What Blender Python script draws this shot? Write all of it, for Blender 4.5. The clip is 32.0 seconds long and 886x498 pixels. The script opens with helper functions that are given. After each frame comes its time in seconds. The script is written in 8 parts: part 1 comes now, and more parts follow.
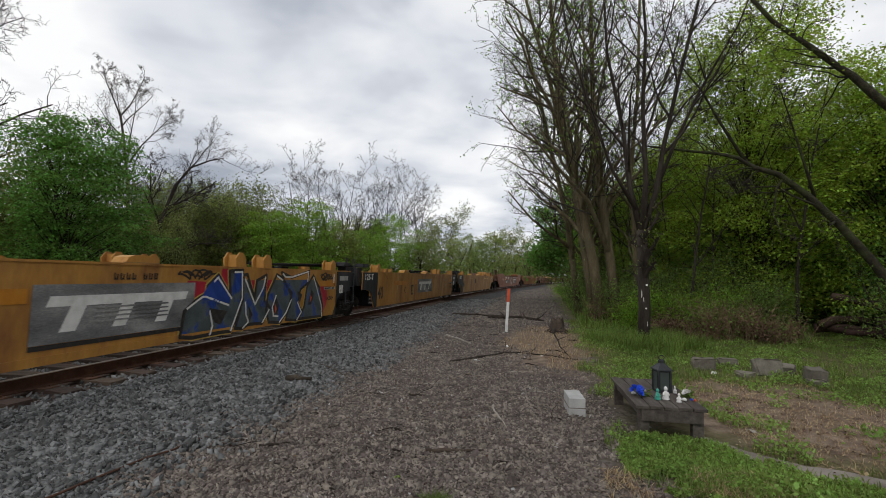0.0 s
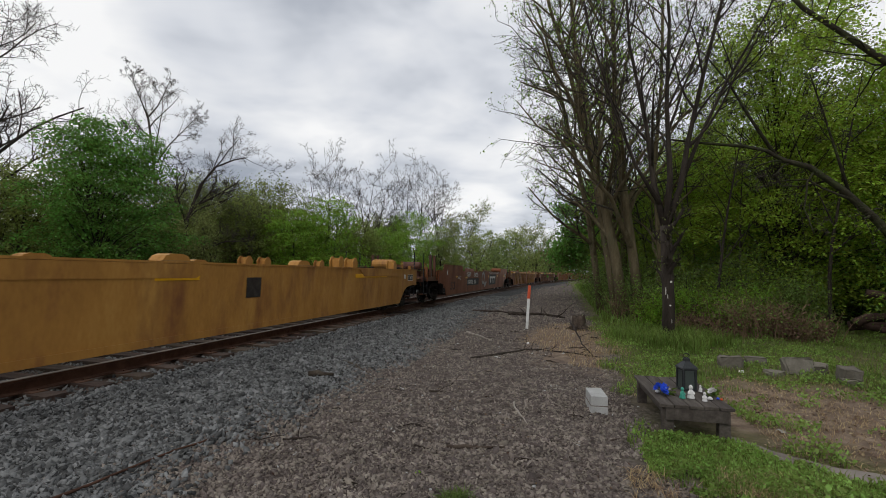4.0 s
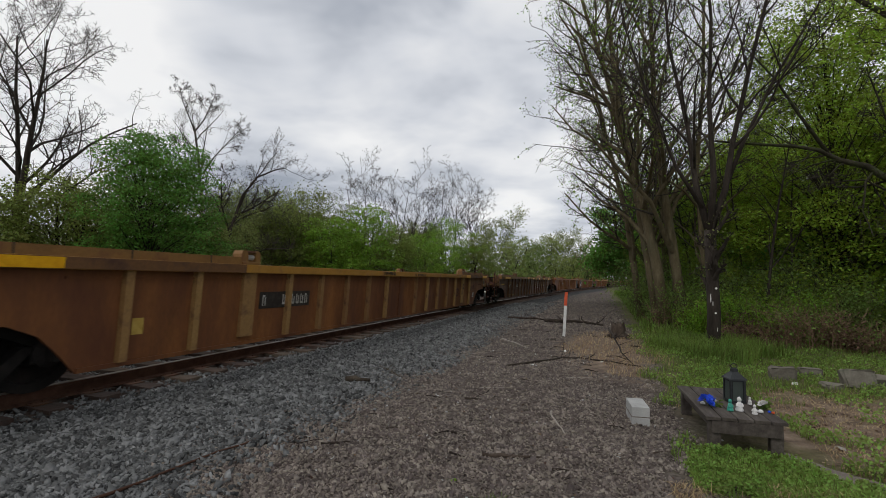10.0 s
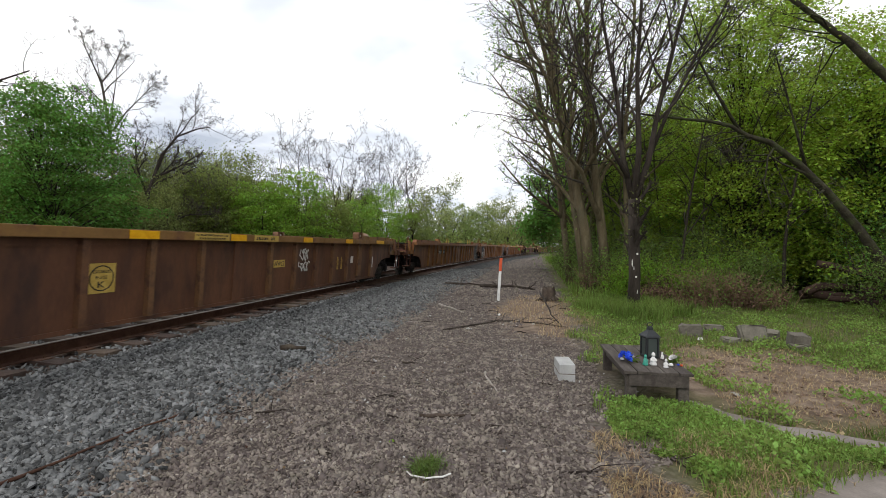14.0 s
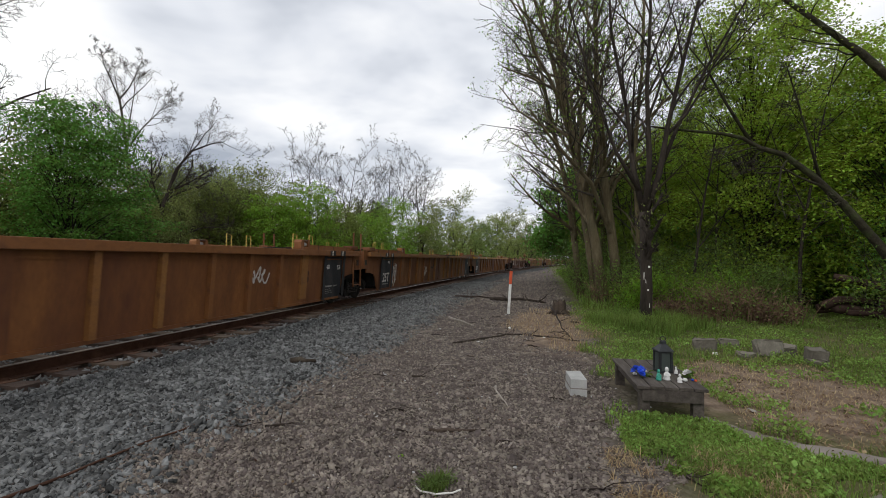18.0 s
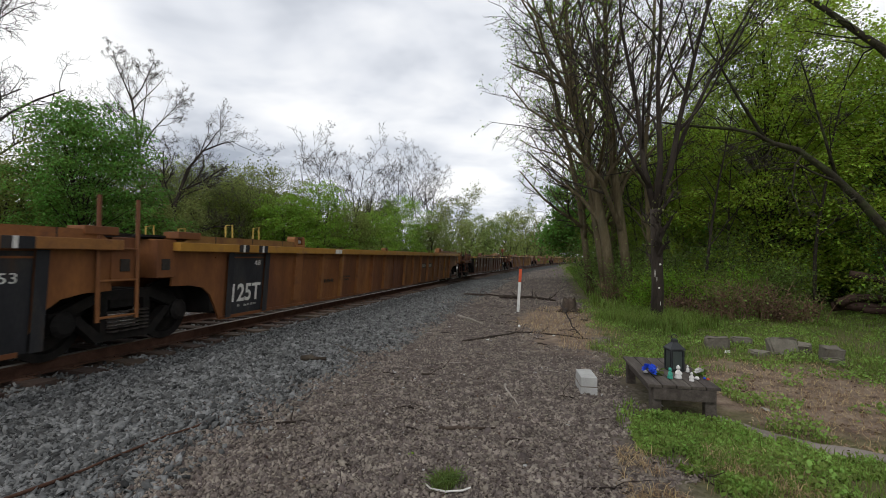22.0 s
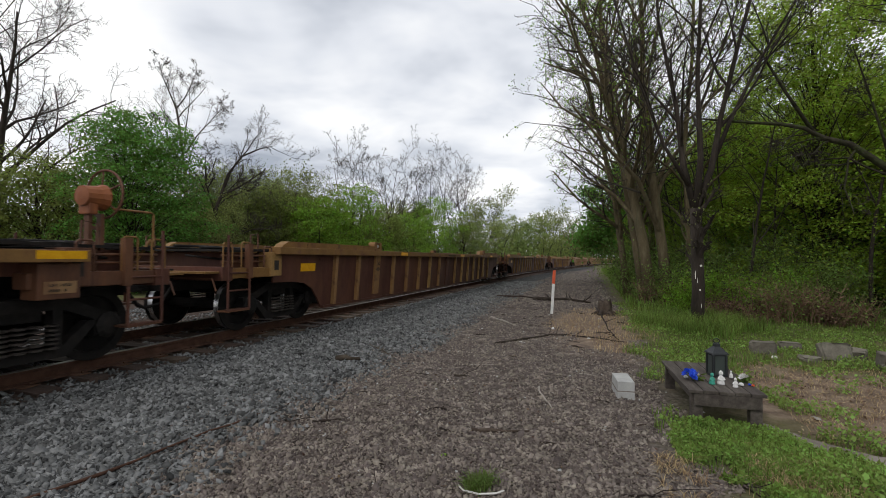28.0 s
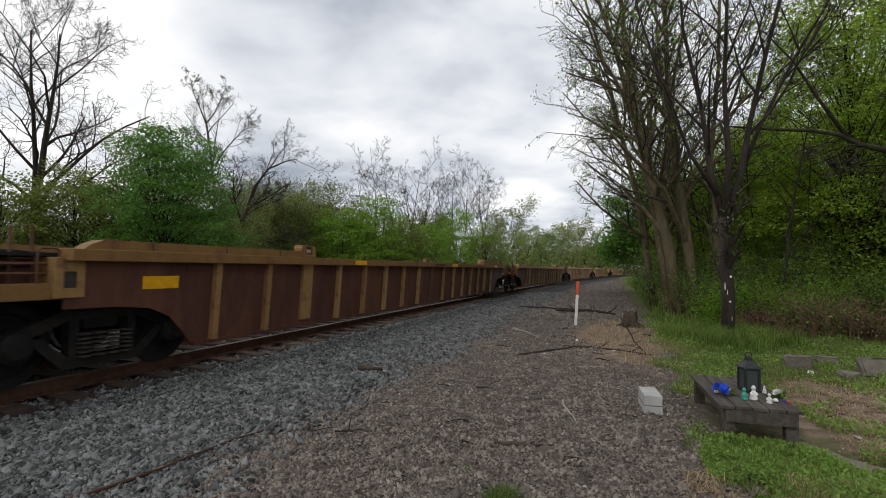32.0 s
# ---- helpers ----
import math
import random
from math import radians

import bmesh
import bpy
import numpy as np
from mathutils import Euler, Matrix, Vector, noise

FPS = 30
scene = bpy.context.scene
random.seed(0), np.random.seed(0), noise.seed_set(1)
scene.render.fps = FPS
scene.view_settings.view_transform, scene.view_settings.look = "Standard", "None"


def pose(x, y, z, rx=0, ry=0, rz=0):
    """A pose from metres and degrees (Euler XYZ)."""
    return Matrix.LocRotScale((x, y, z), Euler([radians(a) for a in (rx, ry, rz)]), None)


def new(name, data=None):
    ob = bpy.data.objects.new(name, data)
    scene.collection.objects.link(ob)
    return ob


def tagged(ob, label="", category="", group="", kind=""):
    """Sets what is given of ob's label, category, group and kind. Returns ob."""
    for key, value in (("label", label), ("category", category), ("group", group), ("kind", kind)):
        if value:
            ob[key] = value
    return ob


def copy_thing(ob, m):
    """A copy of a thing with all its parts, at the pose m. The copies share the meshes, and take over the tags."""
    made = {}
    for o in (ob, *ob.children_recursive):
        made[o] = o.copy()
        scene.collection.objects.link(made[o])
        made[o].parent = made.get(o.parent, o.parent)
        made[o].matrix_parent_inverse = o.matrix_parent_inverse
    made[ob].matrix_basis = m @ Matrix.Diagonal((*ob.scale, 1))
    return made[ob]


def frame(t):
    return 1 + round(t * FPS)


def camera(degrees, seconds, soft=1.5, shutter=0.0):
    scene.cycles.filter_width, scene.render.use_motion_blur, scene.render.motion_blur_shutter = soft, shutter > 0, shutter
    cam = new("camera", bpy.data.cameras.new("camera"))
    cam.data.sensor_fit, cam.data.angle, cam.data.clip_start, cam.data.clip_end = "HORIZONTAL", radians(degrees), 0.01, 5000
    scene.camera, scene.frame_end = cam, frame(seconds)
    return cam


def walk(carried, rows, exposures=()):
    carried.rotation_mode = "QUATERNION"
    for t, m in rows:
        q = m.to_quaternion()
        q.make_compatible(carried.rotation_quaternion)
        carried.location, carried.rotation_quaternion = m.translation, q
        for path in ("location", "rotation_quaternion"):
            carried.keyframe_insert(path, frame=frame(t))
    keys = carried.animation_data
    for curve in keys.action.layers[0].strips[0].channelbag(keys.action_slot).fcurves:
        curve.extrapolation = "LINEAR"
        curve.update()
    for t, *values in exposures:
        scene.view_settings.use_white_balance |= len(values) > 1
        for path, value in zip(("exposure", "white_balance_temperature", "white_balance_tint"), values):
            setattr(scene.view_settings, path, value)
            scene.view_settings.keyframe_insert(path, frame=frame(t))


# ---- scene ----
# ---------------------------------------------------------------- camera and its path
EYE = (0.0, 0.0, 1.45)
PATH = [
    (0, 93.34, -1.00, 11.07), (0.5, 93.41, -0.96, 11.58), (1, 93.42, -0.97, 12.01),
    (1.5, 93.37, -0.96, 12.31), (2, 93.33, -0.93, 12.62), (2.5, 93.15, -0.96, 12.90),
    (3, 93.02, -0.91, 13.15), (3.5, 92.93, -0.88, 13.32), (5.5, 92.93, -0.87, 14.10),
    (6, 92.92, -0.83, 14.15), (6.5, 92.93, -0.84, 14.23), (7, 93.00, -0.85, 14.34),
    (7.5, 93.24, -0.83, 15.04), (8, 93.50, -0.87, 15.95), (8.5, 93.70, -0.86, 16.81),
    (9, 93.72, -0.86, 17.48), (9.5, 93.71, -0.83, 17.78), (10, 93.65, -0.84, 17.80),
    (10.5, 93.10, -0.83, 17.14), (11, 91.59, -0.85, 14.93), (11.5, 90.22, -0.71, 12.77),
    (12, 89.39, -0.65, 11.30), (12.5, 88.96, -0.64, 10.46), (13, 88.94, -0.69, 10.07),
    (13.5, 89.32, -0.70, 10.11), (14, 89.66, -0.69, 10.14), (14.5, 89.97, -0.71, 10.15),
    (16.5, 90.78, -0.70, 10.95), (17, 90.93, -0.69, 11.12), (17.5, 91.05, -0.70, 11.19),
    (18, 91.22, -0.71, 11.35), (18.5, 91.30, -0.68, 11.48), (19, 91.35, -0.64, 11.59),
    (19.5, 91.37, -0.66, 11.66), (20, 91.43, -0.65, 11.80), (20.5, 91.46, -0.63, 11.93),
    (21, 91.28, -0.62, 11.94), (21.5, 91.13, -0.58, 12.18), (22, 90.97, -0.54, 12.48),
    (22.5, 90.90, -0.56, 12.75), (23, 90.85, -0.53, 12.99), (23.5, 90.81, -0.57, 13.28),
    (24, 90.76, -0.55, 13.60), (24.5, 90.73, -0.50, 13.98), (25, 90.78, -0.50, 14.40),
    (25.5, 90.84, -0.49, 14.94), (27.5, 91.06, -0.44, 16.12), (28, 91.11, -0.44, 16.45),
    (28.5, 91.19, -0.46, 16.93), (29, 91.34, -0.47, 17.45), (29.5, 91.62, -0.46, 17.82),
    (30, 91.86, -0.44, 18.07), (30.5, 92.01, -0.50, 18.31), (31, 92.13, -0.48, 18.59),
    (31.5, 92.26, -0.47, 18.86), (32, 92.38, -0.49, 19.15),
]
cam = camera(87.08, 32.0, soft=0.5, shutter=0.12)
walk(cam, [(t, pose(*EYE, rx, ry, rz)) for t, rx, ry, rz in PATH],
     exposures=[(0.0, 0.0), (3.0, -0.06), (9.0, -0.17), (10.4, -0.16), (12.0, 0.36), (13.0, 0.6), (14.5, 0.56), (17.0, 0.22), (19.0, 0.13), (26.0, 0.15), (32.0, 0.06)])

# ---------------------------------------------------------------- overcast sky and a weak, wide sun
SUN_EL, SUN_AZ = radians(48), radians(205)
world = bpy.data.worlds.new("overcast_sky")
scene.world = world
world.use_nodes = True
wn, wl = world.node_tree.nodes, world.node_tree.links
wn.clear()


def wnode(kind, **kw):
    n = wn.new(kind)
    for k, v in kw.items():
        if k in n.inputs:
            n.inputs[k].default_value = v
    return n


w_out = wnode("ShaderNodeOutputWorld")
w_bg = wnode("ShaderNodeBackground", Strength=1.12)
w_sky = wnode("ShaderNodeTexSky")
w_sky.sky_type, w_sky.sun_disc = "NISHITA", False
w_sky.sun_elevation, w_sky.sun_rotation = SUN_EL, SUN_AZ
w_dim = wnode("ShaderNodeVectorMath")
w_dim.operation = "SCALE"
w_dim.inputs["Scale"].default_value = 0.05
w_tc = wnode("ShaderNodeTexCoord")
w_sep = wnode("ShaderNodeSeparateXYZ")
w_up = wnode("ShaderNodeMath")
w_up.operation = "ADD"
w_up.inputs[1].default_value = 0.16
w_max = wnode("ShaderNodeMath")
w_max.operation = "MAXIMUM"
w_max.inputs[1].default_value = 0.08
w_dx, w_dy = wnode("ShaderNodeMath"), wnode("ShaderNodeMath")
w_dx.operation = w_dy.operation = "DIVIDE"
w_com = wnode("ShaderNodeCombineXYZ")
w_n1 = wnode("ShaderNodeTexNoise", Scale=0.62, Detail=5.0, Roughness=0.5, Distortion=0.35)
w_n2 = wnode("ShaderNodeTexNoise", Scale=1.7, Detail=4.0, Roughness=0.5, Distortion=0.3)
w_add = wnode("ShaderNodeMath")
w_add.operation = "MULTIPLY_ADD"
w_add.inputs[1].default_value = 0.45
w_ramp = wnode("ShaderNodeValToRGB")
r = w_ramp.color_ramp
r.elements[0].position, r.elements[0].color = 0.56, (0.36, 0.395, 0.46, 1)
r.elements[1].position, r.elements[1].color = 0.83, (0.97, 0.97, 0.97, 1)
e = r.elements.new(0.69)
e.color = (0.7, 0.725, 0.775, 1)
w_mix = wnode("ShaderNodeMix")
w_mix.data_type = "RGBA"
w_mix.inputs[0].default_value = 0.9
wl.new(w_tc.outputs["Generated"], w_sep.inputs[0])
wl.new(w_sep.outputs["Z"], w_up.inputs[0])
wl.new(w_up.outputs[0], w_max.inputs[0])
wl.new(w_sep.outputs["X"], w_dx.inputs[0])
wl.new(w_max.outputs[0], w_dx.inputs[1])
wl.new(w_sep.outputs["Y"], w_dy.inputs[0])
wl.new(w_max.outputs[0], w_dy.inputs[1])
wl.new(w_dx.outputs[0], w_com.inputs[0])
wl.new(w_dy.outputs[0], w_com.inputs[1])
wl.new(w_com.outputs[0], w_n1.inputs["Vector"])
wl.new(w_com.outputs[0], w_n2.inputs["Vector"])
wl.new(w_n2.outputs[0], w_add.inputs[0])
wl.new(w_n1.outputs[0], w_add.inputs[2])
wl.new(w_add.outputs[0], w_ramp.inputs[0])
wl.new(w_sky.outputs[0], w_dim.inputs[0])
wl.new(w_dim.outputs[0], w_mix.inputs[6])
wl.new(w_ramp.outputs[0], w_mix.inputs[7])
wl.new(w_mix.outputs[2], w_bg.inputs[0])
wl.new(w_bg.outputs[0], w_out.inputs[0])

sun = new("sun", bpy.data.lights.new("sun", "SUN"))
sun.data.energy, sun.data.angle, sun.data.color = 0.8, radians(30), (1.0, 0.97, 0.92)
sun.matrix_world = pose(0, 0, 30, 90 - math.degrees(SUN_EL), 0, 180 - math.degrees(SUN_AZ))


# ---------------------------------------------------------------- materials
def surf(name, cols, scale=6.0, fine=60.0, rough=0.8, bump=0.3, metal=0.0, stretch=(1, 1, 1), vary=0.0, island=0.0,
         spots=None, spot_scale=2.0, spot_at=0.6, spot_soft=0.08, bump_dist=0.01, coat=0.0, translucent=0.0):
    """A surface with colour at two scales, fine relief and, if given, spots of another colour (rust, dirt, moss)."""
    m = bpy.data.materials.new(name)
    m.use_nodes = True
    nt = m.node_tree
    nd, ln = nt.nodes, nt.links
    b = nd["Principled BSDF"]
    tc = nd.new("ShaderNodeTexCoord")
    mp = nd.new("ShaderNodeMapping")
    mp.inputs["Scale"].default_value = stretch
    ln.new(tc.outputs["Object"], mp.inputs[0])
    n1 = nd.new("ShaderNodeTexNoise")
    n1.inputs["Scale"].default_value, n1.inputs["Detail"].default_value = scale, 6
    n1.inputs["Roughness"].default_value = 0.6
    n2 = nd.new("ShaderNodeTexNoise")
    n2.inputs["Scale"].default_value, n2.inputs["Detail"].default_value = fine, 3
    ln.new(mp.outputs[0], n1.inputs["Vector"])
    ln.new(mp.outputs[0], n2.inputs["Vector"])
    mx = nd.new("ShaderNodeMath")
    mx.operation = "MULTIPLY_ADD"
    mx.inputs[1].default_value = 0.35
    ln.new(n2.outputs[0], mx.inputs[0])
    ln.new(n1.outputs[0], mx.inputs[2])
    cr = nd.new("ShaderNodeValToRGB")
    k = len(cols)
    cr.color_ramp.elements[0].position, cr.color_ramp.elements[1].position = 0.45, 0.9
    cr.color_ramp.elements[0].color, cr.color_ramp.elements[1].color = (*cols[0], 1), (*cols[-1], 1)
    for i in range(1, k - 1):
        cr.color_ramp.elements.new(0.45 + 0.45 * i / (k - 1)).color = (*cols[i], 1)
    ln.new(mx.outputs[0], cr.inputs[0])
    col = cr.outputs[0]
    if spots:
        n3 = nd.new("ShaderNodeTexNoise")
        n3.inputs["Scale"].default_value, n3.inputs["Detail"].default_value = spot_scale, 7
        n3.inputs["Roughness"].default_value = 0.65
        ln.new(mp.outputs[0], n3.inputs["Vector"])
        mr = nd.new("ShaderNodeMapRange")
        mr.inputs[1].default_value, mr.inputs[2].default_value = spot_at - spot_soft, spot_at + spot_soft
        ln.new(n3.outputs[0], mr.inputs[0])
        mi = nd.new("ShaderNodeMix")
        mi.data_type = "RGBA"
        mi.inputs[7].default_value = (*spots, 1)
        ln.new(mr.outputs[0], mi.inputs[0])
        ln.new(col, mi.inputs[6])
        col = mi.outputs[2]
    if vary or island:
        hs = nd.new("ShaderNodeHueSaturation")
        rnd = nd.new("ShaderNodeNewGeometry").outputs["Random Per Island"] if island else nd.new("ShaderNodeObjectInfo").outputs["Random"]
        amt = island or vary
        mr2 = nd.new("ShaderNodeMapRange")
        mr2.inputs[3].default_value, mr2.inputs[4].default_value = 1 - amt, 1 + amt
        ln.new(rnd, mr2.inputs[0])
        ln.new(mr2.outputs[0], hs.inputs["Value"])
        mr3 = nd.new("ShaderNodeMath")
        mr3.operation = "MULTIPLY_ADD"
        mr3.inputs[1].default_value, mr3.inputs[2].default_value = 0.03 * amt / 0.3, 0.5 - 0.015 * amt / 0.3
        ln.new(rnd, mr3.inputs[0])
        ln.new(mr3.outputs[0], hs.inputs["Hue"])
        ln.new(col, hs.inputs["Color"])
        col = hs.outputs[0]
    ln.new(col, b.inputs["Base Color"])
    rr = nd.new("ShaderNodeMapRange")
    rr.inputs[1].default_value, rr.inputs[2].default_value = 0.3, 0.75
    rr.inputs[3].default_value, rr.inputs[4].default_value = min(1, rough + 0.1), max(0.05, rough - 0.12)
    ln.new(n1.outputs[0], rr.inputs[0])
    ln.new(rr.outputs[0], b.inputs["Roughness"])
    b.inputs["Metallic"].default_value = metal
    b.inputs["Coat Weight"].default_value = coat
    b.inputs["Specular IOR Level"].default_value = 0.3
    if bump:
        bp = nd.new("ShaderNodeBump")
        bp.inputs["Strength"].default_value, bp.inputs["Distance"].default_value = bump, bump_dist
        ln.new(mx.outputs[0], bp.inputs["Height"])
        ln.new(bp.outputs[0], b.inputs["Normal"])
    if translucent:
        tr = nd.new("ShaderNodeBsdfTranslucent")
        ms = nd.new("ShaderNodeMixShader")
        ms.inputs[0].default_value = translucent
        ln.new(col, tr.inputs[0])
        ln.new(b.outputs[0], ms.inputs[1])
        ln.new(tr.outputs[0], ms.inputs[2])
        ln.new(ms.outputs[0], nd["Material Output"].inputs[0])
    return m


M_YEL = surf("yellow_car_paint", [(0.27, 0.123, 0.0245), (0.377, 0.18, 0.0368), (0.45, 0.238, 0.0574)], 1.4, 30, 0.6, 0.15, stretch=(1, 1, 0.35), spots=(0.19, 0.075, 0.025), spot_scale=1.6, spot_at=0.6, spot_soft=0.1)
M_OCH = surf("ochre_car_paint", [(0.118, 0.0455, 0.0165), (0.19, 0.074, 0.023), (0.27, 0.11, 0.033)], 1.6, 30, 0.65, 0.15, stretch=(1, 1, 0.35), spots=(0.105, 0.038, 0.019), spot_scale=1.1, spot_at=0.54, spot_soft=0.14)
M_RED = surf("oxide_red_car_paint", [(0.158, 0.0491, 0.019), (0.214, 0.0673, 0.0238), (0.261, 0.0915, 0.0317)], 1.2, 25, 0.6, 0.12, stretch=(1, 1, 0.4), spots=(0.10, 0.035, 0.02), spot_scale=1.3, spot_at=0.62, spot_soft=0.1)
M_BRN = surf("brown_car_paint", [(0.05, 0.0195, 0.0135), (0.078, 0.0295, 0.0195), (0.11, 0.042, 0.026)], 1.4, 30, 0.65, 0.15, stretch=(1, 1, 0.35), spots=(0.12, 0.05, 0.025), spot_scale=1.7, spot_at=0.6, spot_soft=0.1)
M_BRN2 = surf("umber_car_paint", [(0.075, 0.032, 0.018), (0.112, 0.048, 0.025), (0.15, 0.067, 0.033)], 1.4, 30, 0.6, 0.15, stretch=(1, 1, 0.35), spots=(0.05, 0.025, 0.018), spot_scale=1.7, spot_at=0.58, spot_soft=0.1)
M_OCHD = surf("dull_ochre_chord_paint", [(0.14, 0.072, 0.023), (0.19, 0.1, 0.03), (0.25, 0.13, 0.04)], 2.0, 30, 0.65, 0.15, spots=(0.10, 0.042, 0.022), spot_scale=2, spot_at=0.6)
M_BRNR = surf("brown_rib_paint", [(0.11, 0.052, 0.025), (0.155, 0.075, 0.034), (0.205, 0.105, 0.047)], 3, 40, 0.65, 0.15, spots=(0.07, 0.032, 0.02), spot_scale=3, spot_at=0.55, vary=0.15)
M_OCHC = surf("brown_ochre_chord_paint", [(0.1, 0.05, 0.022), (0.155, 0.075, 0.029), (0.21, 0.105, 0.04)], 2.0, 30, 0.65, 0.15, spots=(0.075, 0.036, 0.022), spot_scale=2, spot_at=0.55)
M_CHORD = surf("yellow_chord_paint", [(0.269, 0.128, 0.0224), (0.344, 0.172, 0.0262), (0.389, 0.209, 0.0374)], 2.0, 30, 0.6, 0.15, spots=(0.2, 0.085, 0.03), spot_scale=2, spot_at=0.62)
M_OCHR = surf("ochre_rib_paint", [(0.16, 0.066, 0.022), (0.225, 0.095, 0.029), (0.3, 0.132, 0.04)], 3, 40, 0.65, 0.15, spots=(0.14, 0.058, 0.025), spot_scale=3, spot_at=0.58, vary=0.12)
M_TAN = surf("tan_car_paint", [(0.20, 0.12, 0.06), (0.30, 0.18, 0.085), (0.38, 0.24, 0.12)], 1.4, 30, 0.65, 0.15, stretch=(1, 1, 0.35), spots=(0.13, 0.06, 0.03), spot_scale=1.7, spot_at=0.58, spot_soft=0.1)
M_RIB = surf("worn_rib_paint", [(0.2, 0.112, 0.042), (0.28, 0.16, 0.058), (0.36, 0.21, 0.078)], 3, 40, 0.7, 0.15, spots=(0.12, 0.06, 0.03), spot_scale=3, spot_at=0.6, vary=0.15)
M_BLK = surf("black_car_paint", [(0.012, 0.012, 0.014), (0.022, 0.022, 0.025), (0.04, 0.038, 0.037)], 2, 40, 0.6, 0.12, stretch=(1, 1, 0.4), spots=(0.06, 0.035, 0.022), spot_scale=2.5, spot_at=0.66)
# dirty steel, its colour lowered to near black for the shade under the cars
M_DRK = surf("dirty_steel_shade_darkened", [(0.005, 0.0045, 0.004), (0.009, 0.0075, 0.0065), (0.018, 0.0135, 0.011)], 5, 60, 0.8, 0.3, vary=0.15)
M_TREAD = surf("polished_wheel_tread", [(0.45, 0.45, 0.46), (0.55, 0.55, 0.56), (0.62, 0.62, 0.62)], 8, 90, 0.3, 0.05, metal=1.0)
M_RAILTOP = surf("worn_rail_head", [(0.16, 0.14, 0.125), (0.22, 0.2, 0.18), (0.30, 0.28, 0.26)], 3, 60, 0.45, 0.05, metal=0.8)
M_RAIL = surf("rusty_rail_web", [(0.04, 0.019, 0.012), (0.06, 0.028, 0.017), (0.088, 0.042, 0.025)], 7, 80, 0.9, 0.4)
M_TIE = surf("weathered_tie_wood", [(0.026, 0.019, 0.015), (0.052, 0.038, 0.029), (0.1, 0.076, 0.058)], 4, 60, 0.9, 0.7, stretch=(0.25, 2.5, 1), vary=0.35, spots=(0.06, 0.036, 0.026), spot_scale=3, spot_at=0.56)
M_PLATE = surf("rusty_tie_plate", [(0.05, 0.025, 0.016), (0.08, 0.04, 0.024), (0.11, 0.055, 0.03)], 9, 70, 0.9, 0.4)
M_GALV = surf("galvanised_steel", [(0.30, 0.30, 0.29), (0.4, 0.4, 0.39), (0.5, 0.5, 0.48)], 6, 70, 0.5, 0.1, metal=0.4)
M_WHITE = surf("faded_white_paint", [(0.50, 0.48, 0.44), (0.62, 0.6, 0.56), (0.72, 0.7, 0.66)], 7, 60, 0.6, 0.1)
M_AMBER = surf("amber_reflector", [(0.62, 0.30, 0.01), (0.72, 0.36, 0.01), (0.78, 0.42, 0.02)], 9, 70, 0.35, 0.05)
M_STENCIL = surf("dull_yellow_stencil", [(0.38, 0.25, 0.05), (0.46, 0.31, 0.07), (0.52, 0.36, 0.09)], 9, 70, 0.6, 0.05)
M_FAINT = surf("faint_worn_spray_paint", [(0.26, 0.17, 0.09), (0.34, 0.24, 0.14), (0.44, 0.34, 0.23)], 9, 70, 0.7, 0.05)
M_INK = surf("dark_stencil_paint", [(0.02, 0.016, 0.014), (0.03, 0.024, 0.02), (0.045, 0.036, 0.03)], 9, 70, 0.6, 0.05)
M_GREYP = surf("grey_panel_paint", [(0.26, 0.25, 0.23), (0.34, 0.33, 0.3), (0.42, 0.40, 0.37)], 3, 50, 0.6, 0.05)
M_PANEL = surf("streaked_grey_panel_paint", [(0.06, 0.06, 0.058), (0.16, 0.155, 0.15), (0.33, 0.32, 0.3)], 0.9, 30, 0.6, 0.05, stretch=(1, 1, 2.5))
M_SPRAYB = surf("blue_spray_paint", [(0.01, 0.03, 0.15), (0.015, 0.045, 0.22), (0.03, 0.07, 0.3)], 3, 50, 0.5, 0.05)
M_SPRAYR = surf("red_spray_paint", [(0.26, 0.01, 0.025), (0.34, 0.015, 0.03), (0.4, 0.03, 0.04)], 3, 50, 0.5, 0.05)
M_MURAL = surf("grey_and_blue_sprayed_field", [(0.035, 0.045, 0.045), (0.075, 0.09, 0.088), (0.12, 0.135, 0.13)], 2.4, 50, 0.5, 0.05, spots=(0.02, 0.05, 0.2), spot_scale=2.6, spot_at=0.56, spot_soft=0.04)
M_AMBERD = surf("faded_orange_repaint", [(0.36, 0.13, 0.012), (0.44, 0.17, 0.016), (0.5, 0.21, 0.03)], 3, 40, 0.55, 0.05, spots=(0.38, 0.18, 0.036), spot_scale=3, spot_at=0.6)
M_STONE = surf("grey_ballast_stone", [(0.07, 0.071, 0.069), (0.112, 0.114, 0.112), (0.178, 0.181, 0.178)], 5, 50, 0.8, 0.3, island=0.8)
M_CHIP = surf("brown_gravel_chip", [(0.1, 0.082, 0.07), (0.16, 0.132, 0.113), (0.24, 0.2, 0.173)], 5, 50, 0.85, 0.3, island=0.55)
M_BARK = surf("grey_brown_bark", [(0.075, 0.057, 0.03), (0.118, 0.093, 0.052), (0.172, 0.14, 0.083)], 7, 45, 0.95, 0.9, stretch=(1, 1, 0.22), bump_dist=0.03, spots=(0.075, 0.085, 0.05), spot_scale=2.2, spot_at=0.66)
M_MOSS = surf("dark_mossy_bark", [(0.016, 0.013, 0.008), (0.032, 0.027, 0.016), (0.06, 0.054, 0.03)], 9, 45, 0.95, 0.9, bump_dist=0.04, spots=(0.045, 0.055, 0.018), spot_scale=3.0, spot_at=0.56)
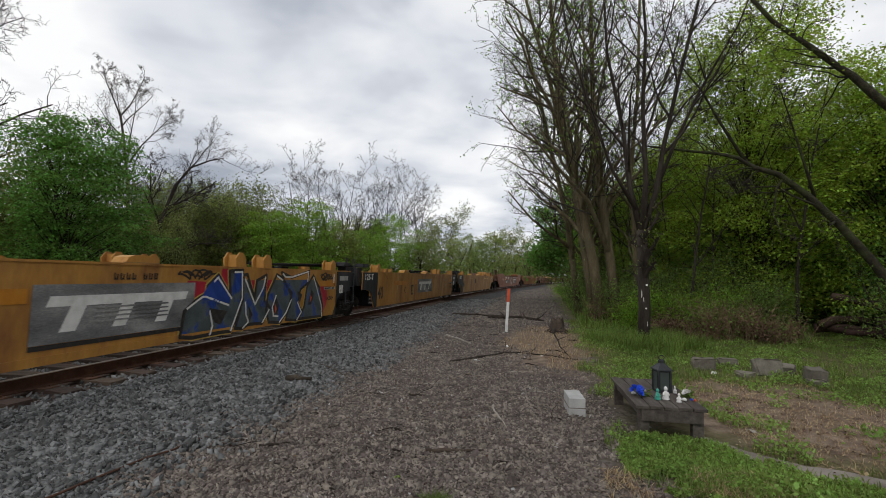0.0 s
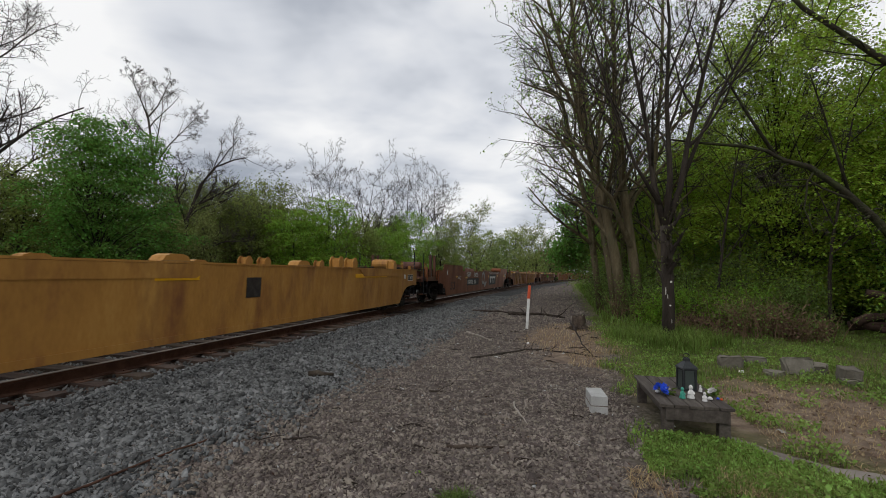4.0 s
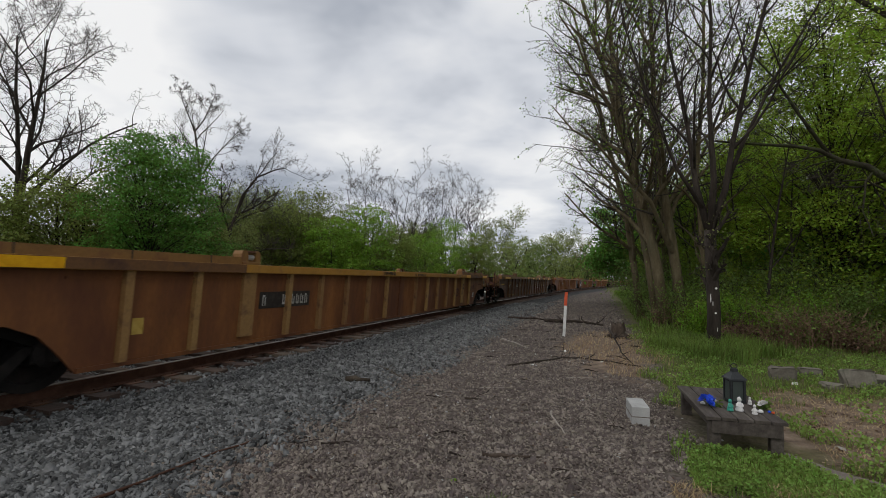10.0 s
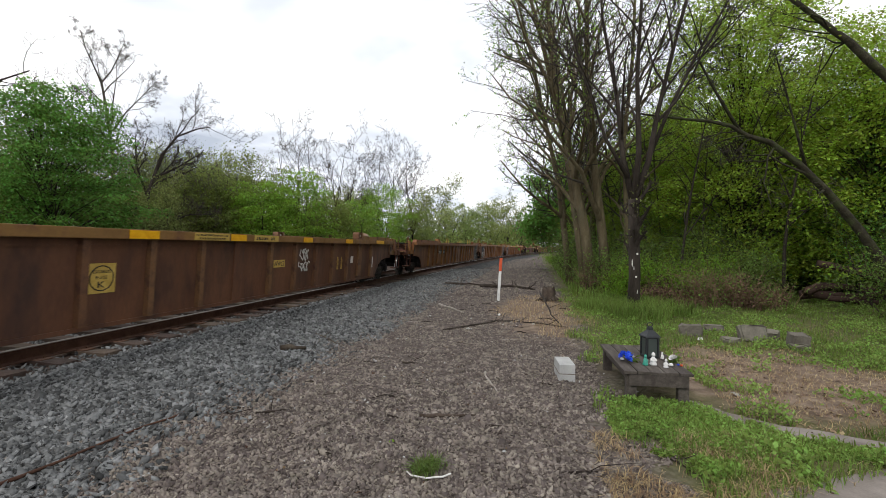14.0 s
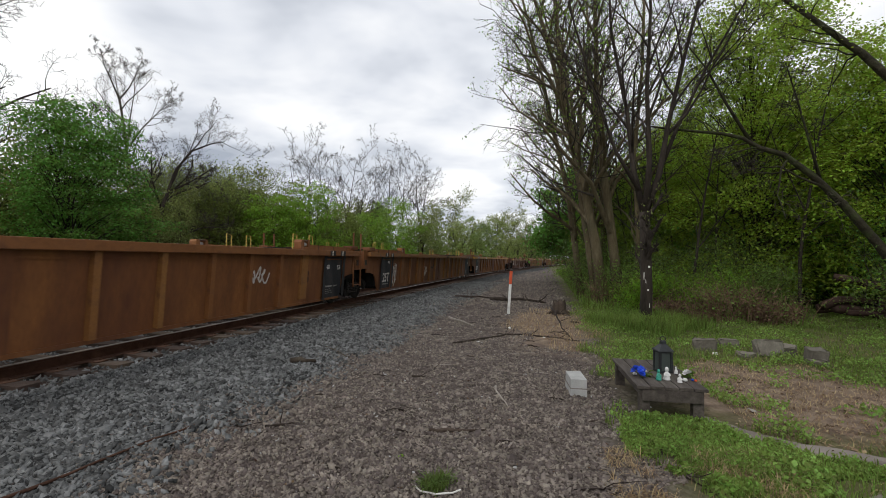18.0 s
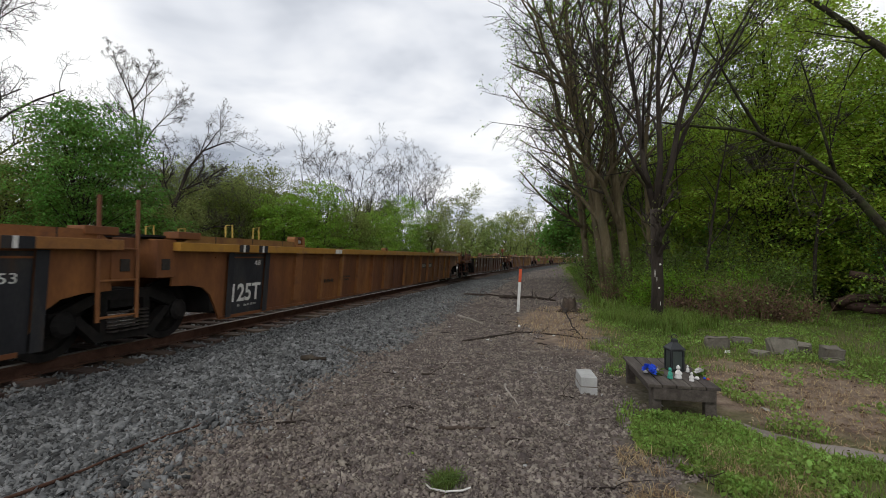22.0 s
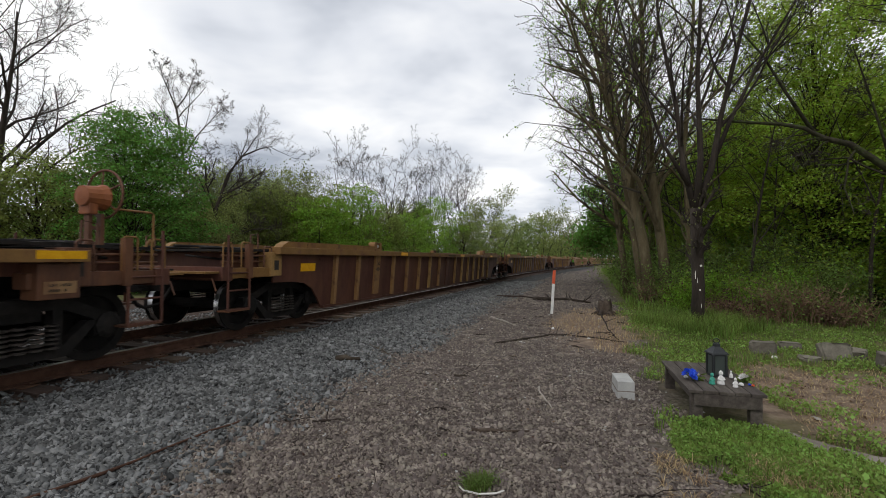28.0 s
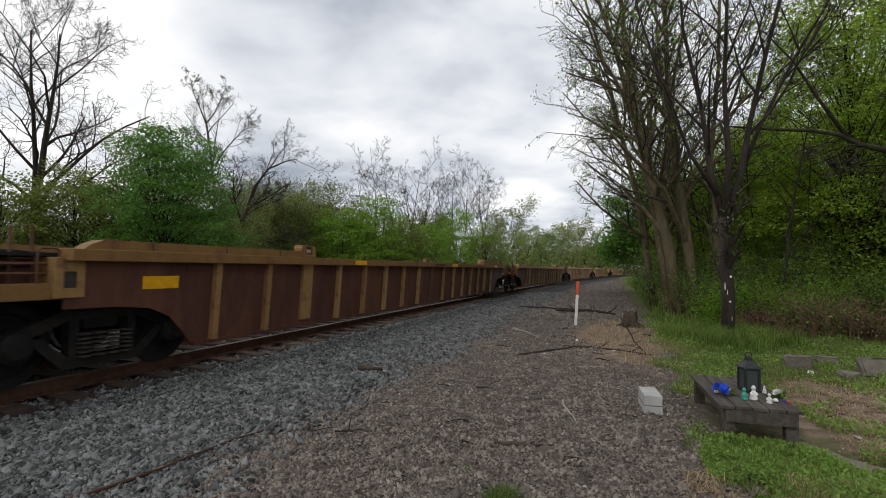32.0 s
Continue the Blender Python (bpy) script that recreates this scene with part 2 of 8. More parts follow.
M_BARKT = surf("grey_brown_twigs", [(0.03, 0.024, 0.018), (0.048, 0.04, 0.03), (0.075, 0.063, 0.048)], 8, 45, 0.95, 0.3)
M_BARKD = surf("dark_bark", [(0.019, 0.0145, 0.011), (0.034, 0.026, 0.02), (0.058, 0.046, 0.035)], 8, 45, 0.95, 0.9, stretch=(1, 1, 0.22), bump_dist=0.03)
M_TWIG = surf("pale_grey_twigs", [(0.07, 0.058, 0.048), (0.10, 0.085, 0.07), (0.14, 0.12, 0.10)], 5, 40, 0.95, 0.3)


def leaf_mat(name, a, b, c):
    return surf(name, [a, b, c], 0.8, 6, 0.55, 0.0, island=0.5, translucent=0.55)


M_LEAF = leaf_mat("maple_leaves", (0.085, 0.185, 0.032), (0.125, 0.25, 0.042), (0.17, 0.32, 0.06))
M_LEAFY = leaf_mat("young_yellow_green_leaves", (0.15, 0.26, 0.025), (0.2, 0.33, 0.035), (0.26, 0.4, 0.05))
M_LEAFW = leaf_mat("woodland_leaves", (0.2, 0.29, 0.03), (0.29, 0.4, 0.043), (0.39, 0.51, 0.066))
M_LEAFD = leaf_mat("shrub_leaves", (0.1, 0.155, 0.034), (0.15, 0.215, 0.046), (0.21, 0.28, 0.066))
M_LEAFH = leaf_mat("hazy_spring_leaves", (0.14, 0.19, 0.05), (0.19, 0.25, 0.065), (0.25, 0.31, 0.09))
M_LEAFO = leaf_mat("olive_spring_leaves", (0.13, 0.165, 0.035), (0.18, 0.22, 0.046), (0.24, 0.28, 0.065))
M_LEAFB = leaf_mat("pale_spring_leaves", (0.18, 0.23, 0.06), (0.24, 0.295, 0.075), (0.3, 0.35, 0.1))
M_BUD = leaf_mat("spring_buds", (0.17, 0.2, 0.06), (0.22, 0.25, 0.075), (0.28, 0.31, 0.1))
M_GRASS = leaf_mat("grass_blades", (0.115, 0.17, 0.033), (0.17, 0.245, 0.048), (0.25, 0.33, 0.078))
M_STRAW = leaf_mat("dry_straw", (0.3, 0.21, 0.12), (0.43, 0.31, 0.18), (0.54, 0.41, 0.25))
M_IVY = leaf_mat("ground_ivy_leaves", (0.165, 0.25, 0.052), (0.235, 0.345, 0.075), (0.33, 0.45, 0.115))
M_LITTER = surf("brown_leaf_litter", [(0.06, 0.035, 0.022), (0.11, 0.065, 0.04), (0.17, 0.11, 0.07)], 3, 30, 0.9, 0.0, island=0.5)
M_LITTERT = surf("tan_leaf_litter", [(0.12, 0.075, 0.045), (0.22, 0.15, 0.095), (0.34, 0.25, 0.165)], 3, 30, 0.9, 0.0, island=0.6)
M_BRUSH = surf("dry_brown_brush_stems", [(0.1, 0.062, 0.038), (0.18, 0.115, 0.07), (0.28, 0.19, 0.12)], 5, 40, 0.95, 0.3)
M_PLANK = surf("weathered_grey_brown_planks", [(0.04, 0.032, 0.0272), (0.068, 0.056, 0.048), (0.104, 0.088, 0.076)], 6, 60, 0.85, 0.6, stretch=(3, 0.4, 3), vary=0.2)
M_LOG = surf("dead_wood", [(0.03, 0.021, 0.015), (0.06, 0.044, 0.032), (0.11, 0.085, 0.064)], 8, 50, 0.95, 0.7, stretch=(1, 1, 0.5), vary=0.25)
M_LOGD = surf("dark_rotten_wood", [(0.016, 0.011, 0.008), (0.032, 0.023, 0.017), (0.065, 0.05, 0.038)], 8, 50, 0.95, 0.7, stretch=(1, 1, 0.5), vary=0.3)
M_LOGR = surf("reddish_rotten_wood", [(0.026, 0.015, 0.011), (0.055, 0.032, 0.024), (0.095, 0.06, 0.046)], 8, 50, 0.95, 0.7, stretch=(0.5, 1, 1), vary=0.3)
M_PALEWOOD = surf("bleached_stick_wood", [(0.22, 0.19, 0.16), (0.3, 0.27, 0.23), (0.38, 0.34, 0.3)], 8, 50, 0.9, 0.5)
M_CONC = surf("light_concrete_block", [(0.30, 0.30, 0.29), (0.38, 0.38, 0.365), (0.46, 0.455, 0.44)], 6, 90, 0.9, 0.5)
M_SLAB = surf("worn_concrete_path", [(0.14, 0.118, 0.103), (0.195, 0.167, 0.146), (0.25, 0.216, 0.19)], 3, 60, 0.92, 0.5, spots=(0.085, 0.06, 0.045), spot_scale=2.2, spot_at=0.6)
M_ROCK = surf("weathered_sandstone", [(0.104, 0.092, 0.072), (0.16, 0.144, 0.116), (0.224, 0.204, 0.168)], 5, 50, 0.95, 0.7, vary=0.2, spots=(0.075, 0.075, 0.05), spot_scale=5, spot_at=0.6)
M_LANT = surf("black_lantern_metal", [(0.012, 0.014, 0.015), (0.02, 0.022, 0.024), (0.032, 0.035, 0.036)], 9, 80, 0.5, 0.15)
M_FIG = surf("white_plaster", [(0.55, 0.54, 0.52), (0.66, 0.65, 0.63), (0.75, 0.74, 0.72)], 12, 90, 0.6, 0.15)
M_TEAL = surf("teal_glaze", [(0.03, 0.22, 0.16), (0.05, 0.3, 0.22), (0.08, 0.38, 0.29)], 12, 90, 0.35, 0.1)
M_BLUE = surf("blue_silk_petals", [(0.01, 0.04, 0.42), (0.02, 0.08, 0.6), (0.05, 0.14, 0.75)], 15, 90, 0.6, 0.1)
M_POSTO = surf("orange_red_post_paint", [(0.45, 0.06, 0.025), (0.55, 0.085, 0.03), (0.62, 0.12, 0.045)], 8, 60, 0.6, 0.1)
M_POSTW = surf("white_post_paint", [(0.5, 0.5, 0.48), (0.62, 0.62, 0.6), (0.7, 0.7, 0.68)], 8, 60, 0.6, 0.1)
M_HOUSE = surf("white_house_siding", [(0.62, 0.63, 0.64), (0.7, 0.71, 0.72), (0.76, 0.77, 0.78)], 3, 40, 0.7, 0.1)
M_ROOF = surf("grey_roof_shingle", [(0.12, 0.12, 0.125), (0.16, 0.16, 0.17), (0.2, 0.2, 0.21)], 5, 60, 0.9, 0.3)
M_WIN = surf("dark_window_glass", [(0.02, 0.025, 0.03), (0.03, 0.035, 0.04), (0.04, 0.045, 0.05)], 3, 30, 0.1, 0.0)
M_GLASS = bpy.data.materials.new("lantern_glass")
M_GLASS.use_nodes = True
_g = M_GLASS.node_tree.nodes["Principled BSDF"]
_g.inputs["Base Color"].default_value = (0.09, 0.11, 0.1, 1)
_g.inputs["Transmission Weight"].default_value, _g.inputs["Roughness"].default_value, _g.inputs["IOR"].default_value = 0.45, 0.4, 1.3


# ---------------------------------------------------------------- mesh helpers
class Geo:
    """Collects vertices and faces of one mesh."""

    def __init__(self):
        self.v, self.f = [], []

    def add(self, verts, faces):
        k = len(self.v)
        self.v.extend(verts)
        self.f.extend([tuple(i + k for i in q) for q in faces])
        return self

    def box(self, x0, x1, y0, y1, z0, z1, c=0.0):
        if c <= 0:
            vs = [(x, y, z) for z in (z0, z1) for y in (y0, y1) for x in (x0, x1)]
            return self.add(vs, [(0, 2, 3, 1), (4, 5, 7, 6), (0, 1, 5, 4), (2, 6, 7, 3), (0, 4, 6, 2), (1, 3, 7, 5)])
        bm = bmesh.new()
        bmesh.ops.create_cube(bm, size=1)
        for v in bm.verts:
            v.co = Vector(((x0 + x1) / 2 + v.co.x * (x1 - x0), (y0 + y1) / 2 + v.co.y * (y1 - y0), (z0 + z1) / 2 + v.co.z * (z1 - z0)))
        bmesh.ops.bevel(bm, geom=bm.edges[:], offset=c, segments=2, affect="EDGES", profile=0.6)
        bm.verts.index_update()
        self.add([tuple(v.co) for v in bm.verts], [tuple(v.index for v in f.verts) for f in bm.faces])
        bm.free()
        return self

    def prism(self, poly, a, b, axis="x"):
        """A polygon of (p, q) pulled along an axis from a to b: axis x takes (y, z), axis y takes (x, z), axis z takes (x, y)."""
        put = {"x": lambda p, q, s: (s, p, q), "y": lambda p, q, s: (p, s, q), "z": lambda p, q, s: (p, q, s)}[axis]
        n = len(poly)
        vs = [put(p, q, a) for p, q in poly] + [put(p, q, b) for p, q in poly]
        return self.add(vs, [tuple(range(n - 1, -1, -1)), tuple(range(n, 2 * n))] + [(i, (i + 1) % n, n + (i + 1) % n, n + i) for i in range(n)])

    def tube(self, pts, radii, n=6, cap=True):
        pts = [Vector(p) for p in pts]
        if not isinstance(radii, (list, tuple)):
            radii = [radii] * len(pts)
        vs, fs = [], []
        ref = None
        for i, p in enumerate(pts):
            d = (pts[min(i + 1, len(pts) - 1)] - pts[max(i - 1, 0)]).normalized()
            if ref is None:
                ref = d.orthogonal().normalized()
            ref = (ref - d * ref.dot(d)).normalized()
            o = d.cross(ref)
            for k in range(n):
                a = 2 * math.pi * k / n
                vs.append(tuple(p + (ref * math.cos(a) + o * math.sin(a)) * radii[i]))
            if i:
                fs += [((i - 1) * n + k, (i - 1) * n + (k + 1) % n, i * n + (k + 1) % n, i * n + k) for k in range(n)]
        if cap and n > 2:
            fs.append(tuple(range(n - 1, -1, -1)))
            fs.append(tuple(range((len(pts) - 1) * n, len(pts) * n)))
        return self.add(vs, fs)

    def lathe(self, prof, n=16, at=(0, 0, 0), axis="z"):
        """Turns (radius, height) pairs about an axis."""
        vs, fs = [], []
        for r_, h in prof:
            for k in range(n):
                a = 2 * math.pi * k / n
                c, s = r_ * math.cos(a), r_ * math.sin(a)
                p = (c, s, h) if axis == "z" else ((h, c, s) if axis == "x" else (s, h, c))
                vs.append((p[0] + at[0], p[1] + at[1], p[2] + at[2]))
        for i in range(1, len(prof)):
            fs += [((i - 1) * n + k, (i - 1) * n + (k + 1) % n, i * n + (k + 1) % n, i * n + k) for k in range(n)]
        fs.append(tuple(range(n - 1, -1, -1)))
        fs.append(tuple(range((len(prof) - 1) * n, len(prof) * n)))
        return self.add(vs, fs)

    def mesh(self, name, material, smooth=False):
        me = bpy.data.meshes.new(name)
        me.from_pydata(self.v, [], self.f)
        if smooth:
            me.polygons.foreach_set("use_smooth", [True] * len(me.polygons))
        if material:
            me.materials.append(material)
        me.update()
        return me


def part(name, geo, material, parent, label="", smooth=False, at=None):
    me = geo if isinstance(geo, bpy.types.Mesh) else geo.mesh(name, material, smooth)
    ob = new(name, me)
    if parent is not None:
        ob.parent = parent
    if at is not None:
        ob.matrix_basis = at
    if label:
        tagged(ob, label)
    return ob


def thing(name, label, category, m=None, group="", kind=""):
    ob = new(name)
    ob.empty_display_size = 0.1
    if m is not None:
        ob.matrix_basis = m
    return tagged(ob, label, category, group, kind)


def solid(name, geo, material, label, category, m=None, group="", kind="", smooth=False):
    ob = new(name, geo.mesh(name, material, smooth) if isinstance(geo, Geo) else geo)
    if m is not None:
        ob.matrix_basis = m
    return tagged(ob, label, category, group, kind)


def np_mesh(name, verts, faces, material, smooth=False):
    """A mesh out of numpy arrays; every face has the same number of corners."""
    me = bpy.data.meshes.new(name)
    me.vertices.add(len(verts))
    me.vertices.foreach_set("co", np.ascontiguousarray(verts, dtype=np.float32).ravel())
    k = faces.shape[1]
    me.loops.add(faces.size)
    me.loops.foreach_set("vertex_index", np.ascontiguousarray(faces, dtype=np.int32).ravel())
    me.polygons.add(len(faces))
    me.polygons.foreach_set("loop_start", np.arange(0, faces.size, k, dtype=np.int32))
    if smooth:
        me.polygons.foreach_set("use_smooth", np.ones(len(faces), dtype=bool))
    me.materials.append(material)
    me.update(calc_edges=True)
    me.validate()
    return me


def lettering(text, size, material, name="lettering", bold=0.0):
    """A flat mesh of letters, standing in the y-z plane and read from +x, centred, in Blender's own font."""
    cu = bpy.data.curves.new(name, "FONT")
    cu.body, cu.size, cu.align_x, cu.align_y, cu.extrude, cu.offset = text, size, "CENTER", "CENTER", 0.002, bold
    cu.resolution_u = 3
    ob = bpy.data.objects.new(name, cu)
    scene.collection.objects.link(ob)
    dg = bpy.context.evaluated_depsgraph_get()
    me = bpy.data.meshes.new_from_object(ob.evaluated_get(dg))
    bpy.data.objects.remove(ob)
    bpy.data.curves.remove(cu)
    me.transform(Matrix(((0, 0, 1, 0), (1, 0, 0, 0), (0, 1, 0, 0), (0, 0, 0, 1))))
    me.materials.clear()
    me.materials.append(material)
    return me


# ---------------------------------------------------------------- the line of the track
RAIL_Z, BEND, TRACK_X, SPEED = 0.164, 0.0014, -6.733, 7.0


def track_y(s):
    if s <= 0:
        return s
    y = s
    for _ in range(4):
        y -= (y + BEND * BEND * y ** 3 / 6 - s) / (1 + BEND * BEND * y * y / 2)
    return y


def on_track(s, side=0.0, z=0.0):
    y = track_y(s)
    a = math.atan(BEND * max(y, 0))
    x = TRACK_X + 0.5 * BEND * max(y, 0) ** 2
    return Vector((x + side * math.cos(a), y - side * math.sin(a), z)), a


# ---------------------------------------------------------------- ground
def ground_material():
    m = bpy.data.materials.new("ground_of_ballast_gravel_and_grass")
    m.use_nodes = True
    nd, ln = m.node_tree.nodes, m.node_tree.links
    b = nd["Principled BSDF"]
    tc = nd.new("ShaderNodeTexCoord").outputs["Object"]

    def math_(op, a, c=None, d=None):
        n = nd.new("ShaderNodeMath")
        n.operation = op
        for i, v in enumerate((a, c, d)):
            if v is None:
                continue
            if isinstance(v, (int, float)):
                n.inputs[i].default_value = v
            else:
                ln.new(v, n.inputs[i])
        return n.outputs[0]

    def noise_(scale, detail=5, rough=0.6):
        n = nd.new("ShaderNodeTexNoise")
        n.inputs["Scale"].default_value, n.inputs["Detail"].default_value, n.inputs["Roughness"].default_value = scale, detail, rough
        ln.new(tc, n.inputs["Vector"])
        return n.outputs[0]

    def ramp(fac, cols, lo=0.3, hi=0.7):
        n = nd.new("ShaderNodeValToRGB")
        n.color_ramp.elements[0].position, n.color_ramp.elements[1].position = lo, hi
        n.color_ramp.elements[0].color, n.color_ramp.elements[1].color = (*cols[0], 1), (*cols[-1], 1)
        for i in range(1, len(cols) - 1):
            n.color_ramp.elements.new(lo + (hi - lo) * i / (len(cols) - 1)).color = (*cols[i], 1)
        ln.new(fac, n.inputs[0])
        return n.outputs[0]

    def mix(fac, a, c):
        n = nd.new("ShaderNodeMix")
        n.data_type = "RGBA"
        ln.new(fac, n.inputs[0])
        ln.new(a, n.inputs[6])
        ln.new(c, n.inputs[7])
        return n.outputs[2]

    def step(v, lo, hi):
        n = nd.new("ShaderNodeMapRange")
        n.inputs[1].default_value, n.inputs[2].default_value = lo, hi
        ln.new(v, n.inputs[0])
        return n.outputs[0]

    def stones(scale):
        n = nd.new("ShaderNodeTexVoronoi")
        n.inputs["Scale"].default_value = scale
        ln.new(tc, n.inputs["Vector"])
        return n.outputs["Distance"], n.outputs["Color"]

    sp = nd.new("ShaderNodeSeparateXYZ")
    ln.new(tc, sp.inputs[0])
    x, y = sp.outputs[0], sp.outputs[1]
    yp = math_("MAXIMUM", y, 0.0)
    off = math_("SUBTRACT", x, math_("MULTIPLY", math_("MULTIPLY", yp, yp), 0.5 * BEND))
    wob = math_("MULTIPLY_ADD", noise_(0.7, 4), 1.6, -0.8)
    wob2 = math_("MULTIPLY_ADD", noise_(2.2, 4), 0.9, -0.45)
    d_st, c_st = stones(17.0)
    d_ch, c_ch = stones(30.0)
    sep1, sep2 = nd.new("ShaderNodeSeparateColor"), nd.new("ShaderNodeSeparateColor")
    ln.new(c_st, sep1.inputs[0])
    ln.new(c_ch, sep2.inputs[0])
    # shade between the loose stones painted in: dark ground, near black at cell edges
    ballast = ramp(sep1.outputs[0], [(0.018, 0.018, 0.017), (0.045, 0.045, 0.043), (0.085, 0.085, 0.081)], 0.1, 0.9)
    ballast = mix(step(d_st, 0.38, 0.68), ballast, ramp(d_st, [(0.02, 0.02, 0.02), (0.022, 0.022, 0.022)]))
    chips = ramp(sep2.outputs[0], [(0.045, 0.036, 0.031), (0.1, 0.082, 0.071), (0.17, 0.143, 0.125)], 0.1, 0.9)
    soil = ramp(noise_(3.5, 6), [(0.04, 0.031, 0.026), (0.078, 0.062, 0.053), (0.125, 0.102, 0.088)])
    gravel = mix(step(noise_(0.9, 6), 0.38, 0.56), chips, soil)
    turf = ramp(noise_(2.5, 6), [(0.06, 0.062, 0.025), (0.095, 0.095, 0.036), (0.145, 0.125, 0.062)])
    dry = ramp(noise_(5.0, 6), [(0.095, 0.065, 0.047), (0.18, 0.132, 0.097), (0.28, 0.215, 0.158)])
    to_gravel = step(math_("ADD", off, wob2), -2.95, -2.45)
    edge = math_("SUBTRACT", math_("ADD", x, wob), math_("MULTIPLY_ADD", y, 0.019, 0.72))
    to_turf = step(edge, -0.15, 0.35)
    # bare, strawy patch beside the low table
    ex = math_("DIVIDE", math_("SUBTRACT", x, 2.8), 1.65)
    ey = math_("DIVIDE", math_("SUBTRACT", y, 5.85), 1.5)
    patch = math_("ADD", math_("ADD", math_("MULTIPLY", ex, ex), math_("MULTIPLY", ey, ey)), math_("MULTIPLY", wob2, 2.2))
    green = mix(step(patch, 1.35, 0.5), turf, dry)
    # brown, strawy soil at the gravel's edge, and rusty dirt under the rails
    gx = math_("DIVIDE", math_("SUBTRACT", x, 0.35), 1.1)
    gy = math_("DIVIDE", math_("SUBTRACT", y, 11.0), 3.6)
    brown = math_("ADD", math_("ADD", math_("MULTIPLY", gx, gx), math_("MULTIPLY", gy, gy)), math_("MULTIPLY", wob2, 2.4))
    gravel = mix(step(brown, 1.4, 0.5), gravel, dry)
    dirt = ramp(noise_(9.0, 6), [(0.028, 0.02, 0.016), (0.055, 0.037, 0.028), (0.095, 0.068, 0.054)])
    ballast = mix(step(math_("ADD", off, math_("MULTIPLY", wob2, 0.7)), -5.15, -5.5), ballast, dirt)
    left = step(math_("ADD", off, wob), -16.0, -17.0)
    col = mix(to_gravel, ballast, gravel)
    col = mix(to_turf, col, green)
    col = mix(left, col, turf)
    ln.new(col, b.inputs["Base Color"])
    b.inputs["Roughness"].default_value = 0.95
    b.inputs["Specular IOR Level"].default_value = 0.2
    h = math_("ADD", math_("MULTIPLY", d_st, -0.6), math_("MULTIPLY", d_ch, -0.35))
    h = math_("ADD", h, math_("MULTIPLY", noise_(18.0, 6), 0.4))
    bp = nd.new("ShaderNodeBump")
    bp.inputs["Strength"].default_value, bp.inputs["Distance"].default_value = 0.9, 0.03
    ln.new(h, bp.inputs["Height"])
    ln.new(bp.outputs[0], b.inputs["Normal"])
    return m


def lattice(x, y, seed):
    """Smooth random values between -1 and 1 over the plane."""
    x, y = np.asarray(x, float), np.asarray(y, float)
    xi, yi = np.floor(x), np.floor(y)
    fx, fy = x - xi, y - yi
    fx, fy = fx * fx * (3 - 2 * fx), fy * fy * (3 - 2 * fy)

    def corner(a, b):
        h = np.sin(a * 127.1 + b * 311.7 + seed * 74.7) * 43758.5453
        return 2 * (h - np.floor(h)) - 1
    top = corner(xi, yi) * (1 - fx) + corner(xi + 1, yi) * fx
    low = corner(xi, yi + 1) * (1 - fx) + corner(xi + 1, yi + 1) * fx
    return top * (1 - fy) + low * fy


def heights(x, y):
    """Height of the ground: nearly level, with low waves on the gravel and a rise into the wood."""
    x, y = np.asarray(x, float), np.asarray(y, float)
    off = x - 0.5 * BEND * np.maximum(y, 0) ** 2
    z = 0.016 * lattice(x * 0.5, y * 0.5, 3.1) + 0.008 * lattice(x * 1.9, y * 1.9, 7.7)
    z = np.where((off > -9.6) & (off < -4.6), z * 0.15 - 0.05, z)
    z = z + 0.35 * (1 - np.exp(-np.maximum(off - 6, 0) / 6))
    return z - 0.3 * (1 - np.exp(np.minimum(off + 11, 0) / 4))


def ground_z(x, y):
    return float(heights(x, y))


def build_ground():
    near = np.concatenate([np.arange(-16, -10, 0.6), np.arange(-10, 8, 0.22), np.arange(8, 16, 0.6)])
    far = np.array([20, 26, 34, 46, 62, 85, 120, 180, 300, 600, 1200, 2500.0])
    xs = np.concatenate([-far[::-1], near, far])
    ny = np.concatenate([np.arange(-4, 20, 0.25), np.arange(20, 60, 1.0), np.arange(60, 180, 4.0)])
    fy = np.array([200, 260, 340, 480, 700, 1200, 2500.0])
    ys = np.concatenate([-fy[::-1], [-120, -80, -50, -30, -18, -10, -6], ny, fy])
    gx, gy = np.meshgrid(xs, ys)
    vs = np.stack([gx.ravel(), gy.ravel(), heights(gx.ravel(), gy.ravel())], 1)
    w = len(xs)
    i = np.arange(len(ys) - 1)[:, None] * w + np.arange(w - 1)[None, :]
    i = i.ravel()
    fs = np.stack([i, i + 1, i + 1 + w, i + w], 1)
    ob = new("ground", np_mesh("ground", vs, fs, ground_material(), True))
    tagged(ob, "level ground of grey ballast, brown gravel and rough grass", "ground", kind="structure")


build_ground()


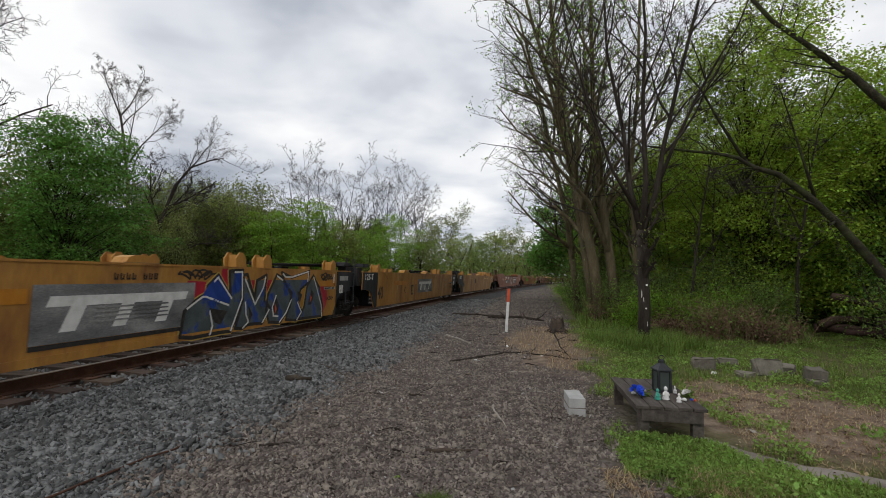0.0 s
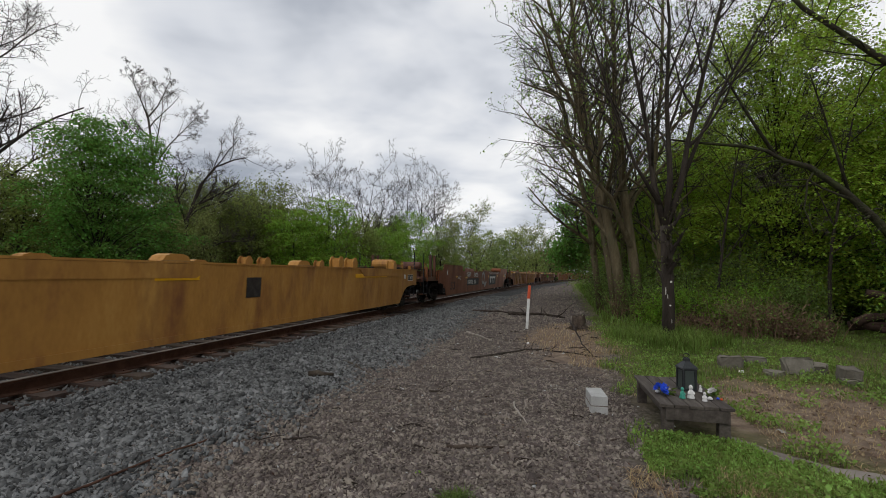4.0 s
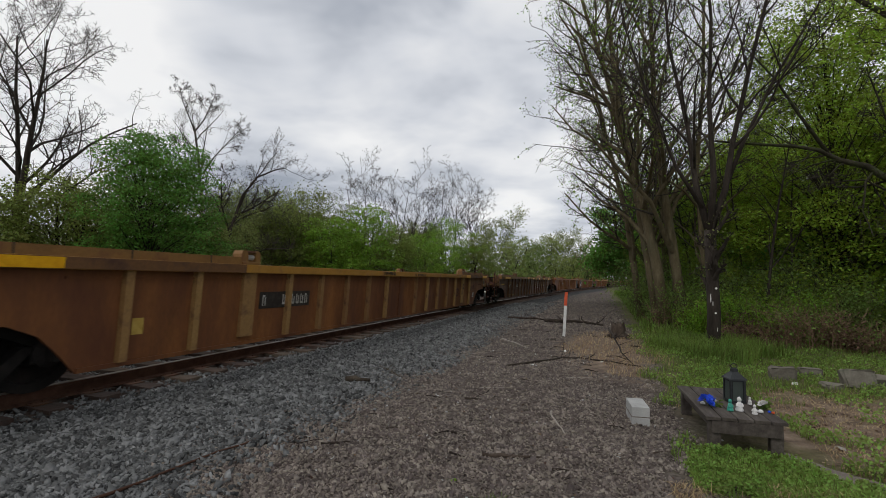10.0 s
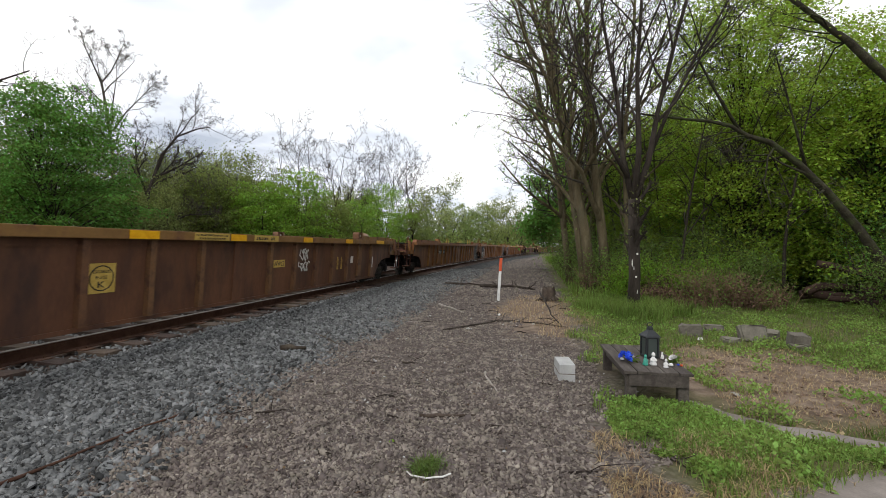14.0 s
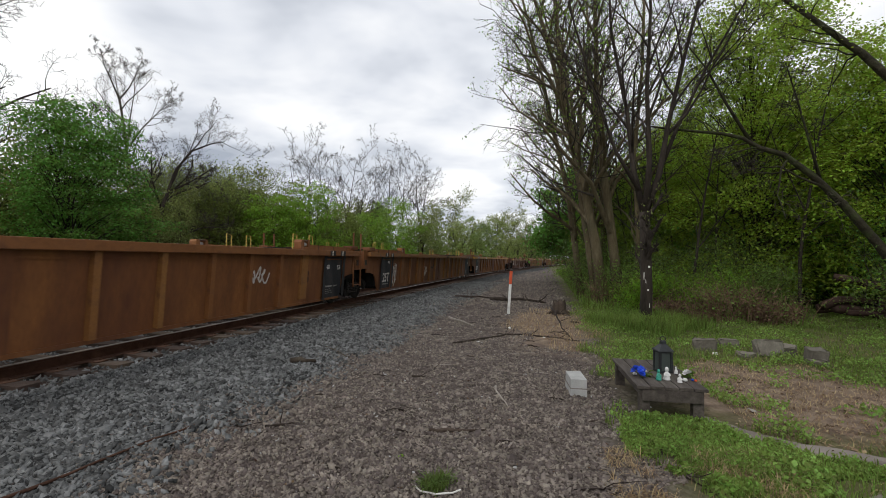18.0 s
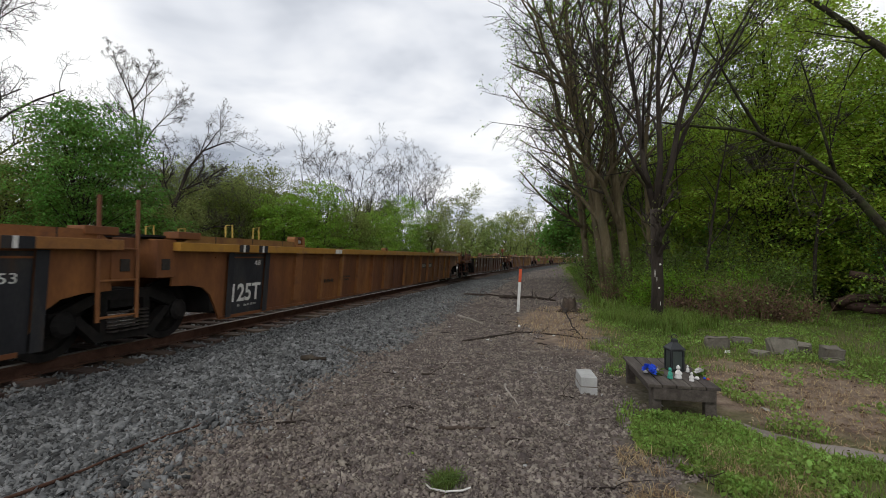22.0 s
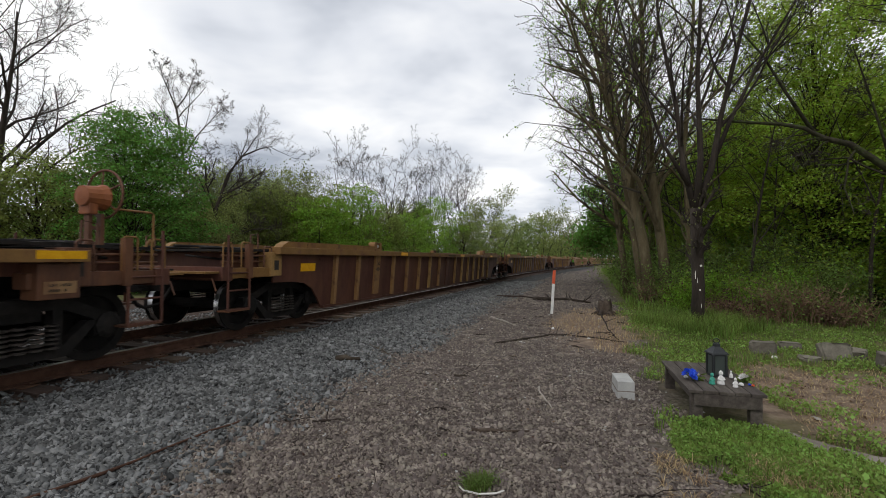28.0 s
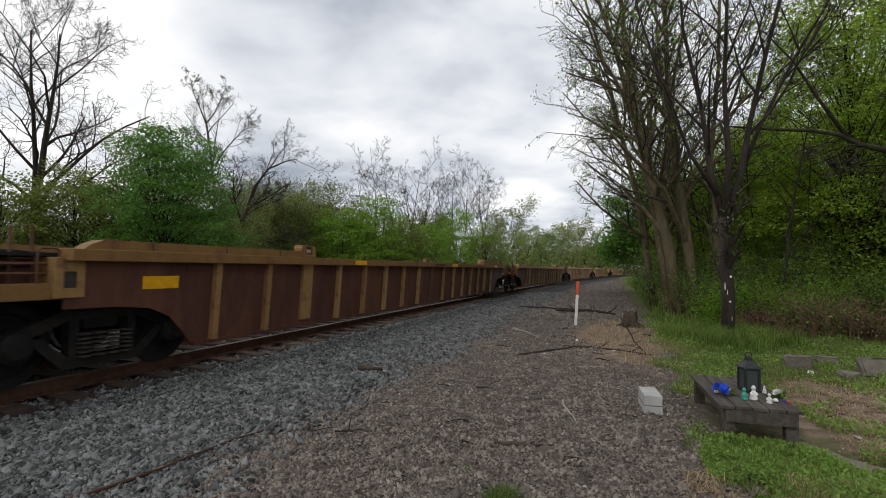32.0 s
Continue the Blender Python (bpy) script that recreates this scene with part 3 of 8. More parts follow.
def pebbles(name, label, rng, spots, size, flat, material):
    """Broken stones: small blocks with every corner moved, each turned its own way."""
    n = len(spots)
    cube = np.array([(sx, sy, sz) for sz in (-1, 1) for sy in (-1, 1) for sx in (-1, 1)], float)
    faces = np.array([(4, 5, 7, 6), (0, 1, 5, 4), (2, 6, 7, 3), (0, 4, 6, 2), (1, 3, 7, 5)])
    v = cube[None] * (1 + rng.uniform(-0.5, 0.2, (n, 8, 3)))
    v *= (size * rng.lognormal(0, 0.27, (n, 1, 1))) * rng.uniform(0.6, 1.3, (n, 1, 3)) * np.array([1, 1, flat])
    a = rng.uniform(0, 2 * np.pi, n)
    tl, tm = rng.normal(0, 0.55, n), rng.normal(0, 0.55, n)
    v[:, :, 2] += v[:, :, 0] * np.sin(tl)[:, None] + v[:, :, 1] * np.sin(tm)[:, None]
    c, s = np.cos(a)[:, None], np.sin(a)[:, None]
    xx, yy = v[:, :, 0] * c - v[:, :, 1] * s, v[:, :, 0] * s + v[:, :, 1] * c
    v[:, :, 0], v[:, :, 1] = xx, yy
    v += spots[:, None, :]
    f = (faces[None] + 8 * np.arange(n)[:, None, None]).reshape(-1, 4)
    ob = new(name, np_mesh(name, v.reshape(-1, 3), f, material))
    return tagged(ob, label, "stones", kind="stuff")


def scatter(rng, n, x0, x1, y0, y1, keep, falloff=True):
    """Places on the ground, thicker towards the camera."""
    x = rng.uniform(x0, x1, n)
    u = rng.uniform(0, 1, n)
    y = y0 * (y1 / y0) ** u if falloff else y0 + (y1 - y0) * u
    off = x - 0.5 * BEND * np.maximum(y, 0) ** 2
    ok = keep(x, y, off)
    x, y = x[ok], y[ok]
    z = heights(x, y)
    return np.stack([x, y, z], 1)


def wobble(x, y, k=0.9, amp=0.35):
    return amp * (0.6 * lattice(x * k * 1.4, y * k * 1.4, 11.3) + 0.35 * lattice(x * k * 3.1, y * k * 3.1, 5.2))


rng = np.random.default_rng(4)
stones_at = scatter(rng, 190000, -7.6, -2.2, 1.3, 30, lambda x, y, o: (o < -2.75 + wobble(x, y, 0.9, 0.5) + np.minimum(rng.exponential(0.22, len(x)), 1.2)) & (o > -7.6) & ((o > -5.4 + 0.5 * wobble(x, y, 2.0)) | (rng.uniform(0, 1, len(x)) < 0.14)) & ~((np.abs(o + 5.983) < 0.09) | (np.abs(o + 7.483) < 0.09)))
back_at = scatter(rng, 9000, -7.6, -2.2, -5, 1.5, lambda x, y, o: (o < -2.75 + wobble(x, y, 0.9, 0.5)) & (o > -5.4), False)
stones_at = np.concatenate([stones_at, back_at])
side_at = scatter(rng, 26000, -12.5, -7.4, 1.5, 26, lambda x, y, o: (o < -7.55) & (o > -12.3 + wobble(x, y, 0.9, 0.8)) & ~(np.abs(o + 7.483) < 0.09))
stones_at = np.concatenate([stones_at, side_at])
stones_at[:, 2] += rng.uniform(-0.012, 0.022, len(stones_at))
pebbles("ballast_stones", "grey crushed stone ballast beside the track", rng, stones_at, 0.0156, 0.62, M_STONE)
chips_at = scatter(rng, 185000, -3.6, 1.5, 1.7, 24, lambda x, y, o: (o > -2.95 + wobble(x, y, 0.9, 0.5) - np.minimum(rng.exponential(0.25, len(x)), 1.0)) & (x < 0.72 + 0.019 * y + wobble(x, y, 1.3, 0.5)) & (rng.uniform(0, 1, len(x)) < np.clip(1.0 - 0.055 * y, 0.35, 1) + 1.6 * wobble(x + 30, 0.5 * y, 0.8)) & (((x - 0.35) / 1.0) ** 2 + ((y - 11) / 3.2) ** 2 + 2.5 * wobble(x, y, 1.2) > 0.7))
back_at = scatter(rng, 9000, -3.6, 1.5, -5, 1.9, lambda x, y, o: (o > -2.95 + wobble(x, y, 0.9, 0.5)) & (x < 0.72 + wobble(x, y, 1.3, 0.5)), False)
chips_at = np.concatenate([chips_at, back_at])
chips_at[:, 2] += rng.uniform(-0.006, 0.009, len(chips_at))
pebbles("gravel_chips", "brown-grey gravel trodden into dark soil", rng, chips_at, 0.0106, 0.5, M_CHIP)
far_at = scatter(rng, 16000, -6.5, 3.0, 14, 60, lambda x, y, o: (o > -3.4) & (x < 0.7 + 0.019 * y + wobble(x, y, 0.8, 0.6)))
pebbles("gravel_chips", "brown-grey gravel strip running on beside the track", rng, far_at, 0.026, 0.5, M_CHIP)
pale_at = scatter(rng, 260, -3.4, 1.2, 2.2, 16, lambda x, y, o: o > -3.1)
pebbles("pale_pebbles", "scattered pale pebbles on the gravel", rng, pale_at, 0.011, 0.6, M_CONC)


# ---------------------------------------------------------------- railway track
def sweep_rail(name, side, poly, material, parent, label):
    g = Geo()
    ss = list(np.arange(-60, 40, 2.0)) + list(np.arange(40, 260, 4.0))
    n = len(poly)
    for k, s in enumerate(ss):
        p, a = on_track(s, side, RAIL_Z)
        g.v += [(p.x + q * math.cos(a), p.y - q * math.sin(a), p.z + h) for q, h in poly]
        if k:
            g.f += [((k - 1) * n + i, (k - 1) * n + (i + 1) % n, k * n + (i + 1) % n, k * n + i) for i in range(n)]
    return part(name, g, material, parent, label)


def build_track():
    track = thing("track", "single railway track with rusty rails on worn wooden ties", "railway track", kind="structure")
    web = [(-0.066, -0.165), (0.066, -0.165), (0.066, -0.152), (0.012, -0.135), (0.010, -0.042), (0.035, -0.034), (0.036, -0.008), (-0.036, -0.008), (-0.035, -0.034), (-0.010, -0.042), (-0.012, -0.135), (-0.066, -0.152)]
    head = [(-0.034, -0.008), (0.034, -0.008), (0.031, 0.0), (-0.031, 0.0)]
    for side in (0.75, -0.75):
        sweep_rail("rail", side, web, M_RAIL, track, "rusty brown steel rail")
        sweep_rail("rail_head", side, head, M_RAILTOP, track, "worn running surface of the rail")
    rr = random.Random(5)
    ties = []
    for _ in range(6):
        bm = bmesh.new()
        bmesh.ops.create_cube(bm, size=1)
        bmesh.ops.scale(bm, vec=(2.6, 0.23, 0.18), verts=bm.verts)
        bmesh.ops.subdivide_edges(bm, edges=[e for e in bm.edges if abs(e.verts[0].co.x - e.verts[1].co.x) > 1], cuts=6)
        for v in bm.verts:
            v.co += Vector((rr.uniform(-0.03, 0.03), rr.uniform(-0.014, 0.014), rr.uniform(-0.012, 0.008)))
        me = bpy.data.meshes.new("tie")
        bm.to_mesh(me)
        bm.free()
        me.materials.append(M_TIE)
        ties.append(me)
    plate = Geo().box(-0.19, 0.19, -0.09, 0.09, -0.005, 0.012).box(-0.11, -0.085, -0.06, -0.04, 0.01, 0.03).box(0.085, 0.11, 0.04, 0.06, 0.01, 0.03).mesh("tie_plate", M_PLATE)
    s = -14.0
    while s < 125:
        p, a = on_track(s)
        t = part("tie", rr.choice(ties), M_TIE, track, at=pose(p.x + rr.uniform(-0.07, 0.07), p.y, RAIL_Z - 0.165 - 0.088 + rr.uniform(-0.006, 0.006), 0, 0, -math.degrees(a) + rr.uniform(-1.2, 1.2)))
        if s < 30:
            for side in (0.75, -0.75):
                q, a = on_track(s, side)
                part("tie_plate", plate, M_PLATE, track, at=pose(q.x, q.y, RAIL_Z - 0.168, 0, 0, -math.degrees(a)))
        s += 0.55 + rr.uniform(-0.03, 0.03)


build_track()


# ---------------------------------------------------------------- the train of empty well cars
def lean(g, side, k=0.065, z0=1.4):
    g.v = [(x + side * k * (z - z0), y, z) for x, y, z in g.v]
    return g


WHEEL_R = 0.43
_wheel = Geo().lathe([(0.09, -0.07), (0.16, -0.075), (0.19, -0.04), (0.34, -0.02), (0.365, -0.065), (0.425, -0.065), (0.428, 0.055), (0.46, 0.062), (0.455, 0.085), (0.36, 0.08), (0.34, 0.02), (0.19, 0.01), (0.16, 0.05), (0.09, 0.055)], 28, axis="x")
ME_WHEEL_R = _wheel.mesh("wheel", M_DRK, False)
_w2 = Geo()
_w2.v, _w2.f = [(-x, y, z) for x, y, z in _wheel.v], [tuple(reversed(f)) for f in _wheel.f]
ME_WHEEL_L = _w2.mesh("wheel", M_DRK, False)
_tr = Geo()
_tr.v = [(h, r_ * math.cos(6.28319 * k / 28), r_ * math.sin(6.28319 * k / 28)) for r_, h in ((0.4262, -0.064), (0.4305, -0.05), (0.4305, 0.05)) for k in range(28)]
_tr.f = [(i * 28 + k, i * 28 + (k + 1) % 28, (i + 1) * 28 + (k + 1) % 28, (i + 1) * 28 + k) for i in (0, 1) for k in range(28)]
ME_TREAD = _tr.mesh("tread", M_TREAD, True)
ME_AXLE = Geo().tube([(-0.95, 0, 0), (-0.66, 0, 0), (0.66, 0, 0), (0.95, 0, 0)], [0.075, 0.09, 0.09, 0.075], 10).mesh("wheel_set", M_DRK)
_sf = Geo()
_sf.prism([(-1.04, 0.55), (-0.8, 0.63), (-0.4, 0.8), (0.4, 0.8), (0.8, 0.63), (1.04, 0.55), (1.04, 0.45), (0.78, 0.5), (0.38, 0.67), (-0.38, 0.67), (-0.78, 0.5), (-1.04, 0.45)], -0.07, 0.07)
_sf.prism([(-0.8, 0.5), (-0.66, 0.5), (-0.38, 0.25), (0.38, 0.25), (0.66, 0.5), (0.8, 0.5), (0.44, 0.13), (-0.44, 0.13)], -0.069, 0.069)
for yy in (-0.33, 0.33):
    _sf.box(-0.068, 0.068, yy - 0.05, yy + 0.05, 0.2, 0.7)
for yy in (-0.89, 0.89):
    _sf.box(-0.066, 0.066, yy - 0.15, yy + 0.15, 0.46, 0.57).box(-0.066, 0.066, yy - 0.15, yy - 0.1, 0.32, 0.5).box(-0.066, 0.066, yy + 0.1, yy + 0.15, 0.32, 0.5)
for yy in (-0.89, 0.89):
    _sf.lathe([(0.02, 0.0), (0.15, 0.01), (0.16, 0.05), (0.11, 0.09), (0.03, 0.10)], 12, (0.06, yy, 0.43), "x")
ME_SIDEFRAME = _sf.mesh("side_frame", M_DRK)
_sp = Geo()
for yy in (-0.24, -0.08, 0.08, 0.24):
    for k in range(6):
        _sp.lathe([(0.055, 0), (0.075, 0.008), (0.075, 0.02), (0.055, 0.028)], 8, (0, yy, 0.24 + k * 0.05))
ME_SPRINGS = _sp.mesh("spring_group", surf("greasy_springs", [(0.025, 0.021, 0.018), (0.04, 0.033, 0.028), (0.065, 0.053, 0.044)], 9, 60, 0.6, 0.1))
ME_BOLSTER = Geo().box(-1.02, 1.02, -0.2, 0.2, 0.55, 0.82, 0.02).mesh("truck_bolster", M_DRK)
WHEELSETS = []


def truck(car, y):
    for side in (1, -1):
        sf = part("side_frame", ME_SIDEFRAME, M_DRK, car, at=pose(side * 1.0, y, 0, 0, 0, 0 if side > 0 else 180))
        part("spring_nest", ME_SPRINGS, None, sf, at=pose(0.1, 0, 0))
    part("truck_bolster", ME_BOLSTER, M_DRK, car, at=pose(0, y, 0))
    for dy in (-0.89, 0.89):
        ax = part("wheel_set", ME_AXLE, M_DRK, car, at=pose(0, y + dy, WHEEL_R))
        part("wheel", ME_WHEEL_R, M_DRK, ax, at=pose(0.755, 0, 0))
        part("wheel", ME_WHEEL_L, M_DRK, ax, at=pose(-0.755, 0, 0))
        part("tread", ME_TREAD, M_TREAD, ax, "bright worn tread", at=pose(0.752, 0, 0))
        part("tread", ME_TREAD, M_TREAD, ax, "bright worn tread", at=pose(-0.752, 0, 0, 0, 0, 180))
        WHEELSETS.append((ax, car, y + dy))


def side_poly(ends, L, zb, zt):
    """Outline of a side sheet, with an arch over the truck at each end; ends gives (start of sheet, start of full depth) from that end."""
    (a0, a1), (b0, b1) = ends
    h = L / 2
    pts = []
    for s, (e0, e1) in ((-1, (a0, a1)), (1, (b0, b1))):
        d = e1 - e0
        run = [(e0, 0.82), (e0 + 0.35 * d, 0.81), (e0 + 0.6 * d, 0.76), (e0 + 0.76 * d, 0.64), (e0 + 0.88 * d, 0.44), (e1, zb)]
        run = [(s * (h - e), z) for e, z in run]
        if s < 0:
            pts += [(-(h - e0), zt)] + run
        else:
            pts += list(reversed(run)) + [(h - e0, zt)]
    return pts


CHORD_DROP = {}


def well_car(name, label, u0, u1, style, paint, ribs=None, front="free", back="free", plain=False, guides=None, chord=None, end_a=None, end_b=None, black=(0, 0), square=False, cap_at=None):
    """One well car body between two couplers or joints at u0 and u1 along the train; its own y runs back along the train."""
    L = u1 - u0
    h = L / 2
    mid = (u0 + u1) / 2
    car = thing(name, label, "railway car", group="well cars of the train")
    smooth = style == "smooth"
    zt, zb = (1.36, 0.235) if smooth else (1.21 if square else 1.33, 0.2)
    fa = {"free": (1.75, 3.4), "joint": (0.5, 1.55)}
    ends = (end_a or fa[front], end_b or fa[back])
    ribs = ribs or paint
    chord = chord or ribs
    post_m = M_BRN2 if ribs in (M_RIB, M_BRNR) else ribs
    deck = M_OCHD if ribs in (M_RIB, M_BRNR) else M_BRN2 if plain else ribs
    X = 1.47 if smooth else 1.40
    guides = [g_ - mid for g_ in guides] if guides else [-h + ends[0][1] + (0.55 if smooth else 2.0), h - ends[1][1] - (0.55 if smooth else 2.0)]
    caps = [c_ - mid for c_ in (cap_at or ())]
    guides = guides + caps
    CHORD_DROP[car.name] = 1.38 - zt - 0.002
    for side in (1, -1):
        poly = side_poly(tuple((e[1] - 0.1, e[1]) for e in ends) if square else ends, L, zb, zt)
        a, c = sorted((side * X, side * (X - 0.035)))
        g = lean(Geo().prism(poly, a, c), side, 0.03 if smooth else 0.065)
        sheet = part("side_sheet", g, paint, car)
        ya, yb = -h + ends[0][0] - 0.02, h - ends[1][0] + 0.02
        if smooth:
            part("top_chord", Geo().box(*sorted((side * (X - 0.10), side * (X + 0.015))), ya, yb, zt + 0.001, zt + 0.03), paint, car)
            for y0, y1 in ((ya + 1.9, ya + 5.2), (yb - 5.2, yb - 1.9)):
                q = [(y0, 1.355), (y1, 1.355), (y1 - 0.35, 1.15), (y0 + 0.35, 1.15)]
                part("stiffener_plate", lean(Geo().prism(q, *sorted((side * (X + 0.001), side * (X + 0.016)))), side, 0.03), paint, car)
            part("bottom_chord", lean(Geo().box(*sorted((side * (X - 0.02), side * (X + 0.012))), -h + ends[0][1] + 0.05, h - ends[1][1] - 0.05, zb, zb + 0.10), side, 0.03), paint, car)
            for k, reach in enumerate(black):
                if reach:
                    e0, e1 = ends[k]
                    d = e1 - e0
                    run = [(e0, 0.82), (e0 + 0.35 * d, 0.81), (e0 + 0.6 * d, 0.76), (e0 + 0.76 * d, 0.64), (e0 + 0.88 * d, 0.44), (e1, zb), (reach, zb), (reach, zt), (e0, zt)]
                    sg = -1 if k == 0 else 1
                    q = [(sg * (h - e), z) for e, z in run]
                    part("end_panel", lean(Geo().prism(q if sg < 0 else q[::-1], *sorted((side * (X + 0.002), side * (X + 0.018)))), side, 0.03), M_BLK, car, "black painted end panel")
        else:
            part("top_chord", Geo().box(*sorted((side * (X - 0.12), side * (X + 0.13))), ya, yb, zt + 0.002, zt + 0.132, 0.008), chord, car)
            for lo, hi in ((ya + 0.25, guides[0] - 0.1), (guides[1] + 0.1, yb - 0.25)):
                if hi - lo > 0.6 and not square:
                    q = [(lo - 0.1, zt + 0.133), (hi + 0.1, zt + 0.133), (hi + 0.02, zt + 0.19), (hi - 0.12, 1.575), (lo + 0.12, 1.575), (lo - 0.02, zt + 0.19)]
                    part("top_doubler", Geo().prism(q, *sorted((side * (X - 0.14), side * (X + 0.045)))), M_OCHD if chord is M_CHORD else chord, car)
                    for k in range(3):
                        y = lo + (hi - lo) * (k + 0.6) / 3.2
                        part("doubler_joint", Geo().box(*sorted((side * (X - 0.1), side * (X + 0.049))), y - 0.008, y + 0.008, zt + 0.14, 1.578), M_INK, car)
            part("bottom_chord", lean(Geo().box(*sorted((side * (X - 0.02), side * (X + 0.03))), -h + ends[0][1], h - ends[1][1], zb - 0.004, zb + 0.05), side), paint, car)
            part("rub_rail", lean(Geo().box(*sorted((side * X, side * (X + 0.025))), -h + ends[0][1] - 0.2, h - ends[1][1] + 0.2, zt - 0.1, zt - 0.075), side), paint, car)
            rib = lean(Geo().box(*sorted((side * (X + 0.002), side * (X + 0.08))), -0.05, 0.05, 0.25, zt - 0.002), side).mesh("rib", ribs)
            wide = lean(Geo().box(*sorted((side * (X + 0.002), side * (X + 0.06))), -0.14, 0.14, 0.33, zt - 0.002), side).mesh("rib", ribs)
            seam = lean(Geo().box(*sorted((side * (X + 0.002), side * (X + 0.03))), -0.14, 0.14, 0.25, zt - 0.002), side).mesh("rib", paint)
            n = max(2, 2 * round((guides[1] - guides[0]) / 2.06))
            gap = (guides[1] - guides[0]) / n
            for k in range(-2 if front == "free" else 0, n + (3 if back == "free" else 1)):
                y = guides[0] + gap * k
                if -h + ends[0][1] + 0.15 < y < h - ends[1][1] - 0.15:
                    part("rib", wide if k in (0, n) else seam if k == n // 2 else rib, None, sheet, at=pose(0, y, 0))
        # corner guides for the boxes, on the top edge
        for y in guides:
            if plain:
                continue
            if smooth:
                low = y in caps
                q = [(-0.26, 0), (0.26, 0), (0.2, 0.08), (0.1, 0.11), (-0.1, 0.11), (-0.2, 0.08)] if low else [(-0.14, 0), (0.14, 0), (0.15, 0.15), (0.05, 0.26), (-0.05, 0.26), (-0.15, 0.15)]
                if low:
                    cg = part("guide_cap", Geo().prism(q, *sorted((side * 1.2, side * 1.44))), paint, car, at=pose(0, y, zt + 0.028))
                    part("cap_edge", Geo().prism([(-0.29, -0.01), (0.29, -0.01), (0.29, 0.015), (-0.29, 0.015)], *sorted((side * 1.441, side * 1.462))), M_RIB, cg)
                else:
                    cg = part("corner_guide", Geo().prism([(-0.05, 0), (0.11, 0), (0.11, 0.12), (0.05, 0.2), (-0.05, 0.22)], *sorted((side * 1.22, side * 1.42))), paint, car, at=pose(0, y, zt + 0.028))
                    for x_ in (1.19, 1.43):
                        part("guide_cheek", Geo().prism(q, *sorted((side * x_, side * (x_ + 0.025)))), paint, cg)
                    part("guide_gusset", Geo().prism([(0.13, 0), (0.3, 0), (0.13, 0.17)], *sorted((side * 1.3, side * 1.33))), paint, cg)
            else:
                cg = part("corner_guide", Geo().box(*sorted((side * 1.24, side * 1.46)), -0.2, 0.2, 0, 0.05, 0.012), ribs if ribs is not M_RIB else M_OCHD, car, at=pose(0, y, zt + 0.131))
                for c_, w_ in ((-0.15, 0.07), (0.15, 0.05)):
                    q = [(c_ - w_, 0.04), (c_ + w_, 0.04), (c_ + w_, 0.17), (c_ + w_ * 0.5, 0.225), (c_ - w_ * 0.5, 0.225), (c_ - w_, 0.17)]
                    part("guide_cheek", Geo().prism(q, *sorted((side * 1.27, side * 1.45))), ribs if ribs is not M_RIB else M_OCHD, cg)
                part("guide_top", Geo().box(*sorted((side * 1.28, side * 1.44)), -0.1, 0.11, 0.195, 0.222, 0.006), M_BRN2, cg)
                part("guide_pin", Geo().lathe([(0.02, -0.11), (0.045, -0.1), (0.04, 0.0), (0.045, 0.1), (0.02, 0.11)], 10, (side * 1.37, 0, 0.12), "y"), M_GALV, cg, "bright worn roller")
    # open floor of cross beams, and bulkheads
    y = -h + ends[0][1] + 0.5
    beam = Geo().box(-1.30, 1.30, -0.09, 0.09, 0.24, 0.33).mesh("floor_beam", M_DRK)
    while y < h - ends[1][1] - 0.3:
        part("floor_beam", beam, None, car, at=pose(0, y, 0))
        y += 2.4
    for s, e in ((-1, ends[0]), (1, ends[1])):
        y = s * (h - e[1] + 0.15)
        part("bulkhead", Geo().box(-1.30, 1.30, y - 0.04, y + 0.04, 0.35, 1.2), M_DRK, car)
    for s, kind, e in ((-1, front, ends[0]), (1, back, ends[1])):
        end = s * h
        if kind == "free":
            def yy(d):
                return end - s * d

            def bx(x0, x1, d0, d1, z0, z1, c=0.0):
                lo, hi = sorted((yy(d0), yy(d1)))
                return Geo().box(x0, x1, lo, hi, z0, z1, c)
            part("end_platform", bx(-1.40, 1.40, 0.5, 0.72, 0.90, 1.12, 0.01), M_BRN if paint is not M_YEL else M_BLK, car)
            part("end_sill", bx(-0.42, 0.42, 0.35, 3.0, 0.72, 1.08, 0.01), M_DRK, car)
            part("end_housing", bx(-1.12, 1.12, 0.9, max(1.5, e[1] - 0.3), 1.06, 1.355, 0.015), M_BRN if paint is not M_YEL else M_BLK, car)
            for k, (d0, d1) in enumerate(((0.62, 1.15), (1.2, 1.8), (1.85, 2.6))):
                part("deck_grating", bx(-1.28, 1.28, d0, d1, 1.365 + 0.012 * k, 1.40 + 0.012 * k), M_DRK, car)
            for side in (1, -1):
                part("side_sill", bx(*sorted((side * 1.16, side * 1.37)), 0.7, e[0] + 0.5, 0.93, 1.10, 0.01), deck, car)
                part("end_post", bx(*sorted((side * 1.1, side * 1.41)), e[0] - 0.12, e[0] + 0.18, 0.94, 1.37, 0.01), ribs, car)
                part("post_slot", bx(*sorted((side * 1.405, side * 1.416)), e[0] - 0.03, e[0] + 0.09, 1.05, 1.22), M_INK, car)
                x = side * 1.40
                g = Geo()
                g.tube([(x, yy(0.62), 0.42), (x, yy(0.62), 2.05 if smooth else 1.62)], 0.02, 6).tube([(x, yy(1.1), 0.42), (x, yy(1.1), 1.45)], 0.02, 6)
                for z in (0.43, 0.74, 1.02):
                    g.tube([(x, yy(0.62), z), (x, yy(1.1), z)], 0.014, 6)
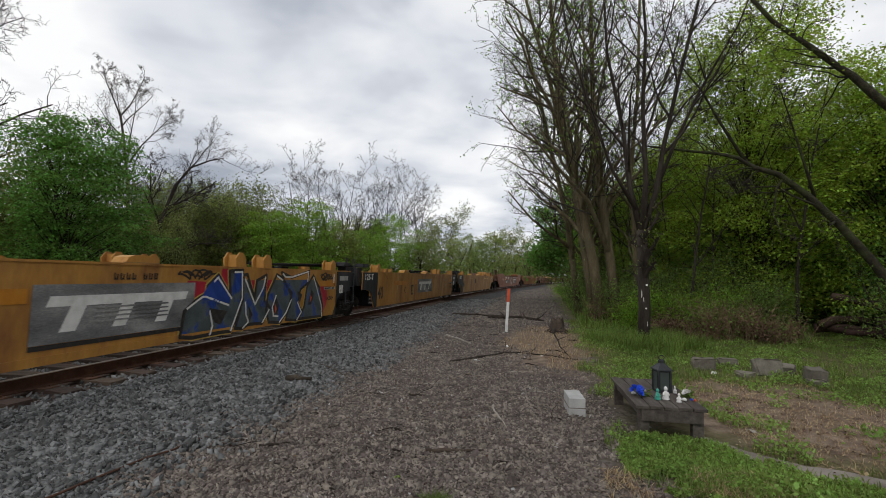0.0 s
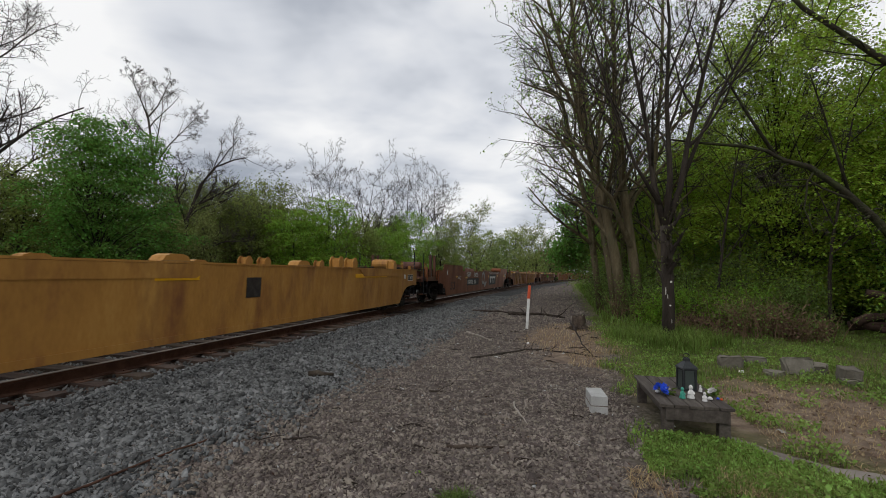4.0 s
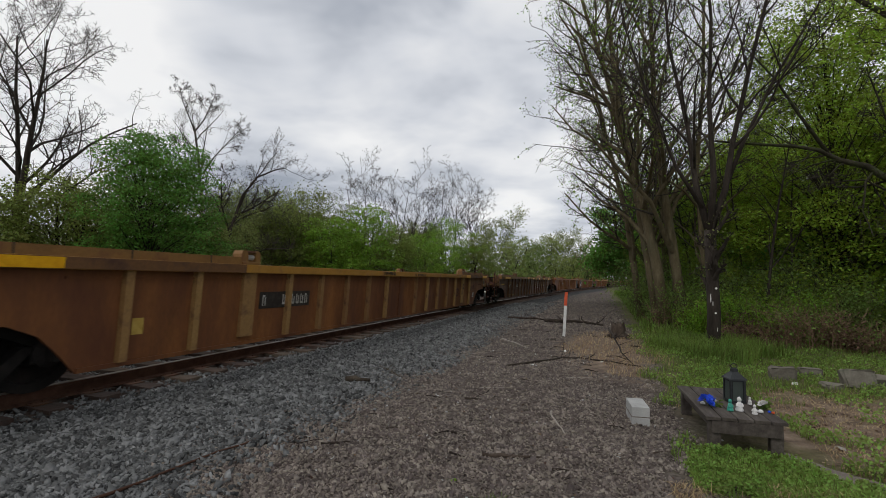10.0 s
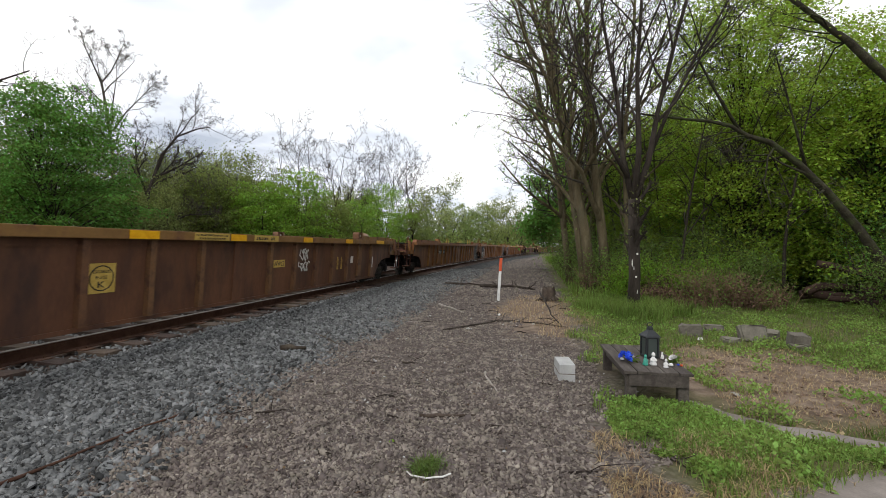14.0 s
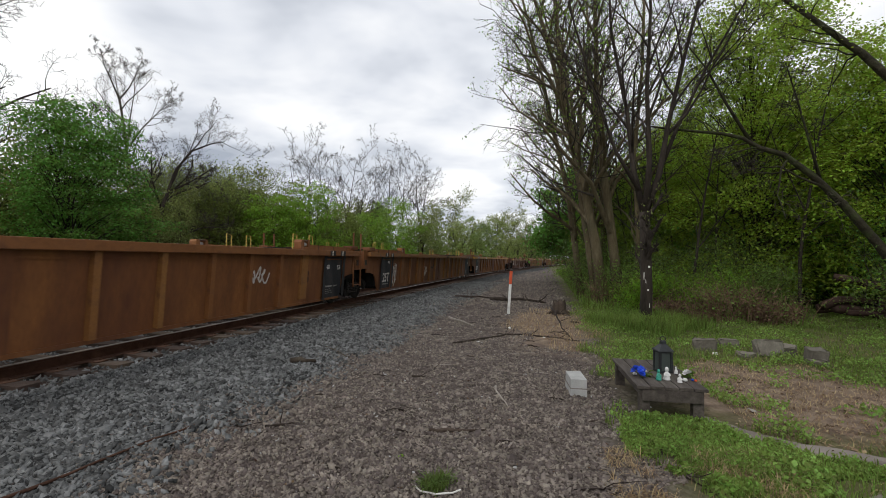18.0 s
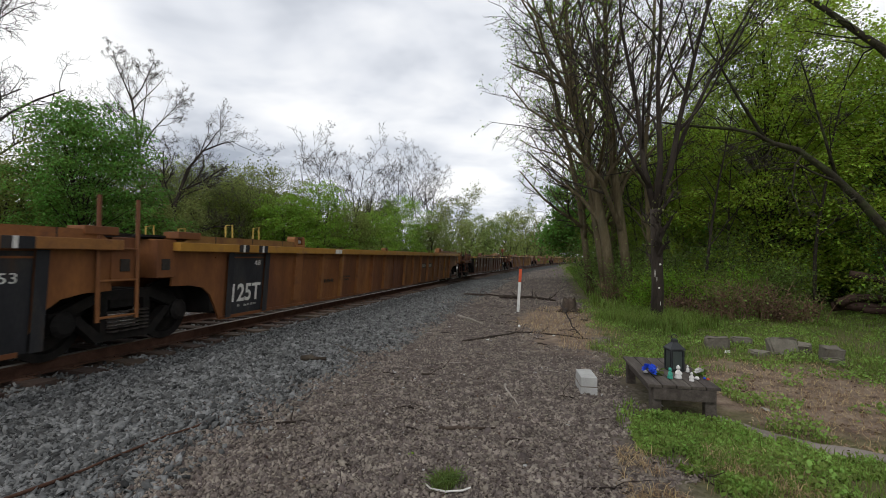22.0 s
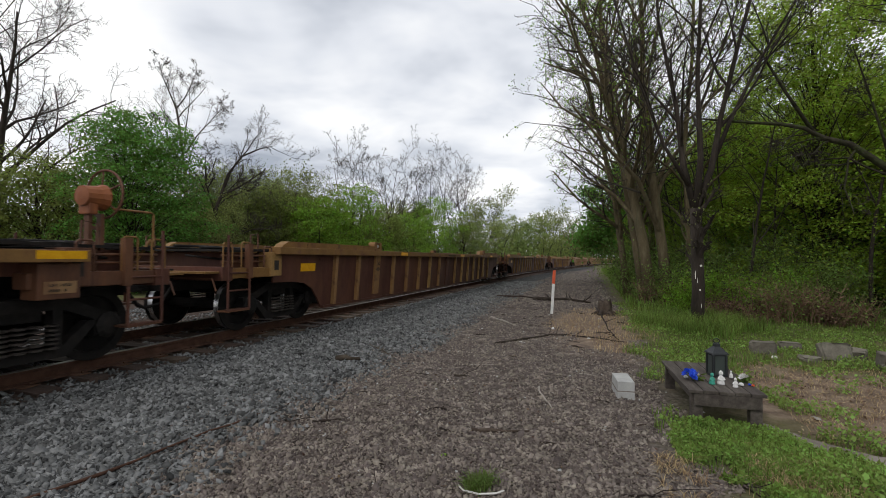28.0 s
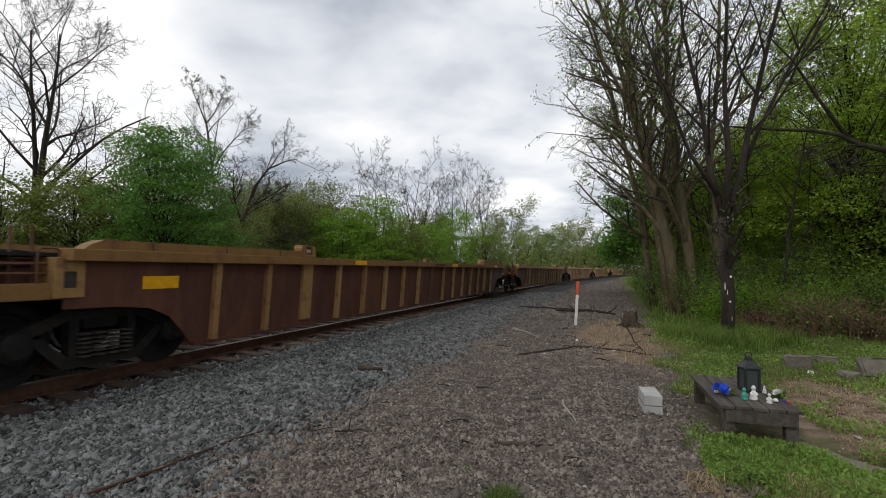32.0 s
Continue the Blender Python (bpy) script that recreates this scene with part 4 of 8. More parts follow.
                part("ladder", g, M_BRN if style != "smooth" else M_BLK, car)
                part("ladder_post", bx(*sorted((side * 1.33, side * 1.42)), 1.06, 1.16, 0.92, 1.5), post_m, car)
                for d in (1.35,):
                    g = Geo().tube([(side * 1.2, yy(d), 1.1), (side * 1.2, yy(d), 1.66), (side * 1.2, yy(d + 0.18), 1.69), (side * 1.2, yy(d + 0.2), 1.1)], 0.015, 6)
                    part("handrail", g, post_m, car)
                g = Geo().tube([(side * 0.6, yy(0.55), 1.3), (side * 1.0, yy(0.9), 1.24), (side * 1.25, yy(1.5), 1.28)], 0.018, 6)
                part("air_pipe", g, M_DRK, car)
            for side in (1, -1):
                for d, z1 in ((0.55, 1.5), (0.95, 1.52), (1.5, 1.46)):
                    g = Geo().tube([(side * 1.36, yy(d), 1.1), (side * 1.36, yy(d), z1 - 0.03), (side * 1.36, yy(d + 0.03), z1), (side * 1.36, yy(d + 0.17), z1), (side * 1.36, yy(d + 0.2), z1 - 0.03), (side * 1.36, yy(d + 0.2), 1.1)], 0.013, 6)
                    part("grab_iron", g, M_OCHD if d < 1 else M_BRN2, car)
                for z in (1.2, 1.3):
                    part("safety_rail", Geo().tube([(side * 1.28, yy(0.6), z), (side * 1.28, yy(e[0] + 0.1), z)], 0.016, 6), M_BRN2, car)
                part("sill_step", bx(*sorted((side * 1.18, side * 1.41)), 0.62, 1.1, 0.4, 0.425), M_BRN2, car)
            for x_, z in ((0.75, 1.43), (0.2, 1.46), (-0.5, 1.44)):
                part("brake_pipe", Geo().tube([(x_, yy(0.7), z), (x_, yy(1.6), z), (x_ + 0.08, yy(2.2), z - 0.04), (x_ + 0.08, yy(e[1] - 0.2), z - 0.04)], 0.022, 6), M_DRK, car)
            if s > 0 and u0 == 70.3:
                wheel_ = Geo().tube([(0.27 * math.cos(a), 0, 0.27 * math.sin(a)) for a in [6.283 * k / 20 for k in range(21)]], 0.015, 6, False)
                for k in range(5):
                    wheel_.tube([(0, -0.03, 0), (0.26 * math.cos(1.257 * k), 0, 0.26 * math.sin(1.257 * k))], 0.011, 5)
                part("brake_wheel", wheel_, M_BRN2, car, "spoked brake wheel", at=pose(0.95, yy(0.75), 1.5, 0, 0, 25))
                part("brake_housing", Geo().lathe([(0.05, -0.1), (0.13, -0.09), (0.15, 0.0), (0.12, 0.1), (0.04, 0.12)], 12, (0.95, yy(0.95), 1.42), "y").box(0.88, 1.02, *sorted((yy(0.9), yy(1.05))), 1.06, 1.4, 0.01), M_BRN2, car)
            g = Geo().lathe([(0.02, -0.42), (0.14, -0.40), (0.17, -0.34), (0.17, 0.34), (0.14, 0.40), (0.02, 0.42)], 14, axis="x")
            if smooth or s > 0:
                part("air_reservoir", g, paint if style == "smooth" and s > 0 else M_TAN if s > 0 else M_BRN, car, at=pose(0.55, yy(2.6 if not smooth else 1.6), 1.56, 0, 0, 0 if smooth else 90))
            if plain and s < 0:
                for d in (1.75, 2.3):
                    part("tall_post", bx(1.28, 1.38, d - 0.05, d + 0.05, 0.92, 2.02), M_BRN2, car)
                    part("tall_post", bx(-1.38, -1.28, d - 0.05, d + 0.05, 0.92, 2.02), M_BRN2, car)
            g = Geo().box(-0.13, 0.13, *sorted((yy(-0.05), yy(0.5))), 0.78, 0.98, 0.02).box(-0.17, 0.17, *sorted((yy(-0.08), yy(0.12))), 0.73, 1.02, 0.03)
            part("coupler", g, M_DRK, car)
            part("crossover_step", bx(-1.0, 1.34, 0.22, 0.5, 1.02, 1.05), M_OCHD, car, "worn yellow crossover step")
            part("uncoupling_lever", Geo().tube([(0.1, yy(0.3), 1.02), (0.5, yy(0.35), 0.95), (1.3, yy(0.4), 0.93), (1.38, yy(0.4), 0.75)], 0.014, 6), M_BRN2, car)
            g = Geo().tube([(0.5, yy(0.45), 0.86), (0.5, yy(0.2), 0.55), (0.42, yy(0.0), 0.5), (0.3, yy(-0.1), 0.6)], 0.025, 6)
            part("brake_hose", g, M_DRK, car)
            truck(car, end - s * ((e[0] + e[1]) / 2 - 0.15 if smooth else 2.0 if e[0] == 1.68 else 2.38))
        else:
            # articulated joint: the bodies meet over one shared truck
            part("joint_sill", Geo().box(-0.5, 0.5, *sorted((end - s * 0.05, end - s * 1.6)), 0.75, 1.1, 0.02), M_BLK if smooth else paint, car)
            part("end_housing", Geo().box(-1.18, 1.18, *sorted((end - s * 0.22, end - s * 1.5)), 1.10, 1.36, 0.02), M_BLK if smooth else paint, car)
            part("deck_grating", Geo().box(-1.25, 1.25, *sorted((end - s * 0.1, end - s * 1.5)), 1.53, 1.56), M_DRK, car)
            for side in (1, -1):
                part("end_post", Geo().box(*sorted((side * 1.1, side * 1.40)), *sorted((end - s * 0.2, end - s * 0.54)), 0.95, 1.5, 0.01), M_BLK if smooth else paint, car)
                part("post_slot", Geo().box(*sorted((side * 1.402, side * 1.412)), *sorted((end - s * 0.28, end - s * 0.42)), 1.06, 1.22), M_INK, car)
                part("doubler_end", Geo().box(*sorted((side * 1.2, side * 1.47)), *sorted((end - s * 0.5, end - s * 0.95)), 1.516, 1.62, 0.01), M_BLK if smooth else paint, car)
                x = side * 1.44
                g = Geo()
                for d in (0.2, 0.75):
                    g.tube([(x, end - s * d, 0.45), (x, end - s * d, 2.0 if not smooth else 1.75)], 0.026, 6)
                for z in (0.5, 0.95, 1.35):
                    g.tube([(x, end - s * 0.2, z), (x, end - s * 0.75, z)], 0.016, 6)
                if s > 0:
                    part("ladder", g, M_BLK if smooth else paint, car)
                for d in (() if smooth else (2.2, 3.0)):
                    g = Geo().tube([(side * 0.9, end - s * d, 1.4), (side * 0.9, end - s * d, 1.82), (side * 0.9, end - s * (d + 0.18), 1.85), (side * 0.9, end - s * (d + 0.2), 1.4)], 0.015, 6)
                    part("handrail", g, M_STENCIL, car)
            if s > 0:
                truck(car, end)
    return car


def flat_on(car, name, geo_or_mesh, material, y, z, style="rib", lift=0.0, label="", side=1):
    """A painted mark or plate on a car's side, a few millimetres proud of it."""
    if style == "rib" and lift > 0.12:
        z -= CHORD_DROP[car.name]
    x = (1.47 + 0.03 * (z - 1.4) if style == "smooth" else 1.40 + 0.065 * (z - 1.4)) + 0.006 + lift
    tilt = 1.7 if style == "smooth" else 3.7
    m = pose(side * x, y, z, 0, tilt if side > 0 else -tilt, 0)
    return part(name, geo_or_mesh, material, car, label, at=m)


def plate_geo(w, h, t=0.004):
    return Geo().box(0, t, -w / 2, w / 2, -h / 2, h / 2)


def bars_geo(w, h, n, seed):
    """A line of unreadable writing as plain bars."""
    rr = random.Random(seed)
    g, y = Geo(), -w / 2
    for _ in range(n):
        k = w / n
        a, b = y + 0.15 * k, y + 0.78 * k
        if rr.random() < 0.85:
            st_ = (b - a) * 0.3
            g.box(0, 0.004, a, a + st_, -h / 2, h / 2)
            g.box(0, 0.004, b - st_, b, -h / 2, h / 2 * rr.uniform(0.4, 1))
            g.box(0, 0.0038, a + st_, b - st_, *((h * 0.3, h / 2) if rr.random() < 0.6 else (-h / 2, -h * 0.3)))
        y += k
    return g


def build_train():
    cars = []

    def add(u0, u1, style, paint, ribs, front, back, label, **kw):
        c = well_car("well_car", label, u0, u1, style, paint, ribs, front, back, **kw)
        cars.append((c, u0, u1))
        return c, (u0 + u1) / 2
    J = "joint"
    # yellow smooth-sided five-pack: the last units
    c1 = add(-2.4, 13.1, "smooth", M_YEL, M_YEL, J, J, "yellow smooth-sided well car with a large spray-painted mural", black=(2.1, 1.4), guides=(-0.5, 7.6, 8.45, 11.5), cap_at=(2.5, 5.45))
    c2 = add(13.1, 28.6, "smooth", M_YEL, M_YEL, J, J, "yellow smooth-sided well car with rust stains and a grey panel", black=(1.75, 1.4), guides=(15.0, 23.2, 23.95, 27.0), cap_at=(18.1, 21.5))
    c3 = add(28.6, 45.4, "smooth", M_YEL, M_YEL, J, "free", "yellow smooth-sided end well car with stained sides", black=(1.95, 0), guides=(30.6, 38.7, 39.5, 42.55), cap_at=(33.6, 37.0), end_b=(0.5, 2.3))
    c4 = add(45.4, 70.3, "smooth", M_RED, M_RED, "free", "free", "oxide-red smooth-sided well car with white scrawls", end_a=(2.6, 4.0), end_b=(1.8, 3.3), plain=True)
    c5 = add(70.3, 93.7, "rib", M_OCH, M_RIB, "free", "free", "ochre ribbed well car with a yellow top edge", guides=(76.2, 88.35), chord=M_CHORD)
    c6 = add(93.7, 117.0, "rib", M_BRN2, M_BRNR, "free", "free", "dark brown ribbed well car with amber markers and stencils", guides=(99.7, 111.95), chord=M_OCHD)
    c7 = add(117.0, 139.45, "rib", M_OCH, M_OCHR, "free", J, "ochre ribbed well car with a black stencilled end panel", guides=(123.51, 135.88))
    c8 = add(139.45, 159.35, "rib", M_OCH, M_OCHR, J, J, "ochre ribbed middle well car with black end panels", guides=(143.4, 155.74))
    c9 = add(159.35, 181.5, "rib", M_OCH, M_OCHR, J, "free", "ochre ribbed well car with a black numbered panel", guides=(163.2, 175.63), chord=M_CHORD)
    c10 = add(181.5, 201.5, "rib", M_BRN2, M_BRN2, "free", "free", "dark brown short well car with a tan and amber top edge", end_a=(2.0, 3.69), end_b=(1.68, 3.66), chord=M_OCHD, guides=(187.0, 196.0), square=True)
    c11 = add(201.5, 225.6, "rib", M_BRN, M_RIB, "free", "free", "dark brown ribbed well car with a tan top edge", guides=(207.4, 220.0), chord=M_OCHD)
    c12 = add(225.6, 249.3, "rib", M_BRN, M_RIB, "free", "free", "dark brown ribbed well car with amber patches", guides=(231.4, 244.0), chord=M_OCHD)
    u = 249.3
    for k, (paint, rib) in enumerate(((M_BRN, M_RIB), (M_TAN, M_TAN), (M_TAN, M_TAN), (M_TAN, M_TAN), (M_BRN, M_RIB), (M_OCH, M_RIB))):
        add(u, u + 23.4, "rib", paint, rib, "free", "free", "far ribbed well car in %s paint" % {M_BRN: "brown", M_TAN: "pale tan", M_OCH: "ochre"}[paint])
        u += 23.4
    for ua, ub in ((48.7, 52.5), (65.4, 68.8)):
        c, mid = c4
        for sd in (1, -1):
            g = Geo().prism([(ua - mid, 1.39), (ub - mid, 1.39), (ub - mid - 0.12, 1.66), (ua - mid + 0.12, 1.66)], *sorted((sd * 1.445, sd * 1.47)))
            g.v = [(x + sd * 0.02 * (z - 1.39), y, z) for x, y, z in g.v]
            part("raised_side", g, M_RED, c, "inward-sloping raised side panel")
            part("raised_rim", Geo().box(*sorted((sd * 1.42, sd * 1.49)), ua - mid + 0.1, ub - mid - 0.1, 1.655, 1.675), M_OCHD, c)
    # painted marks, plates and stencils; u is the place along the train

    def mark(car, name, u_a, u_b, z_a, z_b, material, style="rib", what="plate", lift=0.0, label="", n=8, proud=0.0):
        c, mid = car
        w, h_ = u_b - u_a, z_b - z_a
        geo = {"plate": lambda: plate_geo(w, h_), "bars": lambda: bars_geo(w, h_, n, int(u_a * 10))}[what]()
        ob = flat_on(c, name, geo, material, (u_a + u_b) / 2 - mid, (z_a + z_b) / 2, style, lift + proud)
        return tagged(ob, label, kind="stuff" if what == "bars" else "")

    def word(car, text, u_a, u_b, z_a, z_b, material, style="rib", lift=0.0, bold=0.0, name="lettering", size=None):
        c, mid = car
        me = lettering(text, 1.0, material, name, bold)
        xs = [v.co.y for v in me.vertices]
        zs = [v.co.z for v in me.vertices]
        cy, cz = (max(xs) + min(xs)) / 2, (max(zs) + min(zs)) / 2
        me.transform(Matrix.Diagonal((1, (u_b - u_a) / (max(xs) - min(xs)), (z_b - z_a) / (max(zs) - min(zs)), 1)) @ Matrix.Translation((0, -cy, -cz)))
        return flat_on(c, name, me, None, (u_a + u_b) / 2 - mid, (z_a + z_b) / 2, style, lift, "painted letters")

    def logo(car, u_a, u_b, z_a, z_b, style, panel, ink):
        """A dark panel with a plain emblem: a slanted bar over three slanted blocks, crossed by thin stripes."""
        mark(car, "emblem_panel", u_a, u_b, z_a, z_b, panel, style)
        c, mid = car
        w, h_ = u_b - u_a, z_b - z_a
        for k in range(3):
            y0 = -w * 0.42 + w * 0.28 * k
            g = Geo()
            s = 0.12 * h_
            leg = [(y0 + w * 0.10, 0.12 * h_), (y0 + w * 0.18, 0.12 * h_), (y0 + w * 0.13, -0.32 * h_), (y0 + w * 0.05, -0.32 * h_)]
            if k == 0:
                g.prism([(y0, 0.30 * h_), (y0 + w * 0.86, 0.30 * h_), (y0 + w * 0.84, 0.12 * h_), (y0 - w * 0.02, 0.12 * h_)], 0, 0.003)
            g.prism(leg, 0, 0.003)
            flat_on(c, "emblem_block", g, ink, (u_a + u_b) / 2 - mid, (z_a + z_b) / 2, style, 0.006)
        for k in range(4):
            z = (z_a + z_b) / 2 + h_ * (0.05 - 0.085 * k)
            mark(car, "emblem_stripe", u_a + w * 0.3, u_a + w * 0.78, z, z + 0.02 * h_ + 0.008, panel, style, lift=0.011)

    def loops(car, name, pts, r_, material, style, lift=0.0, label="spray-painted line"):
        c, mid = car
        g = Geo()
        for (a, za), (b, zb_) in zip(pts, pts[1:]):
            d = Vector((b - a, zb_ - za))
            nrm = Vector((-d.y, d.x)).normalized() * r_
            e_ = d.normalized() * r_ * 0.5
            a2, za2, b2, zb2 = a - e_.x, za - e_.y, b + e_.x, zb_ + e_.y
            g.prism([(a2 + nrm.x, za2 + nrm.y), (a2 - nrm.x, za2 - nrm.y), (b2 - nrm.x, zb2 - nrm.y), (b2 + nrm.x, zb2 + nrm.y)], 0, 0.003)
        cy = sum(p[0] for p in pts) / len(pts)
        cz = sum(p[1] for p in pts) / len(pts)
        g.v = [(x, y - cy, z - cz) for x, y, z in g.v]
        return flat_on(c, name, g, material, cy - mid, cz, style, lift, label)

    def scrawl(car, u_a, u_b, z_a, z_b, material, style, seed, n=14, r_=0.014, lift=0.0):
        rr = random.Random(seed)
        pts, m, w, h_ = [], n * 5, u_b - u_a, z_b - z_a
        reach = [rr.uniform(0.35, 1.0) for _ in range(n + 2)]
        for k in range(m):
            a = 2 * math.pi * k / m * n / 3.2
            amp = reach[int(k / 5)] * (1 - (k / 5) % 1) + reach[int(k / 5) + 1] * ((k / 5) % 1)
            pts.append((u_a + w * (0.08 + 0.84 * k / m) + 0.2 * w * math.sin(a * 1.17 + 0.6 + seed) * amp, (z_a + z_b) / 2 + 0.5 * h_ * amp * math.cos(a) + 0.16 * h_ * math.sin(2.3 * a + seed)))
        loops(car, "scrawl", pts, r_, material, style, lift, "hand-sprayed scrawl")

    S = "smooth"
    # mural car
    logo(c1, 4.05, 6.45, 0.46, 1.12, S, M_PANEL, M_WHITE)
    mark(c1, "panel_band", 4.05, 6.45, 0.40, 0.455, M_INK, S)
    mark(c1, "stencil", 5.0, 5.72, 1.17, 1.26, M_INK, S, "bars", label="unreadable stencil")
    scrawl(c1, 6.1, 6.9, 1.17, 1.32, M_INK, S, 3, 16, 0.015)
    def blot(car, name, pts, material, style, lift, label):
        c, mid = car
        cy, cz = sum(p[0] for p in pts) / len(pts), sum(p[1] for p in pts) / len(pts)
        flat_on(c, name, Geo().prism([(y - cy, z - cz) for y, z in pts], 0, 0.003), material, cy - mid, cz, style, lift, label)

    for pts in ([(6.15, 0.5), (6.1, 0.95), (6.3, 1.15), (6.7, 1.13), (6.72, 0.94), (6.4, 0.6)], [(7.04, 1.17), (7.07, 1.35), (7.24, 1.35), (7.29, 0.92)],
                [(7.67, 1.32), (8.17, 1.35), (8.37, 1.25), (8.79, 1.33), (8.59, 1.08), (8.43, 0.72), (8.3, 1.17), (8.02, 0.83), (7.82, 1.22)],
                [(9.03, 1.32), (9.54, 1.35), (9.9, 1.34), (9.28, 1.21)], [(10.52, 1.16), (10.8, 1.0), (11.09, 0.96), (11.16, 0.72), (11.12, 0.5), (10.88, 0.27)]):
        blot(c1, "mural_ground", pts, M_SPRAYR, S, 0.0, "red field of a spray-painted mural")
    letters = ([(6.2, 0.3), (6.25, 0.68), (6.47, 0.83), (6.72, 0.94), (6.73, 1.06), (6.97, 1.24), (7.32, 0.87), (7.25, 1.31), (7.62, 1.33), (7.68, 0.79), (7.48, 0.42), (7.38, 0.26), (7.15, 0.27), (6.46, 0.26)],
               [(7.65, 1.24), (7.76, 1.26), (8.03, 0.81), (8.07, 1.14), (8.38, 1.25), (8.37, 0.74), (8.58, 0.59), (8.33, 0.31), (7.88, 0.33), (7.71, 0.27), (7.5, 0.3), (7.62, 0.61)],
               [(8.47, 0.86), (8.75, 1.26), (9.0, 1.18), (9.39, 0.8), (9.35, 0.57), (8.98, 0.26), (8.56, 0.31), (8.44, 0.53)],
               [(8.92, 1.31), (9.35, 1.2), (10.13, 1.35), (10.09, 1.08), (9.76, 0.93), (9.67, 0.65), (9.87, 0.43), (9.67, 0.25), (9.2, 0.3), (9.4, 0.86), (9.1, 1.05)],
               [(10.06, 1.01), (10.34, 1.25), (10.68, 0.96), (10.92, 0.51), (10.88, 0.25), (9.75, 0.27), (9.97, 0.53)])
    for k, pts in enumerate(letters):
        blot(c1, "mural_letter", pts, M_MURAL, S, 0.002 + 0.0012 * k, "grey and blue mural letter shape")
        loops(c1, "mural_edge", pts + pts[:1], 0.052, M_STENCIL, S, 0.0002 + 0.0003 * k, "yellow mural edge")
        loops(c1, "mural_outline", pts + pts[:1], 0.03, M_INK, S, 0.008 + 0.0004 * k, "dark mural outline")
    for pts in ([(6.73, 1.06), (6.97, 1.24), (7.32, 0.87), (7.3, 0.75), (6.86, 0.84), (6.69, 0.83), (6.58, 0.86)], [(7.39, 1.27), (7.58, 1.28), (7.59, 1.04), (7.45, 0.91)], [(8.52, 0.86), (8.63, 0.89), (8.66, 0.76), (8.53, 0.75)]):
        blot(c1, "mural_shade", pts, M_SPRAYB, S, 0.0095, "blue mural patch")
    for pts in ([(8.76, 0.84), (8.9, 0.62), (8.85, 0.44), (8.71, 0.49), (8.67, 0.66)], [(10.28, 0.92), (10.41, 0.81), (10.31, 0.56), (10.14, 0.57)], [(9.62, 0.9), (9.85, 0.82), (9.76, 0.62)], [(6.8, 0.7), (7.25, 0.62), (7.1, 0.4), (6.95, 0.45)], [(7.85, 0.68), (8.0, 0.5), (7.92, 0.4)]):
        blot(c1, "mural_hole", pts, M_INK, S, 0.0105, "black inner shape of a mural letter")
    blot(c1, "mural_hole", [(8.75, 0.66), (8.82, 0.55), (8.76, 0.47)], M_POSTO, S, 0.012, "orange spot in a mural letter")
    blot(c1, "mural_hole", [(10.24, 0.8), (10.32, 0.72), (10.24, 0.62)], M_POSTO, S, 0.012, "orange spot in a mural letter")
    for pts in ([(6.3, 0.72), (6.62, 0.89), (6.69, 0.89), (7.28, 0.72)], [(6.87, 1.13), (6.96, 1.2), (7.35, 0.83)], [(7.39, 1.29), (7.6, 1.3), (7.65, 0.83), (7.38, 0.27)], [(7.7, 1.17), (8.05, 0.69), (8.16, 0.83), (8.29, 0.99), (8.35, 1.21)],
                [(7.75, 0.75), (7.79, 0.52), (7.88, 0.38), (7.72, 0.28)], [(8.54, 0.56), (8.33, 0.32)], [(8.77, 1.23), (8.98, 1.14)], [(9.38, 0.72), (9.2, 0.46), (8.95, 0.27)], [(8.77, 0.84), (8.65, 0.6), (8.71, 0.42), (8.88, 0.4)],
                [(8.97, 1.28), (9.09, 1.21), (9.35, 1.21), (10.09, 1.34), (10.07, 1.11)], [(9.65, 0.65), (9.85, 0.42), (9.67, 0.26)], [(10.35, 1.21), (10.49, 1.02), (10.83, 0.52), (10.88, 0.25)], [(6.81, 0.65), (6.9, 0.4), (6.85, 0.26)]):
        loops(c1, "mural_line", pts, 0.016, M_WHITE, S, 0.013, "white mural line")
    scrawl(c1, 6.75, 7.05, 0.7, 0.85, M_SPRAYB, S, 61, 8, 0.01, 0.014)
    scrawl(c1, 9.0, 9.3, 0.9, 1.1, M_SPRAYB, S, 62, 8, 0.01, 0.014)
    scrawl(c1, 8.2, 8.4, 0.62, 0.76, M_SPRAYB, S, 63, 6, 0.01, 0.014)
    scrawl(c1, 10.75, 11.45, 1.14, 1.3, M_INK, S, 5, 16, 0.016)
    for c_, o_ in ((c1, 0.0), (c2, 15.5)):
        mark(c_, "grey_plate", 11.85 + o_, 12.4 + o_, 1.12, 1.24, M_GREYP, S, proud=0.014)
        mark(c_, "notice_plate", 11.85 + o_, 12.08 + o_, 0.78, 1.0, M_WHITE, S, proud=0.014)
        mark(c_, "notice_print", 11.88 + o_, 12.05 + o_, 0.82, 0.9, M_GREYP, S, "bars", 0.02, n=4)
        mark(c_, "white_tick", 11.48 + o_, 11.54 + o_, 1.06, 1.3, M_WHITE, S, label="white painted stroke")
        mark(c_, "orange_band", 10.6 + o_, 11.5 + o_, 0.98, 1.12, M_AMBERD, S, label="faded orange repainted band")
        mark(c_, "stencil_frame", 10.95 + o_, 11.6 + o_, 0.9, 0.96, M_GREYP, S)
        mark(c_, "stencil", 10.97 + o_, 11.58 + o_, 0.91, 0.95, M_INK, S, "bars", 0.006, n=14)
    mark(c2, "orange_band", 16.6, 18.3, 0.92, 1.08, M_AMBERD, S, label="faded orange repainted band")
